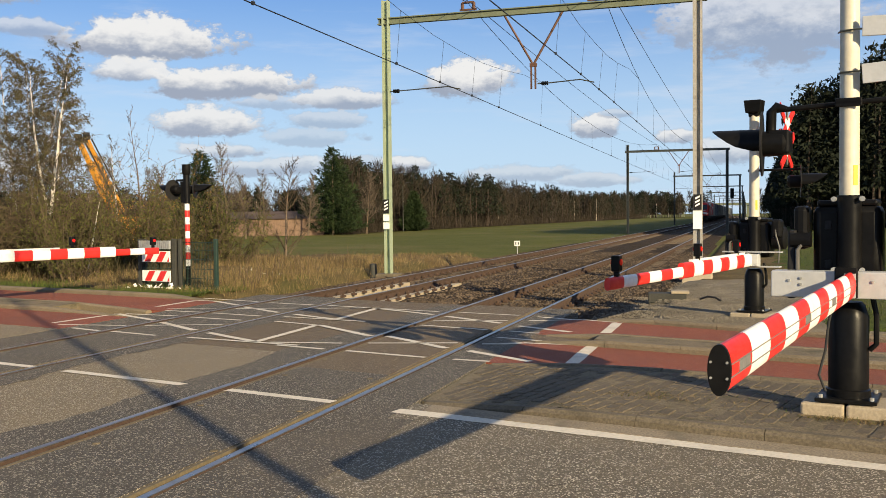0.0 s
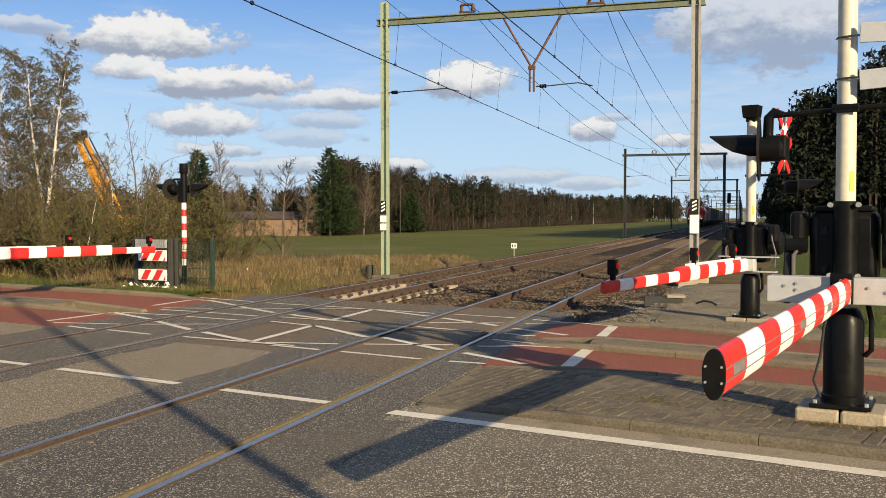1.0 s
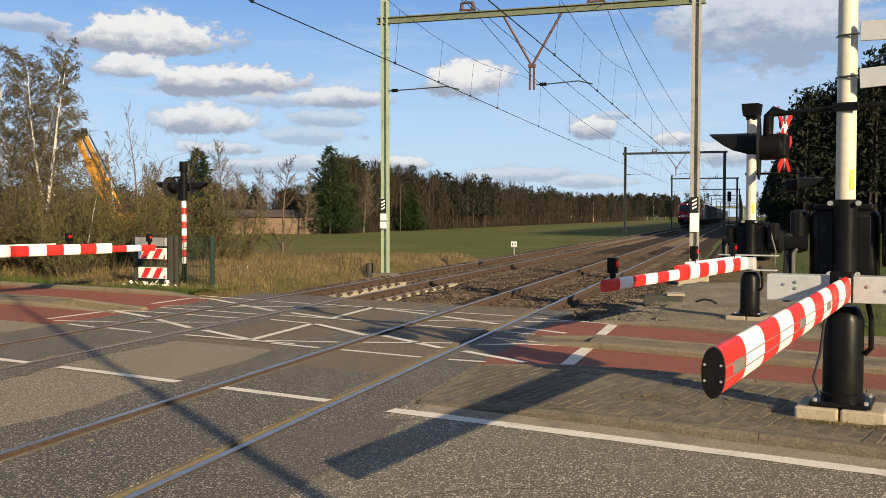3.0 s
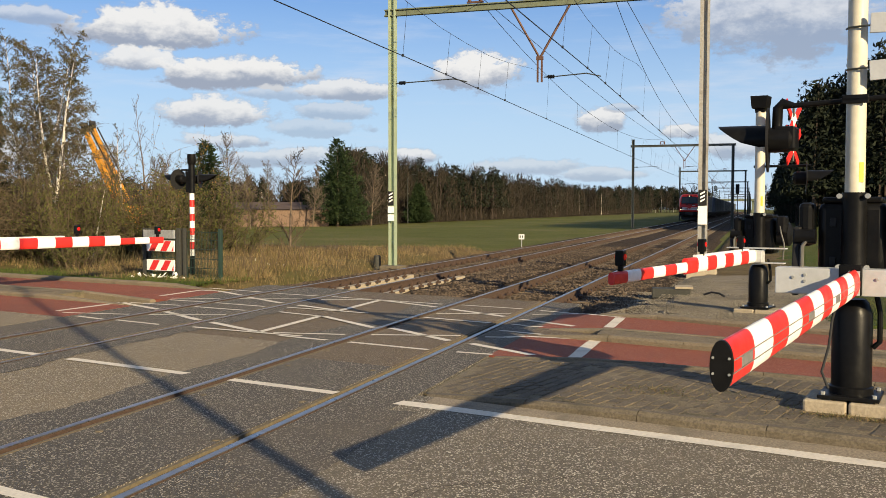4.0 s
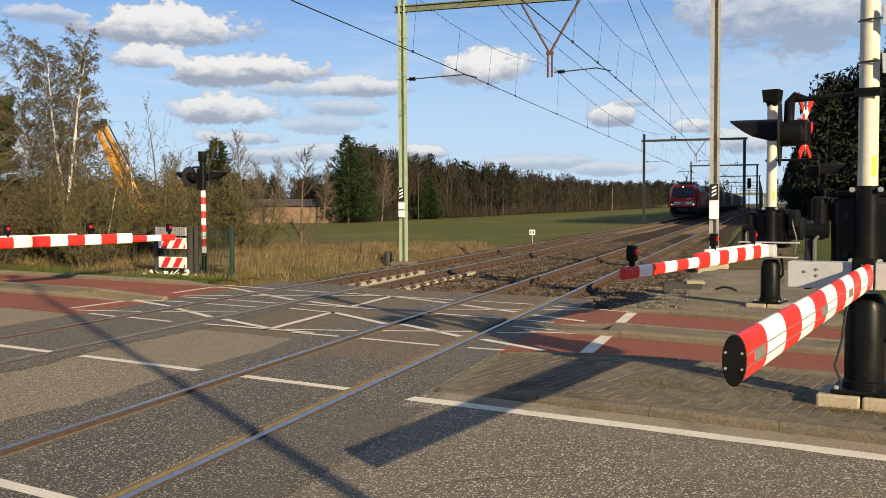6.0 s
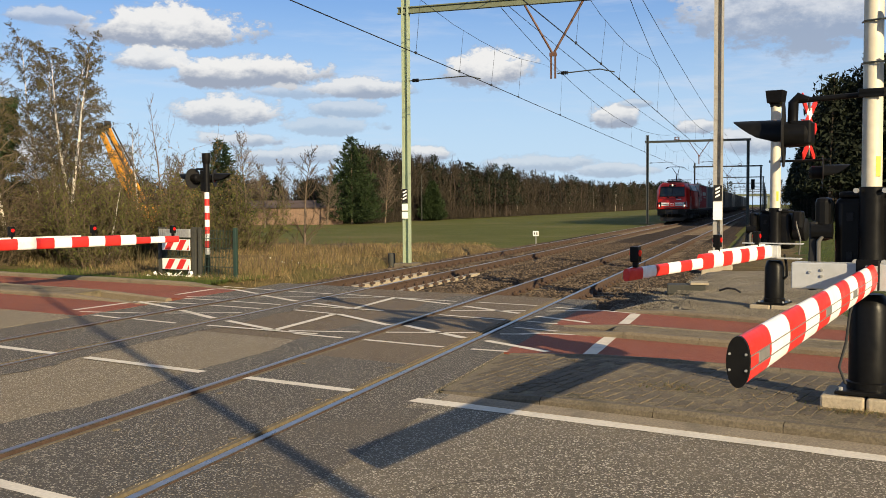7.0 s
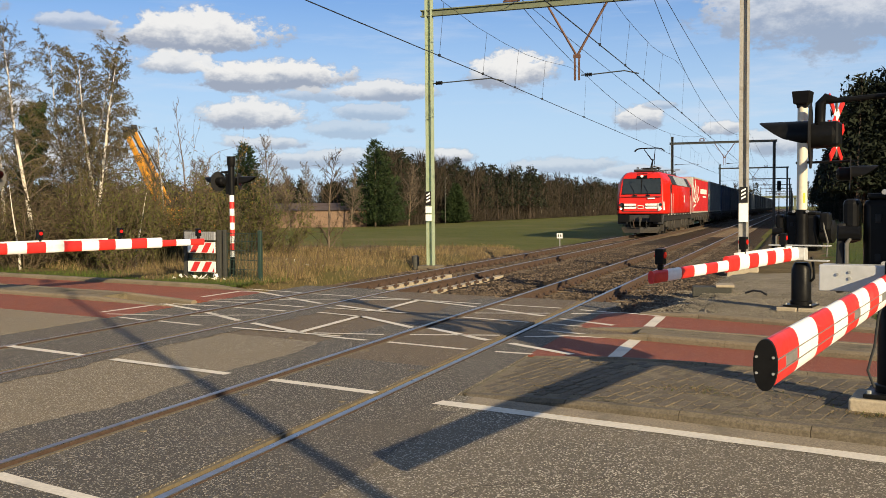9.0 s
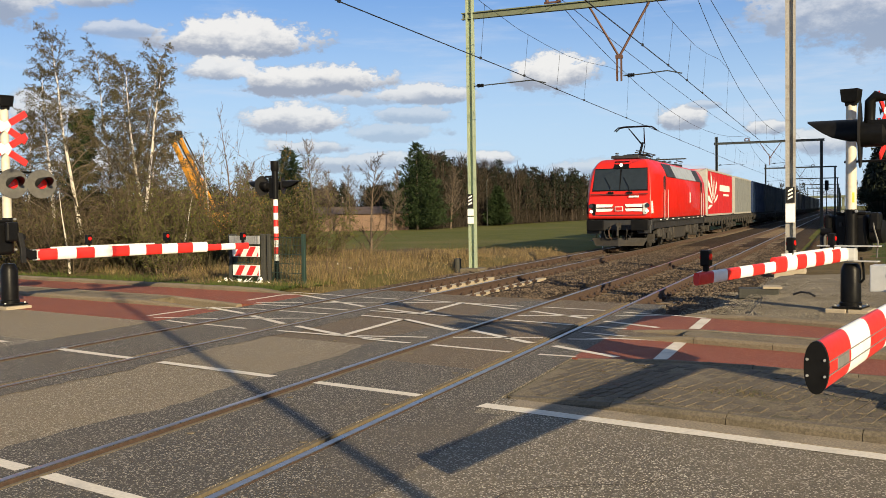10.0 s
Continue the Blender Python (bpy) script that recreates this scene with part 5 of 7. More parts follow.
def build_loco():
    loco = thing("locomotive", "bright red electric locomotive with raised pantograph hauling a goods train", "locomotive")
    L = LOCO_LEN
    levels = [(1.28, 0.06, 1.46, 0.20, 0.45), (1.34, 0.0, 1.49, 0.19, 0.5), (1.95, 0.02, 1.49, 0.19, 0.55), (2.42, 0.14, 1.49, 0.21, 0.6), (3.05, 0.36, 1.47, 0.25, 0.62), (3.38, 0.48, 1.36, 0.22, 0.60), (3.62, 0.62, 1.20, 0.18, 0.55), (3.76, 0.86, 1.05, 0.14, 0.5), (3.80, 1.15, 0.9, 0.12, 0.45)]
    body = part("body", Mesh().loft([[(x, y, z) for x, y in outline(f, L - f, w - d, w, c)] for z, f, w, d, c in levels]), M_LOCO, loco, "glossy red body", 0.05, smooth=True)
    # nose: windscreen in two panes, black surround
    def face(z):
        for (za, fa, wa, da, _), (zb, fb, wb, db, _) in zip(levels, levels[1:]):
            if za <= z <= zb:
                t = (z - za) / (zb - za)
                return fa + (fb - fa) * t, (wa - da) + (wb - db - wa + da) * t
        return levels[-1][1], 0.8
    def on_face(x0, x1, z0, z1, out, thick, material, name, parent, label="", taper=0.0, bevel=0.0):
        f0, f1 = face(z0)[0], face(z1)[0]
        m = Mesh().loft([[(x0, f0 - o, z0), (x1, f0 - o, z0), (x1 - taper, f1 - o, z1), (x0 + taper, f1 - o, z1)] for o in (out, out - thick)])
        m.f = [tuple(reversed(q)) for q in m.f]
        return part(name, m, material, parent, label, bevel)
    screen = on_face(-1.16, 1.16, 2.44, 3.40, 0.012, 0.03, M_BLACK, "windscreen_frame", body, "black windscreen surround", 0.06)
    on_face(-1.12, -0.02, 2.49, 3.36, 0.02, 0.02, M_GLASS, "windscreen", screen, "dark windscreen pane", 0.02)
    on_face(0.02, 1.12, 2.49, 3.36, 0.02, 0.02, M_GLASS, "windscreen", screen, "dark windscreen pane", 0.02)
    for x in (-0.36, 0.42):
        part("wiper", Mesh().tube([(x, face(2.42)[0] - 0.05, 2.38), (x - 0.05, face(2.6)[0] - 0.05, 2.62), (x - 0.28, face(3.0)[0] - 0.05, 3.02)], 0.012, 5), M_BLACK, body)
        part("wiper_motor", Mesh().box((x, face(2.38)[0] - 0.05, 2.36), (0.24, 0.08, 0.10)), M_BLACK, body, "", 0.02)
    top = on_face(-0.32, 0.32, 3.41, 3.70, 0.05, 0.08, M_BLACK, "top_light_panel", body, "", 0.02)
    part("top_light", disc(Mesh(), (0.0, face(3.53)[0] - 0.06, 3.53), (0, 1, 0), 0.07, 0.04), M_HEADLIGHT, top, "lit round headlight")
    for s in (-1, 1):
        u = part("light_cluster", Mesh().loft([[(s * 1.00, y, 1.46), (s * 1.40, y + 0.10, 1.50), (s * 1.36, y + 0.12, 2.02), (s * 0.97, y, 1.90)] for y in (-0.035, 0.1)]), M_BLACK if s < 0 else M_SILVER, body, "headlight unit with dark rim", 0.02)
        part("headlight", disc(Mesh(), (s * 1.16, -0.03, 1.60), (0, 1, 0), 0.06, 0.06), M_HEADLIGHT, u, "lit round headlight")
        part("upper_lamp", disc(Mesh(), (s * 1.17, -0.02, 1.83), (0, 1, 0), 0.09, 0.05), M_GLASS, u)
        for z in (1.60, 1.78):
            m = Mesh().loft([[(s * 0.30, y, z), (s * 0.96, y, z - 0.01), (s * 0.96, y, z + 0.12), (s * 0.24, y, z + 0.11)] for y in (-0.02, 0.03)])
            part("white_stripe", m, M_WHITE, body)
        part("stripe_shadow", Mesh().box((s * 0.62, -0.012, 1.735), (0.72, 0.03, 0.03)), M_BLACK, body)
        part("mark_bar", Mesh().box((0.62 if s > 0 else -0.0, -0.0, 2.20 if s > 0 else 2.36), (0.42 if s > 0 else 0.02, 0.03, 0.07 if s > 0 else 0.01)), M_WHITE, body)
    part("badge", Mesh().box((0, -0.02, 1.70), (0.34, 0.04, 0.20)), M_WHITE, body, "plain pale badge", 0.01)
    part("badge_field", Mesh().box((0, -0.043, 1.70), (0.28, 0.01, 0.14)), M_LOCO, body)
    part("nose_line", Mesh().box((0, 0.0, 2.31), (2.4, 0.05, 0.025)).box((0, -0.004, 1.44), (2.2, 0.03, 0.03)), M_CHASSIS, body)
    part("skirt_line", Mesh().box((0, L / 2, 1.22), (2.84, L - 0.7, 0.14)), M_CHASSIS, loco)
    # roof slopes, cab doors, grab rails
    for s in (-1, 1):
        for y0, y1, mt in ((2.9, 5.2, M_CHASSIS), (5.2, 11.6, M_LOCO_GREY), (11.6, 13.6, M_CHASSIS)):
            m = Mesh().loft([[(s * 1.485, y, 3.06), (s * 1.505, y, 3.08), (s * 1.225, y, 3.66), (s * 1.2, y, 3.64)] for y in (y0, y1 - 0.02)])
            part("roof_slope", m, mt, body, "grey sloping roof panel")
        for y in (2.0, L - 2.6):
            part("door_seam", Mesh().box((s * 1.49, y, 2.15), (0.012, 0.03, 1.75)).box((s * 1.49, y + 0.62, 2.15), (0.012, 0.03, 1.75)), M_CHASSIS, body)
            part("door_window", Mesh().box((s * 1.48, y + 0.30, 2.78), (0.04, 0.26, 0.62)), M_GLASS, body, "", 0.02)
            for dy in (-0.12, 0.74):
                part("grab_rail", Mesh().tube([(s * 1.55, y + dy, 1.25), (s * 1.56, y + dy, 2.5)], 0.018, 6), M_SILVER, body)
        part("side_bars", Mesh().box((s * 1.495, 9.6, 2.22), (0.012, 0.18, 0.5)), M_WHITE, body, "small pale lettering bar")
        for i in range(9):
            part("frame_mark", Mesh().box((s * 1.43, 1.6 + i * 1.6, 1.22), (0.01, 0.35, 0.045)), M_WHITE, loco)
    # underframe, bogies, buffers
    part("underframe", Mesh().box((0, L / 2, 1.02), (2.7, L - 0.6, 0.34)), M_CHASSIS, loco, "", 0.03)
    part("transformer", Mesh().box((0, L / 2, 0.62), (2.5, 3.4, 0.66)), M_UNDER, loco, "", 0.05)
    bogies = []
    for yb in (4.0, L - 4.0):
        bg = Mesh()
        for s in (-1, 1):
            bg.box((s * 1.12, yb, 0.72), (0.2, 4.0, 0.26))
            for dy in (-1.35, 1.35):
                bg.box((s * 1.16, yb + dy, 0.62), (0.28, 0.42, 0.36)).tube([(s * 1.2, yb + dy + 0.45, 0.5), (s * 1.2, yb + dy + 0.45, 1.0)], 0.12, 10)
                bg.tube([(s * 1.2, yb + dy - 0.45, 0.5), (s * 1.2, yb + dy - 0.45, 1.0)], 0.12, 10).box((s * 1.25, yb + dy * 0.45, 0.5), (0.1, 0.5, 0.3))
            for dy in (-2.3, 2.3):
                bg.box((s * 1.0, yb + dy, 0.42), (0.3, 0.28, 0.4))
        part("bogie_frame", bg, M_UNDER, loco, "dusty dark bogie frame", 0.02)
        for dy in (-1.35, 1.35):
            w = part("wheelset", wheel_mesh(), M_UNDER, loco, "dusty steel wheelset", smooth=True)
            bogies.append((w, yb + dy))
    for y, d in ((0.0, -1), (L, 1)):
        part("buffer_beam", Mesh().box((0, y - d * 0.25, 1.02), (2.7, 0.4, 0.42)), M_CHASSIS, loco, "", 0.03)
        for s in (-1, 1):
            part("buffer", Mesh().tube([(s * 0.88, y - d * 0.05, 1.05), (s * 0.88, y + d * 0.34, 1.05)], 0.12, 14).box((s * 0.92, y + d * 0.38, 1.03), (0.72, 0.07, 0.44)), M_BLACK, loco, "black rectangular buffer", 0.03)
            part("crash_box", Mesh().box((s * 1.05, y + d * 0.02, 0.86), (0.56, 0.3, 0.36)), M_CHASSIS, loco, "", 0.03)
            part("air_hose", Mesh().tube([(s * 0.34, y + d * 0.1, 0.95), (s * 0.38, y + d * 0.26, 0.8), (s * 0.36, y + d * 0.24, 0.55), (s * 0.28, y + d * 0.12, 0.45)], 0.03, 6), M_RUST if s < 0 else M_UNDER, loco)
        part("coupling", Mesh().box((0, y + d * 0.1, 1.02), (0.16, 0.4, 0.2)).tube([(0, y + d * 0.3, 1.0), (0, y + d * 0.34, 0.6), (0, y + d * 0.2, 0.5)], 0.05, 8), M_UNDER, loco, "", 0.01)
        m = Mesh()
        m.loft([[(-w, y - d * 0.05, z), (0, y + d * (0.24 if z < 0.4 else 0.1), z), (w, y - d * 0.05, z), (0, y - d * 0.2, z)] for z, w in ((0.17, 1.0), (0.50, 1.16))])
        part("snow_plough", m, M_UNDER, loco, "dark track clearer")
        for s in (-1, 1):
            part("step", Mesh().box((s * 1.16, y - d * 0.35, 0.62), (0.26, 0.4, 0.03)).box((s * 1.2, y - d * 0.35, 0.38), (0.22, 0.4, 0.03)).box((s * 1.05, y - d * 0.35, 0.62), (0.03, 0.06, 0.6)), M_UNDER, loco, "dark steel footstep")
            part("cable", Mesh().tube([(s * 0.55, y + d * 0.05, 0.95), (s * 0.58, y + d * 0.2, 0.72), (s * 0.5, y + d * 0.22, 0.5), (s * 0.42, y + d * 0.1, 0.62)], 0.022, 6), M_RUBBER, loco)
    # roof gear and pantograph
    for at, size in (((0, 2.0, 3.90), (1.2, 1.5, 0.14)), ((0.1, 4.6, 3.88), (0.9, 1.6, 0.16)), ((-0.1, 8.3, 3.88), (1.1, 3.4, 0.14)), ((0, 12.6, 3.92), (1.0, 2.0, 0.2))):
        part("roof_box", Mesh().box(at, size), M_CHASSIS, loco, "", 0.03)
    for i in range(8):
        y = 1.6 + i * 1.7
        for s in (-0.42, 0.42):
            m = Mesh()
            for j in range(4):
                m.tube([(s, y, 3.86 + j * 0.07), (s, y, 3.90 + j * 0.07)], [0.09, 0.06], 8)
            part("insulator", m, M_UNDER, loco)
    part("busbar", Mesh().tube([(0.42, 1.6, 4.18), (0.42, 6.0, 4.2), (-0.42, 8.0, 4.2), (-0.42, 13.5, 4.18)], 0.025, 6), M_DARK_STEEL, loco)
    folded = Mesh()
    for s in (-0.45, 0.45):
        folded.tube([(s, 12.0, 4.2), (s * 0.8, 14.6, 4.24)], 0.03, 6)
    folded.tube([(-0.9, 12.1, 4.3), (0.9, 12.1, 4.3)], 0.03, 6).tube([(-0.9, 12.4, 4.3), (0.9, 12.4, 4.3)], 0.03, 6)
    part("folded_pantograph", folded, M_DARK_STEEL, loco)
    pan = part("pantograph", Mesh().box((0, 4.2, 4.12), (0.9, 0.9, 0.07)).tube([(0, 4.35, 4.12), (0, 5.15, 4.74)], [0.07, 0.05], 8).tube([(0.18, 4.25, 4.12), (0.12, 5.1, 4.68)], 0.02, 6), M_BLACK, loco, "raised black single-arm pantograph")
    for s in (-1, 1):
        part("upper_arm", Mesh().tube([(s * 0.08, 5.15, 4.72), (s * 0.34, 3.7, 5.30)], [0.035, 0.022], 6), M_BLACK, pan)
    for yy in (3.72, 3.38):
        part("collector", Mesh().tube([(-0.92, yy, 5.18), (-0.75, yy, 5.32), (-0.5, yy, 5.36), (0.5, yy, 5.36), (0.75, yy, 5.32), (0.92, yy, 5.18)], 0.028, 6), M_BLACK, pan)
    return loco, bogies


def build_wagon(label, skin, front, cat="freight wagon", swoosh=False, length=13.4, low=False):
    w = thing("freight_wagon", label, cat, group="wagons of the goods train")
    top = 3.72 if low else 3.98
    sole = Mesh()
    for s in (-1, 1):
        sole.box((s * 1.18, length / 2, 1.0), (0.16, length + 1.6, 0.34))
        for i in range(9):
            sole.box((s * 1.3, 0.6 + i * (length - 1.2) / 8, 0.82), (0.1, 0.16, 0.42))
    sole.box((0, length / 2, 0.92), (1.2, length + 1.7, 0.22))
    part("frame", sole, M_UNDER, w, "dusty dark wagon frame", 0.02)
    for yb in (0.4, length - 0.4):
        for s in (-1, 1):
            b = part("bogie_side", Mesh().box((s * 1.05, yb, 0.55), (0.16, 2.3, 0.22)).box((s * 1.08, yb - 0.9, 0.46), (0.2, 0.3, 0.3)).box((s * 1.08, yb + 0.9, 0.46), (0.2, 0.3, 0.3)), M_UNDER, w, "", 0.02)
        for dy in (-0.9, 0.9):
            part("wheelset", Mesh().tube([(-0.78, yb + dy, 0.46), (-0.70, yb + dy, 0.46)], 0.46, 20).tube([(0.70, yb + dy, 0.46), (0.78, yb + dy, 0.46)], 0.46, 20).tube([(-0.7, yb + dy, 0.46), (0.7, yb + dy, 0.46)], 0.08, 8), M_UNDER, b)
    box = part("load_body", Mesh().box((0, length / 2, (1.22 + top) / 2), (2.5, length, top - 1.22)), skin, w, "", 0.04)
    part("front_wall", Mesh().box((0, -0.015, (1.22 + top) / 2), (2.42, 0.05, top - 1.3)), front, box, "pale front wall", 0.01)
    for s in (-1, 1):
        for z in (1.27, top - 0.06):
            part("edge_rail", Mesh().box((s * 1.255, length / 2, z), (0.03, length, 0.11)), front, box)
        part("corner_post", Mesh().box((s * 1.235, 0.06, (1.22 + top) / 2), (0.07, 0.16, top - 1.22)), front, box)
        for i in range(1, 5):
            part("seam", Mesh().box((s * 1.252, length * i / 5, (1.22 + top) / 2), (0.012, 0.04, top - 1.4)), skin, box)
        if swoosh:
            for i, (a0, a1, r0, r1) in enumerate(((5, 22, 0.3, 2.0), (32, 48, 0.3, 2.3), (60, 76, 0.3, 2.2), (92, 106, 0.3, 1.7), (122, 138, 0.3, 2.0), (-14, -2, 0.3, 1.7), (152, 166, 0.3, 1.7))):
                m = Mesh()
                pts = []
                for a, r in ((a0, r0), (a0 + 2, r1 * 0.8), ((a0 + a1) / 2, r1), (a1, r1 * 0.72), (a1 - 3, r0)):
                    y, z = 2.7 - r * math.cos(radians(a)) * 1.5, 1.9 + r * math.sin(radians(a))
                    pts.append((s * 1.262, max(0.15, y), min(top - 0.1, max(1.35, z))))
                part("white_ray", m.poly(pts if s < 0 else list(reversed(pts))), M_WHITE, box)
            for y0, y1, z0, z1 in ((6.0, 11.6, 2.75, 3.15), (8.0, 11.0, 2.45, 2.58)):
                part("lettering_bar", Mesh().box((s * 1.262, (y0 + y1) / 2, (z0 + z1) / 2), (0.012, y1 - y0, z1 - z0)), M_WHITE, box)
    return w


loco, wheelsets = build_loco()
train = [(loco, 0.0)]
y = LOCO_LEN + 2.1
KINDS = [("red curtain-sided trailer with white rays on a flat wagon", M_TARP_RED, M_BOX_SILVER, True), ("grey curtain-sided trailer on a flat wagon", M_BOX_GREY, M_BOX_SILVER, False), ("dark blue container on a flat wagon", M_BOX_BLUE, M_BOX_BLUE, False), ("dark grey trailer on a flat wagon", M_BOX_DARK, M_BOX_DARK, False)]
models = {}
for i in range(19):
    k = i if i < 4 else (3, 1, 3, 3, 3, 3)[i % 6]
    if k not in models:
        lb, skin, front, sw = KINDS[k]
        models[k] = build_wagon(lb, skin, front, swoosh=sw)
        wgn = models[k]
    else:
        wgn = copy_thing(models[k], Matrix())
    train.append((wgn, y))
    y += 13.4 + 1.75


def train_y(t):
    """Place of the locomotive's front along the track."""
    q = t - 10
    return 39.11 - 17.784 * q - 0.0669 * q * q + 0.0213 * q * q * q


def motions():
    times = [i * 0.5 for i in range(21)]
    for ob, back in train:
        walk(ob, [(t, pose(TRACK_X, train_y(t) + back, 0)) for t in times])
    fine = [i * 0.05 for i in range(201)]
    for w, wy in wheelsets:
        walk(w, [(t, Matrix.Translation((0, wy, 0.625)) @ Matrix.Rotation((train_y(t) - train_y(0)) / 0.625, 4, "X")) for t in fine])


# ---------------------------------------------------------------- plants
M_BIRCH = surface("birch_bark", (0.52, 0.48, 0.41), 0.8, grain=9, vary=0.15, stain=5, stain_color=(0.06, 0.05, 0.045), stain_amount=0.85, bump=0.2)
M_BARK = surface("bark", (0.115, 0.085, 0.06), 0.9, grain=14, vary=0.35, stain=3, stain_amount=0.4, bump=0.4)
# bark of the woods, darkened to carry the shade among the stems
M_BARK_SHADED = surface("shaded_bark", (0.05, 0.036, 0.027), 0.9, grain=6, vary=0.3)
M_TWIG = leafy("twig", (0.07, 0.05, 0.032), (0.12, 0.088, 0.057), 0.9, 0.0)
M_TWIG_GREY = leafy("twig_grey", (0.085, 0.066, 0.05), (0.15, 0.12, 0.094), 0.9, 0.0)
M_LEAF_BIRCH = leafy("birch_catkin", (0.07, 0.064, 0.018), (0.12, 0.10, 0.033), 0.8, 0.25)
M_LEAF_BUSH = leafy("bush_leaf", (0.075, 0.082, 0.02), (0.14, 0.14, 0.04), 0.75, 0.3)
M_LEAF_BROWN = leafy("bush_brown", (0.042, 0.038, 0.018), (0.085, 0.073, 0.034), 0.85, 0.2)
M_LEAF_GOLD = leafy("gold_leaf", (0.30, 0.17, 0.03), (0.38, 0.24, 0.06), 0.8, 0.3)
M_FIR = leafy("fir_needle", (0.012, 0.026, 0.008), (0.03, 0.048, 0.015), 0.75, 0.1)
# needle green set below its own tone; the wood's shade is in the colour
M_PINE_SHADED = leafy("shaded_pine_needle", (0.006, 0.010, 0.005), (0.014, 0.02, 0.009), 0.8, 0.05)
# twig brown of the woods, with their shade worked into the colour
M_TWIG_SHADED = leafy("shaded_wood_twig", (0.022, 0.018, 0.013), (0.046, 0.037, 0.026), 0.9, 0.0)
M_STRAW = leafy("straw", (0.11, 0.078, 0.035), (0.34, 0.25, 0.125), 0.85, 0.2)
M_GRASS = leafy("grass_blade", (0.06, 0.09, 0.016), (0.115, 0.145, 0.032), 0.8, 0.3)


def blade(m, p, d, w, side):
    """One thin leaf or twig: a triangle from p along d."""
    n = len(m.v)
    m.v += [tuple(p - side * w), tuple(p + side * w), tuple(p + d)]
    m.f.append((n, n + 1, n + 2))


def rand_dir(rng):
    z = rng.uniform(-1, 1)
    a = rng.uniform(0, 6.2832)
    r = math.sqrt(1 - z * z)
    return Vector((r * math.cos(a), r * math.sin(a), z))


def limb_path(rng, p, d, length, steps, droop, wander):
    pts, q = [p.copy()], d.normalized()
    for _ in range(steps):
        q = (q + rand_dir(rng) * wander + Vector((0, 0, droop))).normalized()
        pts.append(pts[-1] + q * (length / steps))
    return pts


def tree(name, label, cat, rng, height, bark, twig_mat, leaf_mat, limbs, twigs, leaves, spread, droop, first=0.3, lean=0.05, trunk_r=0.09, leaf_size=0.06, twig_r=0.006, up=0.6, low_limbs=False):
    t = thing(name, label, cat)
    trunk, small, leaf = Mesh(), Mesh(), Mesh()
    d = Vector((rng.uniform(-lean, lean), rng.uniform(-lean, lean), 1))
    path = limb_path(rng, Vector((0, 0, -0.15)), d, height * 0.96, 10, 0.06, 0.075)
    trunk.tube(path, [trunk_r * (1 - 0.93 * i / 10) for i in range(11)], 8)
    for i in range(limbs):
        f = first + (1 - first) * (i + rng.random()) / limbs
        if low_limbs and i < limbs * 0.3:
            f = rng.uniform(0.06, 0.25)
        k = min(9, int(f * 10))
        p = path[k].lerp(path[k + 1], f * 10 - k) if k < 10 else path[10]
        a = i * 2.4 + rng.uniform(-0.5, 0.5)
        ln = spread * height * (1.05 - 0.75 * f) * rng.uniform(0.7, 1.2)
        limb = limb_path(rng, p, Vector((math.cos(a), math.sin(a), up + 0.5 * f)), ln, 6, droop, 0.16)
        r = max(twig_r * 2.0, trunk_r * 0.38 * (1.05 - f))
        small.tube(limb, [r * (1 - 0.8 * j / 6) for j in range(7)], 4, cap=False)
        for j in range(twigs):
            g = rng.uniform(0.2, 1.0) * 5.99
            q = limb[int(g)].lerp(limb[int(g) + 1], g - int(g))
            td = (limb[int(g) + 1] - limb[int(g)]).normalized() + rand_dir(rng) * 0.9
            tw = limb_path(rng, q, td, ln * rng.uniform(0.18, 0.45), 4, droop * 2.2, 0.3)
            small.tube(tw, [twig_r, twig_r * 0.9, twig_r * 0.75, twig_r * 0.6, twig_r * 0.4], 3, cap=False)
            for u in range(3):
                s0 = tw[rng.randint(1, 3)]
                blade(small, s0, (tw[4] - tw[0]).normalized() * ln * 0.14 + rand_dir(rng) * ln * 0.07, twig_r * 0.8, rand_dir(rng))
            for u in range(leaves):
                g2 = rng.uniform(0.5, 3.99)
                lp = tw[int(g2)].lerp(tw[int(g2) + 1], g2 - int(g2)) + rand_dir(rng) * leaf_size
                blade(leaf, lp, rand_dir(rng) * leaf_size * rng.uniform(0.7, 1.6), leaf_size * 0.45, rand_dir(rng))
    part("trunk", trunk, bark, t, smooth=True)
    tagged(part("twig_mass", small, twig_mat, t), kind="stuff")
    if leaves:
        part("crown", leaf, leaf_mat, t)
    return t


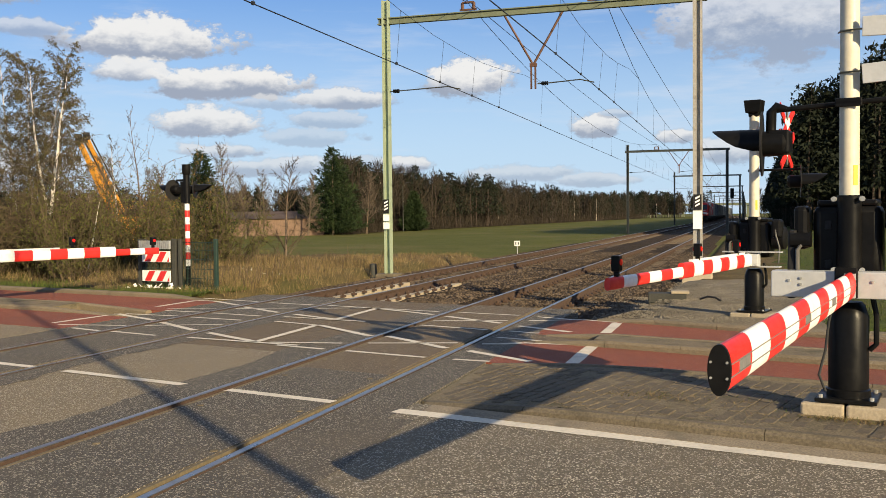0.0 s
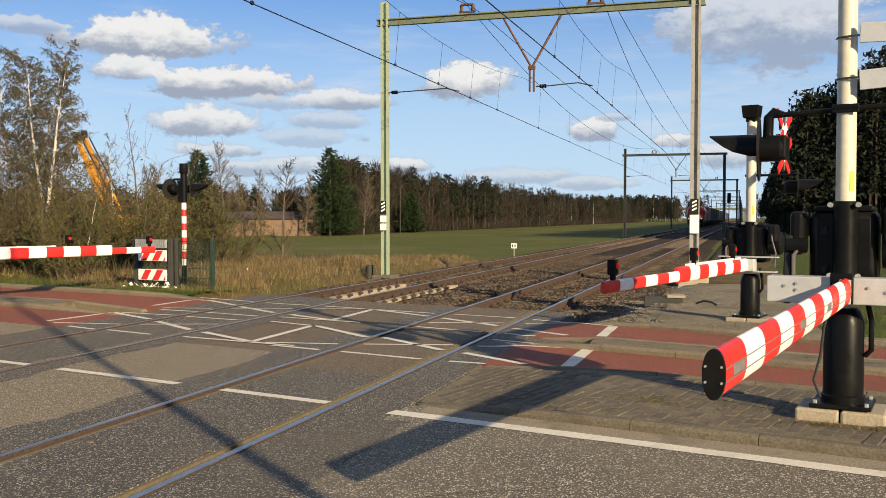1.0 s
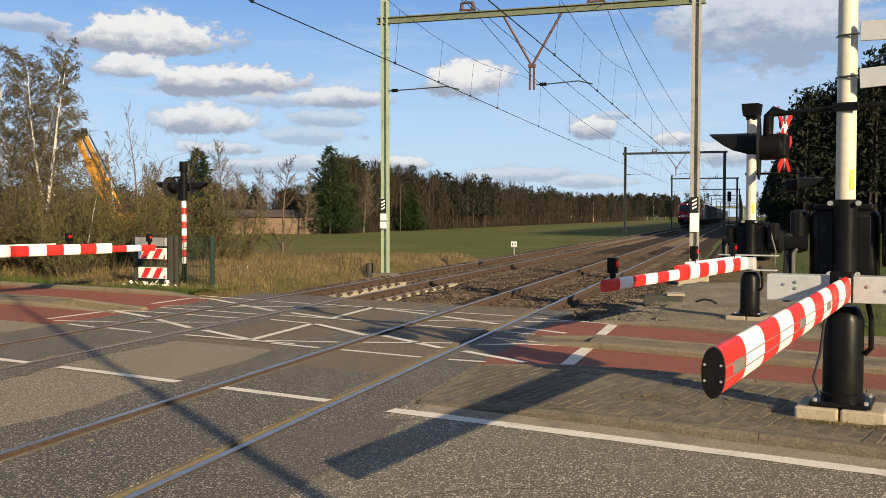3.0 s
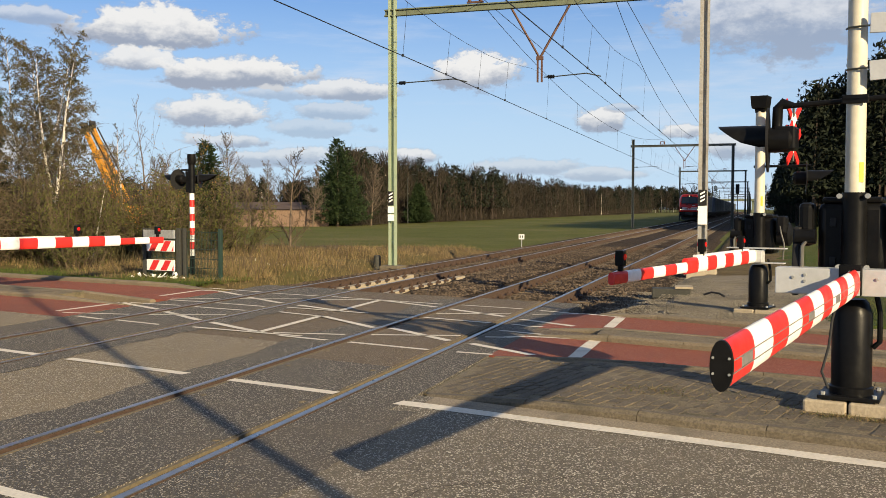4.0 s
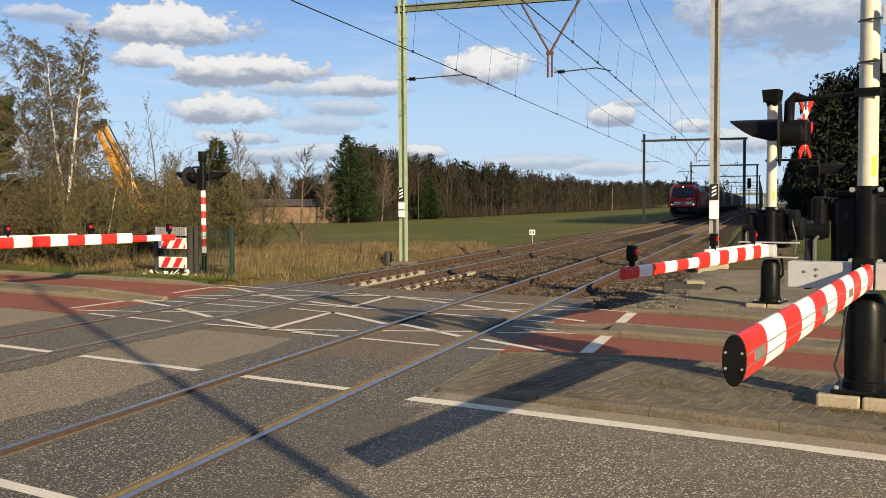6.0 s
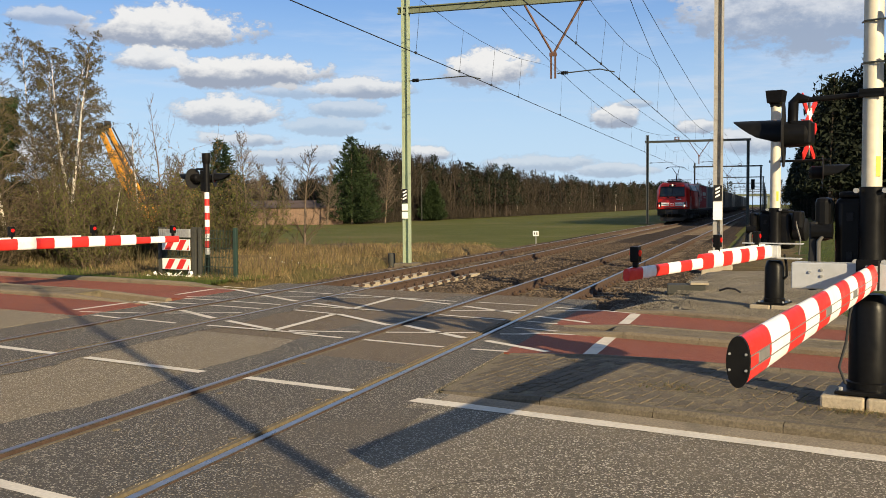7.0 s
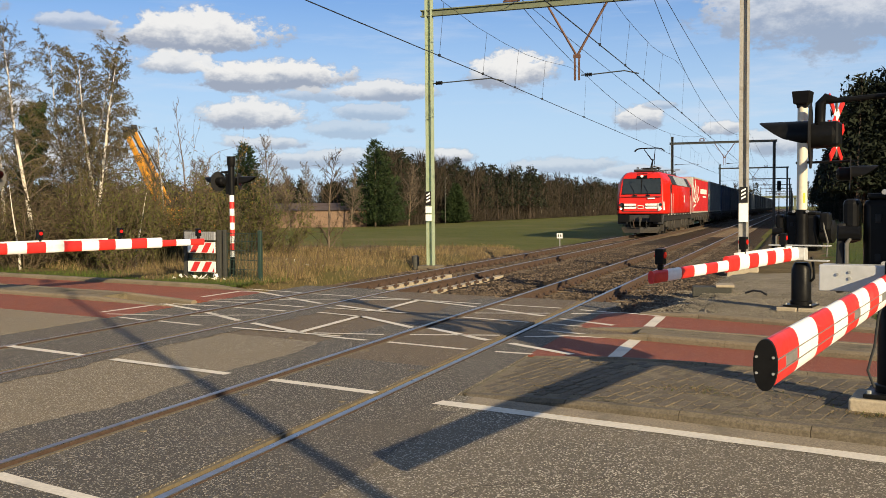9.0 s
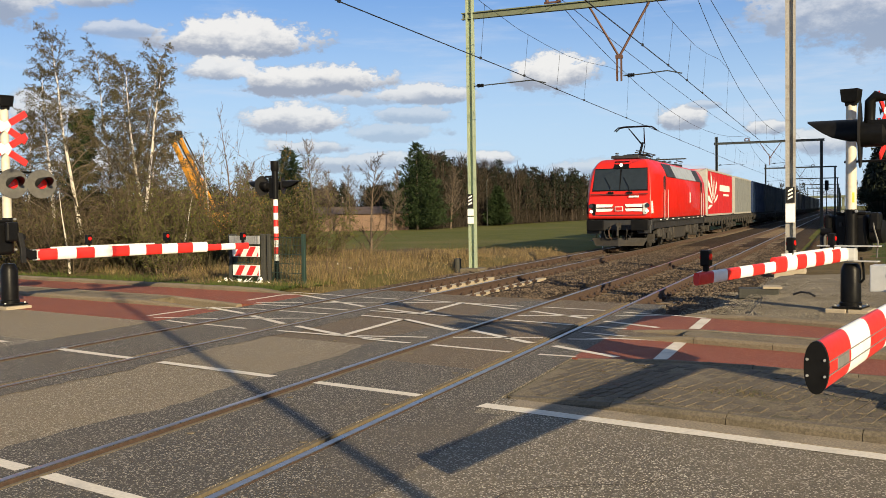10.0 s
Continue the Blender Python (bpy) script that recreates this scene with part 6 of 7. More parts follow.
def shrub(rng, height, leaf_mat, label, stems=26, leaves=9):
    s = thing("shrub", label, "shrub", group="shrubs of the thicket")
    st, leaf = Mesh(), Mesh()
    for i in range(stems):
        a, r = rng.uniform(0, 6.28), rng.uniform(0, 0.5)
        p = Vector((math.cos(a) * r, math.sin(a) * r, -0.1))
        path = limb_path(rng, p, Vector((math.cos(a) * 0.55, math.sin(a) * 0.55, 1.2)), height * rng.uniform(0.6, 1.1), 6, 0.02, 0.2)
        st.tube(path, [0.018 * (1 - 0.75 * j / 6) for j in range(7)], 3, cap=False)
        for j in range(11):
            g = rng.uniform(0.8, 5.99)
            q = path[int(g)].lerp(path[int(g) + 1], g - int(g))
            tw = limb_path(rng, q, rand_dir(rng) + Vector((0, 0, 0.6)), height * rng.uniform(0.15, 0.34), 3, 0.0, 0.35)
            st.tube(tw, [0.007, 0.006, 0.005, 0.003], 3, cap=False)
            for u in range(leaves):
                g2 = rng.uniform(0.3, 2.99)
                blade(leaf, tw[int(g2)].lerp(tw[int(g2) + 1], g2 - int(g2)) + rand_dir(rng) * 0.05, rand_dir(rng) * rng.uniform(0.05, 0.10), 0.026, rand_dir(rng))
    tagged(part("stem_mass", st, M_TWIG, s), kind="stuff")
    tagged(part("foliage", leaf, leaf_mat, s), kind="stuff")
    return s


def fir(rng, height, width, label):
    t = thing("fir_tree", label, "fir tree")
    part("trunk", Mesh().tube([(0, 0, -0.2), (0, 0, height * 0.95)], [0.16, 0.02], 8), M_BARK, t, smooth=True)
    nd = Mesh()
    z = height * 0.07
    while z < height:
        f = z / height
        ring = width / 2 * (1 - f) ** 0.72 * min(1.0, 0.72 + f * 3)
        k = max(4, int(13 * (1 - f) + 4))
        for i in range(k):
            a = 6.283 * (i + rng.random()) / k
            ln = ring * rng.uniform(0.62, 1.18) + 0.12
            o = Vector((math.cos(a), math.sin(a), 0.0))
            for j in range(int(16 + 44 * ln / (width / 2))):
                g = rng.random() ** 0.6
                p = Vector((0, 0, z)) + o * ln * g + Vector((0, 0, 0.18 * ln * g * g - 0.10 * ln)) + rand_dir(rng) * 0.16
                blade(nd, p, (o * 0.7 + rand_dir(rng) * 0.8 + Vector((0, 0, 0.25))) * rng.uniform(0.2, 0.42), 0.07, rand_dir(rng))
        z += height * 0.027
    for j in range(30):
        blade(nd, Vector((0, 0, height * rng.uniform(0.93, 1.0))), Vector((rng.uniform(-0.1, 0.1), rng.uniform(-0.1, 0.1), 0.3)), 0.03, rand_dir(rng))
    part("foliage", nd, M_FIR, t, "dark green needle boughs")
    return t


def place(ob, x, y, z=-0.25, turn=0.0, size=1.0):
    ob.matrix_basis = Matrix.Translation((x, y, z)) @ Matrix.Rotation(turn, 4, "Z") @ Matrix.Scale(size, 4)
    return ob


rng = random.Random(11)
BIRCH = "slender white-stemmed birch with hanging twigs and first catkins"
for x, y, h in ((-21.9, 23.0, 7.9), (-22.4, 25.0, 7.9), (-20.4, 24.0, 7.0), (-24.6, 27.5, 8.2), (-26.2, 24.8, 5.6), (-25.2, 30.0, 6.6), (-20.8, 25.0, 7.0), (-23.4, 23.4, 6.9), (-22.8, 26.6, 7.4)):
    place(tree("birch", BIRCH, "birch tree", rng, h, M_BIRCH, M_TWIG_GREY, M_LEAF_BIRCH, 50, 15, 9, 0.27, -0.10, 0.26, 0.10, 0.085, 0.042, 0.006, 0.75), x, y, -0.1)
place(tree("birch", "thin young birch with bare twigs in the thicket", "birch tree", rng, 4.6, M_BIRCH, M_TWIG_GREY, M_LEAF_BIRCH, 16, 8, 2, 0.22, -0.04, 0.4, 0.05, 0.05, 0.04, 0.006, 0.9), -18.8, 25.4, -0.1)
place(tree("pine", "dark bushy young pine in the thicket", "pine tree", rng, 6.0, M_BARK, M_TWIG, M_FIR, 30, 8, 26, 0.22, 0.02, 0.4, 0.05, 0.1, 0.12, 0.008, 0.4), -26.0, 27.2)
place(tree("birch", "pale broken birch stem leaning in the thicket", "birch tree", rng, 3.0, M_BIRCH, M_TWIG_GREY, M_LEAF_BIRCH, 4, 2, 0, 0.3, 0.0, 0.4, 0.3, 0.05), -20.4, 20.9)
place(tree("birch", "pale thin birch stem leaning in the thicket", "birch tree", rng, 2.8, M_BIRCH, M_TWIG_GREY, M_LEAF_BIRCH, 4, 2, 0, 0.25, 0.0, 0.4, 0.4, 0.045), -17.3, 21.7)

kinds = [shrub(rng, 2.3, M_LEAF_BROWN, "dense brown-green shrub of the thicket", 30, 6), shrub(rng, 2.7, M_LEAF_BUSH, "olive-green shrub with fresh leaves"), shrub(rng, 2.1, M_LEAF_BROWN, "low brown tangled shrub of the thicket", 30, 5), shrub(rng, 2.6, M_LEAF_BROWN, "bare-looking brown shrub of the thicket", 38, 2)]
spots = []
for i in range(70):
    f = i / 69
    x, y = -36 + 19.0 * f, 23.0 + 3.0 * math.sin(f * 5) + rng.uniform(-1.0, 3.8) + 1.0 * f
    spots.append((x + rng.uniform(-0.6, 0.6), y))
spots += [(-16.6, 26.2), (-17.3, 27.4), (-18.6, 27.8), (-17.9, 25.3), (-16.2, 28.0)]
for i, (x, y) in enumerate(spots):
    k = 1 if i >= 62 else (0, 3, 2, 0, 1, 3, 0)[i % 7]
    ob = copy_thing(kinds[k], Matrix())
    place(ob, x, y, -0.05, rng.uniform(0, 6.28), rng.uniform(0.8, 1.15))
for k, (x, y) in zip(kinds, ((-37.5, 26), (-33.2, 27.2), (-29.2, 28.0), (-22.5, 27.0))):
    place(k, x, y, -0.05)
place(shrub(rng, 4.9, M_LEAF_GOLD, "tall shrub with golden leaves behind the thicket", 22, 6), -24.6, 36.0, -0.2)

place(fir(rng, 9.5, 8.2, "broad dark green fir standing at the meadow's edge"), -43.45, 95.9)
place(fir(rng, 8.0, 6.4, "dark green fir behind the thicket"), -47.6, 76.0)
place(fir(rng, 5.2, 3.6, "small dark fir before the far wood"), -42.6, 120.0)
BARE = "leafless grey-brown tree with fine upright twigs"
for x, y, h in ((-43.4, 73.5, 8.6), (-47.4, 87.6, 7.0), (-45.3, 80.0, 6.2), (-44.6, 92.0, 6.6), (-51.0, 74.0, 6.6), (-56.0, 72.0, 7.2), (-41.6, 101.0, 7.2), (-33.0, 44.0, 5.6), (-30.0, 43.0, 4.8)):
    place(tree("bare_tree", BARE, "tree", rng, h, M_BARK, M_TWIG_GREY, None, 34, 26, 0, 0.34, 0.03, 0.24, 0.05, 0.10, 0.05, 0.009, 1.0), x, y, -0.3)
place(tree("bare_tree", "small leafless thorn tree with low spreading boughs in the dry grass", "tree", rng, 4.3, M_BARK, M_TWIG, None, 30, 10, 0, 0.36, 0.02, 0.3, 0.04, 0.06, 0.05, 0.008, 0.7, True), -17.4, 33.8, -0.2)
place(tree("bare_tree", "tall thin leafless tree behind the thicket", "tree", rng, 7.6, M_BARK, M_TWIG_GREY, None, 12, 6, 0, 0.2, 0.08, 0.45, 0.04, 0.06, 0.05, 0.007, 1.2), -27.3, 38.6, -0.2)


def wood(name, label, seed, spots, h0, h1, evergreen, pale, clump=0.42):
    """A far wood: stems and crowns of many small blades, one mesh for each stuff."""
    r = random.Random(seed)
    stems, birch, twig, green = Mesh(), Mesh(), Mesh(), Mesh()
    for x, y in spots(r):
        h = r.uniform(h0, h1) + max(0.0, min(6.0, (x - 6) * 0.7)) * (1 if name == "right_wood" else 0)
        conifer = r.random() < evergreen
        white = r.random() < pale
        (birch if white else stems).tube([(x, y, -0.3), (x + r.uniform(-0.3, 0.3), y, h * 0.55), (x + r.uniform(-0.4, 0.4), y, h)], [0.11, 0.08, 0.02], 4, cap=False)
        wid = h * r.uniform(0.2, 0.33)
        if conifer:
            for _ in range(620 if name == "right_wood" else 260):
                f = r.uniform(0.25, 1.0)
                rad = wid * (1.06 - f) ** 0.6 * math.sqrt(r.random()) * 1.1
                a = r.uniform(0, 6.28)
                p = Vector((x + rad * math.cos(a), y + rad * math.sin(a), h * f))
                blade(green, p, rand_dir(r) * clump * r.uniform(0.7, 1.5), clump * 0.4, rand_dir(r))
        else:
            for _ in range(330):
                f = r.uniform(0.10, 1.0)
                rad = wid * math.sin(min(1, f * 1.15) * 2.7 + 0.25) * math.sqrt(r.random()) * 1.2
                a = r.uniform(0, 6.28)
                o = Vector((math.cos(a), math.sin(a), 0))
                p = Vector((x, y, h * f * 0.96)) + o * rad
                blade(twig, p, (o * 0.35 + Vector((0, 0, 0.9)) + rand_dir(r) * 0.5) * clump * r.uniform(1.2, 2.6), clump * 0.13, rand_dir(r))
    for nm, m, mt, lb in (("stems", stems, M_BARK_SHADED, "brown stems darkened for shade"), ("birch_stems", birch, M_BIRCH, "pale birch stems"), ("twigs", twig, M_TWIG_SHADED, "brown bare twigs darkened for shade"), ("needles", green, M_PINE_SHADED, "green needles darkened for shade")):
        if m.v:
            tagged(part(name + "_" + nm, m, mt), label + ", " + lb, "wood", "", "stuff")


def far_spots(r):
    for i in range(900):
        y = 104 + 340 * r.random() ** 1.25
        yield -45.0 - (2.5 + 24 * min(1.0, max(0.0, (y - 104) / 110))) * r.random() ** 1.4 + 1.2 * math.sin(y * 0.09), y


def south_spots(r):
    for i in range(420):
        yield r.uniform(-165, -48), r.uniform(114, 150)


def right_spots(r):
    for i in range(900):
        y = 79 + 260 * r.random() ** 1.35
        yield 5.2 + 0.01 * (y - 90) + 26 * r.random() ** 1.7 + 0.8 * math.sin(y * 0.3), y


# unseen trees out to the right, added to shade the right wood and far track
def shade_spots(r):
    k = 0
    while k < 330:
        x, y = r.uniform(18, 60), r.uniform(24, 135)
        if x > 0.16 * y + 3 and y > 82 - 0.9 * (x - 17):
            k += 1
            yield x, y


def end_spots(r):
    for i in range(150):
        yield r.uniform(-60, -14) - 30 * r.random(), r.uniform(470, 560)
    for i in range(110):
        yield r.uniform(2, 90), r.uniform(330, 480)


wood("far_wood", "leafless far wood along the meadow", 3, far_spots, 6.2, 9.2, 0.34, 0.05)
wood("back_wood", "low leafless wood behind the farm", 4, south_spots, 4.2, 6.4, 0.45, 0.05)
wood("right_wood", "pine wood beside the railway, coloured dark as in shade", 5, right_spots, 9.4, 12.4, 1.0, 0.0, 0.36)
# added out of view as a shade caster, its height set by shadow length
wood("side_wood", "unseen pines right of the view, added to cast shade", 7, shade_spots, 14.5, 17.5, 1.0, 0.0, 0.9)
wood("end_wood", "wood closing the far end of the line", 6, end_spots, 9, 14, 0.5, 0.05, 0.8)


def brush(name, label, seed, spots, size, material, count):
    r = random.Random(seed)
    m = Mesh()
    for _ in range(count):
        x, y, z, lean = spots(r)
        h = size * r.uniform(0.4, 1.2) * (1 + 0.7 * noise.noise((x * 0.8, y * 0.8, 2)))
        a = r.uniform(0, 6.28)
        d = Vector((r.gauss(0, lean), r.gauss(0, lean), 1)) * h
        blade(m, Vector((x, y, z)), d, h * 0.016 + 0.003, Vector((math.cos(a), math.sin(a), 0)))
    return tagged(part(name, m, material), label, "grass", "", "stuff")


def straw_spot(r):
    while True:
        x, y = -11.3 - 22 * r.random() ** 1.3, 19.2 + 15 * r.random() ** 1.4
        if x > -13.9 and y < 19.8:
            continue
        if RN.x * x + RN.y * y > 16.0 and noise.noise((x * 0.5, y * 0.5, 7)) > -0.28 and x < -11.3 - 0.06 * (y - 19):
            return x, y, verge_level(x, y) - 0.03, 0.28


def turf_spot(r):
    x = -36 + 25 * r.random()
    n = 14.45 + 2.2 * r.random() ** 1.2
    p = road_at_x(x, n)
    return p.x, p.y, 0.03, 0.35


def lush_spot(r):
    x, y = r.uniform(-11.4, -14.5), 18.2 + 6 * r.random()
    return x, y, verge_level(x, y) - 0.02, 0.35


def right_spot(r):
    while True:
        x, y = r.uniform(0.9, 9), 15.5 + 34 * r.random() ** 1.5
        if x > 1.2 + noise.noise((y, 0, 0)):
            return x, y, 0.0 + 0.35 * smooth01(2.6, 7, x), 0.3


brush("dry_grass", "tall dry straw-coloured grass on the verge", 21, straw_spot, 0.24, M_STRAW, 34000)
brush("tall_stalks", "tall dead stalks in the dry grass", 30, straw_spot, 0.45, M_TWIG, 3600)
brush("green_weeds", "green and brown weeds between the dry grass", 33, straw_spot, 0.2, M_LEAF_BUSH, 9000)
def weed_spot(r):
    x, y = -11.15 - 5.5 * r.random() ** 1.3, 18.6 + 21 * r.random() ** 1.3
    return x + 0.2, y, verge_level(x, y) - 0.02, 0.4


brush("verge_weeds", "short brown weeds on the verge", 29, weed_spot, 0.16, M_STRAW, 14000)
brush("kerb_grass", "short green grass along the kerb", 22, turf_spot, 0.13, M_GRASS, 12000)
brush("lush_grass", "green grass tufts beside the ballast", 23, lush_spot, 0.14, M_GRASS, 2500)
brush("bank_grass", "rough green grass on the bank", 24, right_spot, 0.16, M_GRASS, 9000)


def paving_spot(r):
    cx, cy, sx, sy = ((-0.76, 8.62, 0.22, 0.10), (0.62, 7.98, 0.16, 0.04), (0.95, 7.90, 0.14, 0.04), (0.08, 8.42, 0.35, 0.25))[r.randrange(4)]
    return r.gauss(cx, sx), r.gauss(cy, sy), 0.055, 0.9


brush("paving_moss", "dry moss and weeds in the joints of the paving", 35, paving_spot, 0.035, M_STRAW, 900)
brush("paving_weeds", "small green weeds at the plinth and in the paving", 36, paving_spot, 0.03, M_GRASS, 350)


def undergrowth_spot(r):
    x, y = -37 + 20.5 * r.random(), 22.5 + 6 * r.random()
    return x, y, -0.1, 0.4


brush("undergrowth", "tangled brown undergrowth of the thicket", 25, undergrowth_spot, 1.15, M_LEAF_BROWN, 26000)


def hedge_spot(r):
    y = 100 + 330 * r.random() ** 1.3
    return -44.2 - 4 * r.random(), y, -0.3, 0.5


def right_edge_spot(r):
    y = 62 + 200 * r.random() ** 1.5
    return 5.0 + 14 * r.random(), max(y, 84), -0.1, 0.5


# undergrowth shares the needle colour that has the shade in it
brush("right_wood_edge", "undergrowth below the pine wood, coloured dark as in shade", 28, right_edge_spot, 2.6, M_PINE_SHADED, 16000)
brush("wood_edge", "brown brush along the edge of the far wood", 26, hedge_spot, 1.9, M_TWIG_SHADED, 16000)


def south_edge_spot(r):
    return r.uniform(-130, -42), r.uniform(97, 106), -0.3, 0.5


brush("meadow_hedge", "brown hedge behind the meadow", 27, south_edge_spot, 1.5, M_TWIG_SHADED, 9000)

# ---------------------------------------------------------------- far things
M_CRANE = surface("crane_yellow", (0.50, 0.22, 0.012), 0.5, grain=8, vary=0.08, stain=2, stain_color=(0.3, 0.15, 0.03), stain_amount=0.4)
M_BRICK = surface("brown_brick", (0.16, 0.105, 0.075), 0.9, grain=8, vary=0.25, stain=0.8, stain_amount=0.4)
M_PALE_WALL = surface("pale_wall", (0.42, 0.30, 0.20), 0.9, grain=6, vary=0.1, stain=1, stain_amount=0.3)
M_ROOF = surface("dark_roof", (0.07, 0.05, 0.045), 0.85, grain=6, vary=0.2)
CR, CU = Vector((0.797, 0.605, 0)), Vector((0, 0, 1))


def crane(base, foot, tip, label):
    c = thing("mobile_crane", label, "crane", Matrix.Translation(base), "cranes behind the thicket")
    f, t = CR * foot[0] + CU * foot[1], CR * tip[0] + CU * tip[1]
    part("chassis", Mesh().box((0, 0, 0.9), (2.2, 5.0, 0.9)).box((0, 0.6, 1.7), (2.0, 1.8, 0.9)), M_CRANE, c, "", 0.05)
    for sx in (-1, 1):
        for sy in (-1.6, 0, 1.6):
            part("wheel", disc(Mesh(), (sx * 1.0, sy, 0.5), (1, 0, 0), 0.5, 0.35, 18), M_RUBBER, c)
    for i, w in enumerate((0.27, 0.22, 0.17)):
        a, b = f.lerp(t, (0, 0.36, 0.68)[i]), f.lerp(t, (0.42, 0.72, 1.0)[i])
        part("boom_section", Mesh().tube([a, b], w, 4), M_CRANE, c, "yellow telescopic boom section")
    part("boom_head", Mesh().box(t, (0.3, 0.34, 0.55)).tube([t + CU * 0.22 - CR * 0.2, t + CU * 0.22 + CR * 0.2], 0.2, 12), M_BLACK_MATT, c, "black sheave head")
    part("hoist_rope", Mesh().tube([t - CR * 0.3, t - CR * 0.55 - CU * 1.2], 0.03, 5).tube([t - CR * 0.45, t - CR * 1.4 - CU * 3.2], 0.025, 5), M_WIRE, c)
    part("hook", Mesh().box(t - CR * 0.55 - CU * 1.3, (0.3, 0.2, 0.35)), M_BLACK_MATT, c)
    part("stay", Mesh().tube([f + CR * 0.55, t + CR * 0.3], 0.05, 6), M_BLACK_MATT, c)
    return c


crane(Vector((-37.4, 49.6, -0.3)), (0.3, 2.0), (-1.75, 6.8), "yellow telescopic crane with black head raised above the thicket")
crane(Vector((-38.6, 53.6, -0.3)), (-0.8, 2.4), (-2.85, 7.25), "second yellow telescopic crane behind the thicket")


def low_house(x, y, turn, w, d, h, wall, label, windows):
    hs = thing("farm_building", label, "building", pose(x, y, -0.3, 0, 0, turn))
    part("wall", Mesh().box((0, 0, h / 2), (w, d, h)), wall, hs)
    part("roof", Mesh().loft([[(sx * (w / 2 + 0.3), -d / 2 - 0.3, h), (sx * (w / 2 + 0.3), 0, h + d * 0.16), (sx * (w / 2 + 0.3), d / 2 + 0.3, h)] for sx in (-1, 1)]), M_ROOF, hs, "dark low-pitched roof")
    for i in range(windows):
        wx = -w / 2 + w * (i + 0.5) / windows
        wi = part("window", Mesh().box((wx, -d / 2 - 0.01, h * 0.55), (w / windows * 0.5, 0.08, h * 0.62)), M_GLASS, hs, "dark window")
        part("mullion", Mesh().box((wx, -d / 2 - 0.06, h * 0.55), (0.09, 0.05, h * 0.62)), M_PALE_WALL, wi)
    return hs


low_house(-52.6, 84.5, 30, 3.4, 5, 2.1, M_PALE_WALL, "small tan farm building with dark windows", 2)
low_house(-49.5, 94.5, 27, 10, 5, 1.9, M_BRICK, "long low brown brick farm building", 0)
bridge = thing("road_bridge", "far grey road bridge over the railway", "bridge", pose(-8, 540, 0))
part("deck", Mesh().box((0, 0, 6.6), (90, 7, 1.2)), M_BEAM_SHADED, bridge)
for x in (-26, -13, 8, 20):
    part("pier", Mesh().box((x, 0, 3), (1.4, 5, 6.4)), M_BEAM_SHADED, bridge)
sig = thing("railway_signal", "black railway signal on a mast beside the far line", "railway signal", pose(-2.25, 150, -0.3))
part("mast", Mesh().tube([(0, 0, 0), (0, 0, 5.4)], 0.07, 8), M_DARK_STEEL, sig)
part("screen", Mesh().box((0, 0, 5.0), (0.55, 0.2, 1.5)), M_BLACK, sig, "", 0.08)
street = thing("street_lamp", "thin pale street lamp before the far wood", "street lamp", pose(-43.0, 117, -0.3))
part("pole", Mesh().tube([(0, 0, 0), (0, 0, 6.0), (0.5, 0, 6.4), (1.2, 0, 6.5)], [0.06, 0.04, 0.035, 0.035], 8), M_DARK_STEEL, street)


# ---------------------------------------------------------------- paved island
def paver_mesh():
    m = Mesh()
    a, b, e = 0.100, 0.0505, 0.005
    m.loft([[(-a, -b, -0.08), (a, -b, -0.08), (a, b, -0.08), (-a, b, -0.08)], [(-a, -b, -e), (a, -b, -e), (a, b, -e), (-a, b, -e)], [(-a + e, -b + e, 0), (a - e, -b + e, 0), (a - e, b - e, 0), (-a + e, b - e, 0)]])
    me = bpy.data.meshes.new("paver")
    me.from_pydata(m.v, [], m.f)
    me.materials.append(M_PAVER)
    return me, m


def island_level(x):
    return 0.0 + 0.068 * smooth01(-2.8, -1.4, x)


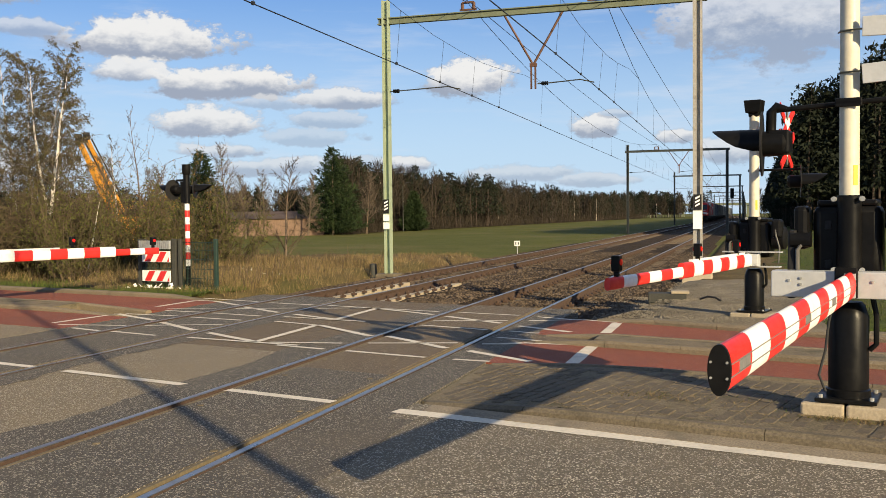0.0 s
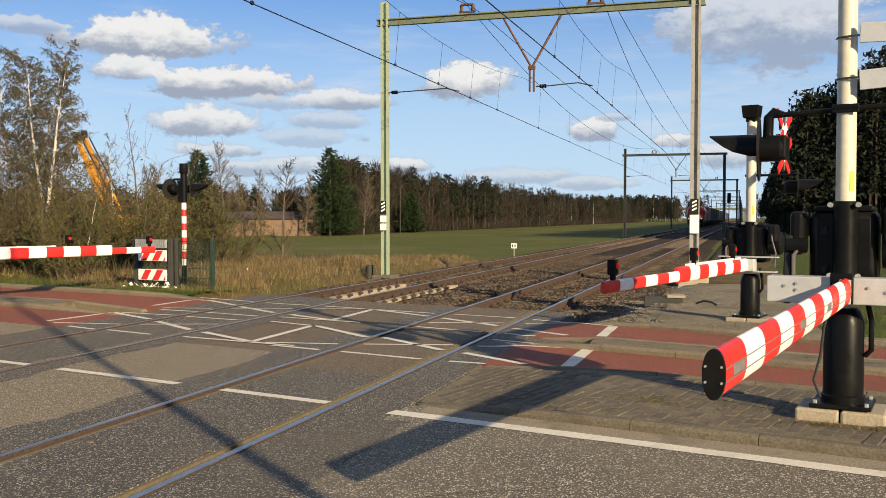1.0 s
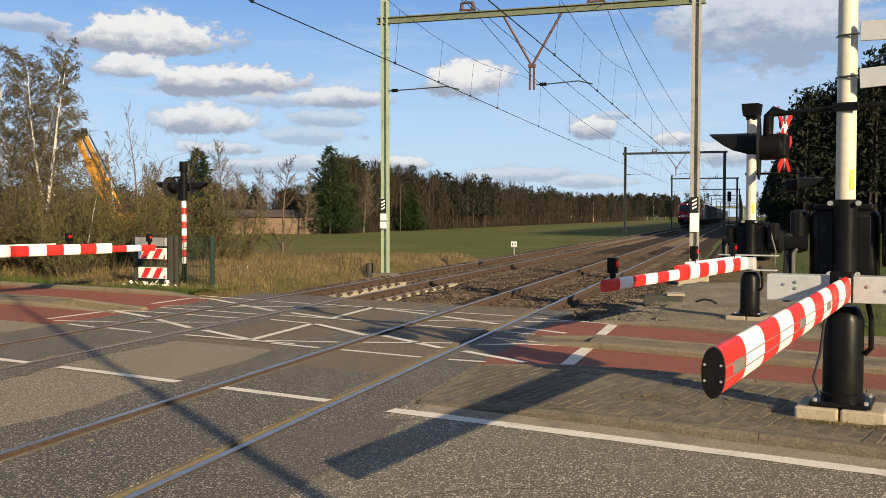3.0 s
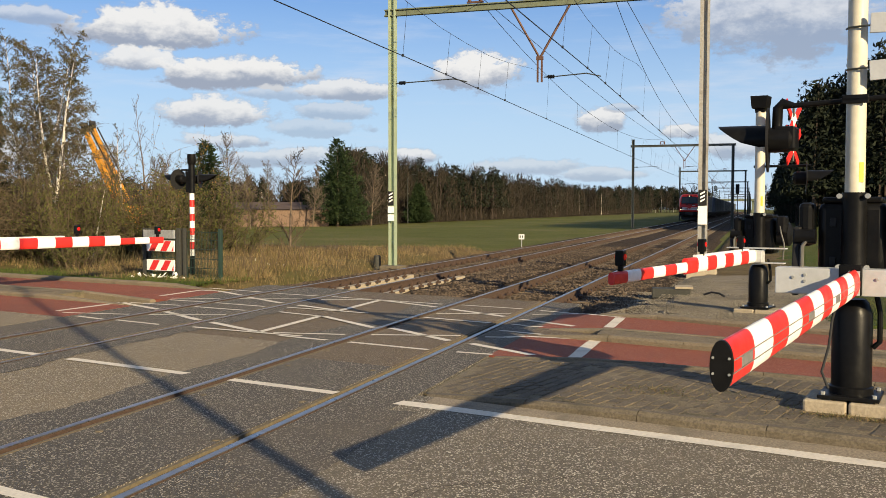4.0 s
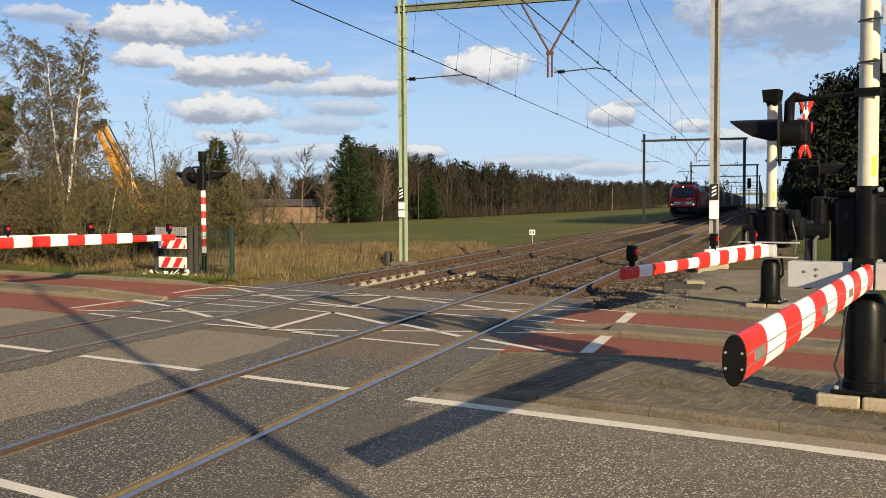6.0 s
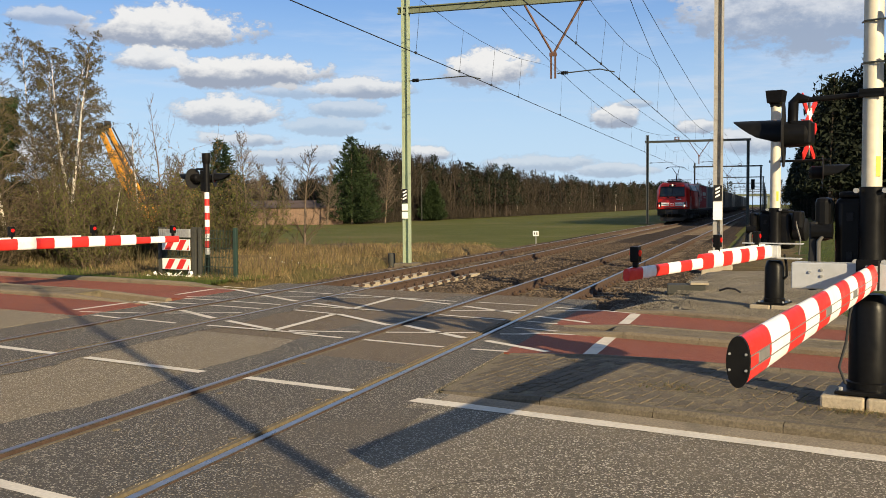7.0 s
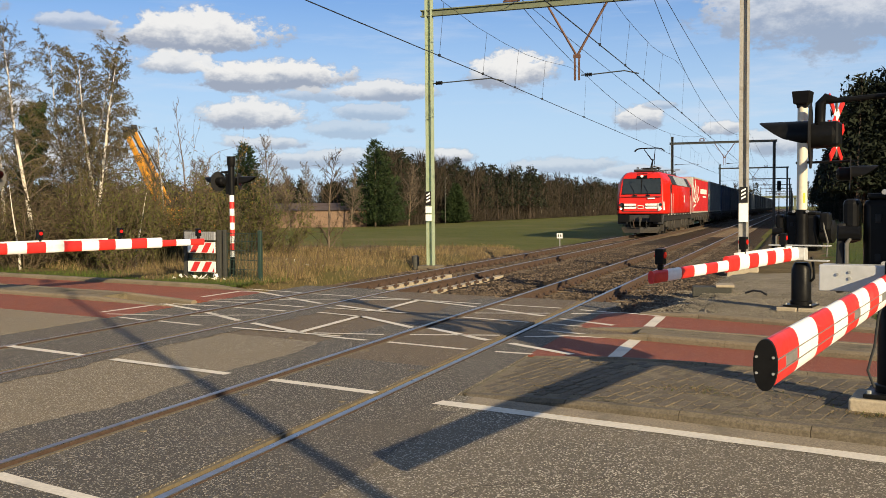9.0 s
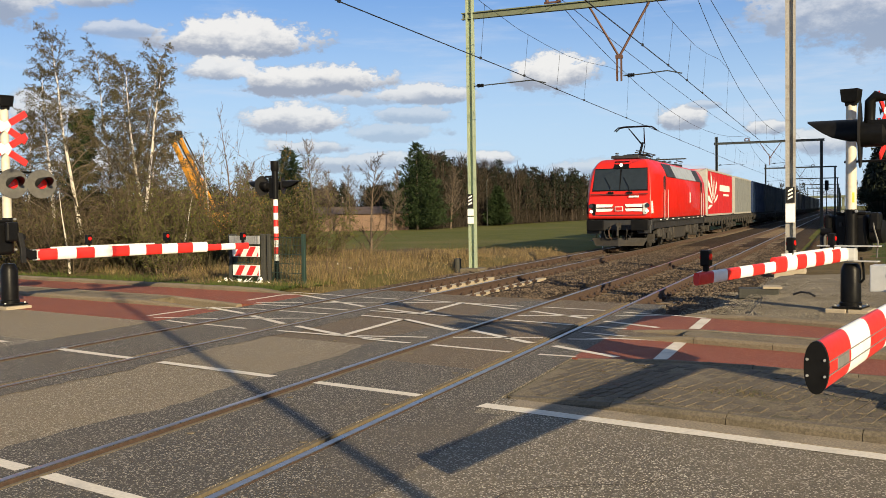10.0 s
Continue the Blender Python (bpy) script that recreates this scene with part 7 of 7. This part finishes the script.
pavement = thing("pavement", "weathered grey-brown clinker pavers with sandy joints", "pavement", kind="structure")
bed = Mesh()
for i in range(250):
    xa, xb = -2.85 + i * 0.1, -2.85 + (i + 1) * 0.1
    n = len(bed.v)
    for x in (xa, xb):
        for nn in (7.34, 9.49):
            p = road_at_x(x, nn)
            bed.v.append((p.x, p.y, island_level(x) - 0.006))
    bed.f.append((n, n + 2, n + 3, n + 1))
part("joint_bed", bed, M_JOINT, pavement, "sandy joints")
PAVER, PM = paver_mesh()
rest, single = Mesh(), 0
prng = random.Random(31)
SKEW = radians(74)
ca, sa = math.cos(SKEW), math.sin(SKEW)
for j in range(-130, 130):
    for i in range(-70, 70):
        u, v = i * 0.211 + (j % 2) * 0.105, j * 0.115
        x, y = 1.5 + u * ca - v * sa, 8.3 + u * sa + v * ca
        n = RN.x * x + RN.y * y
        if not (7.44 < n < 9.40 and -2.75 < x < 6.5) or (abs(x - 0.78) < 0.3 and abs(y - 8.32) < 0.36):
            continue
        sink = 0.009 * noise.noise((x * 1.1, y * 1.1, 0)) + prng.uniform(-0.006, 0.004)
        rot = Euler((prng.uniform(-0.03, 0.03), prng.uniform(-0.03, 0.03), SKEW + prng.uniform(-0.05, 0.05)))
        tilt = -math.atan((island_level(x + 0.05) - island_level(x - 0.05)) / 0.1)
        mx = Matrix.Translation((x, y, island_level(x) + sink)) @ Matrix.Rotation(tilt, 4, "Y") @ rot.to_matrix().to_4x4()
        if -1.9 < x < 0.25 and n < 8.85 and single < 300:
            ob = new("paver", PAVER)
            ob.parent, ob.matrix_basis = pavement, mx
            single += 1
        else:
            k = len(rest.v)
            rest.v += [tuple(mx @ Vector(q)) for q in PM.v]
            rest.f += [tuple(k + q for q in f) for f in PM.f]
tagged(part("more_pavers", rest, M_PAVER, pavement), kind="stuff")
litter = thing("litter", "scraps of white paper and plastic in the dry grass", "litter", kind="stuff")
lr = random.Random(8)
for x, y, k in ((-13.5, 19.3, 26), (-14.6, 25.6, 7), (-12.6, 24.2, 5), (-15.2, 26.0, 4)):
    m = Mesh()
    for _ in range(k):
        c = Vector((x + lr.gauss(0, 0.35), y + lr.gauss(0, 0.06), 0.05 + lr.uniform(0, 0.05)))
        a, b = rand_dir(lr) * 0.1, rand_dir(lr) * 0.08
        m.poly([c, c + a, c + a + b, c + b])
    part("scrap", m, M_WHITE, litter)
motions()
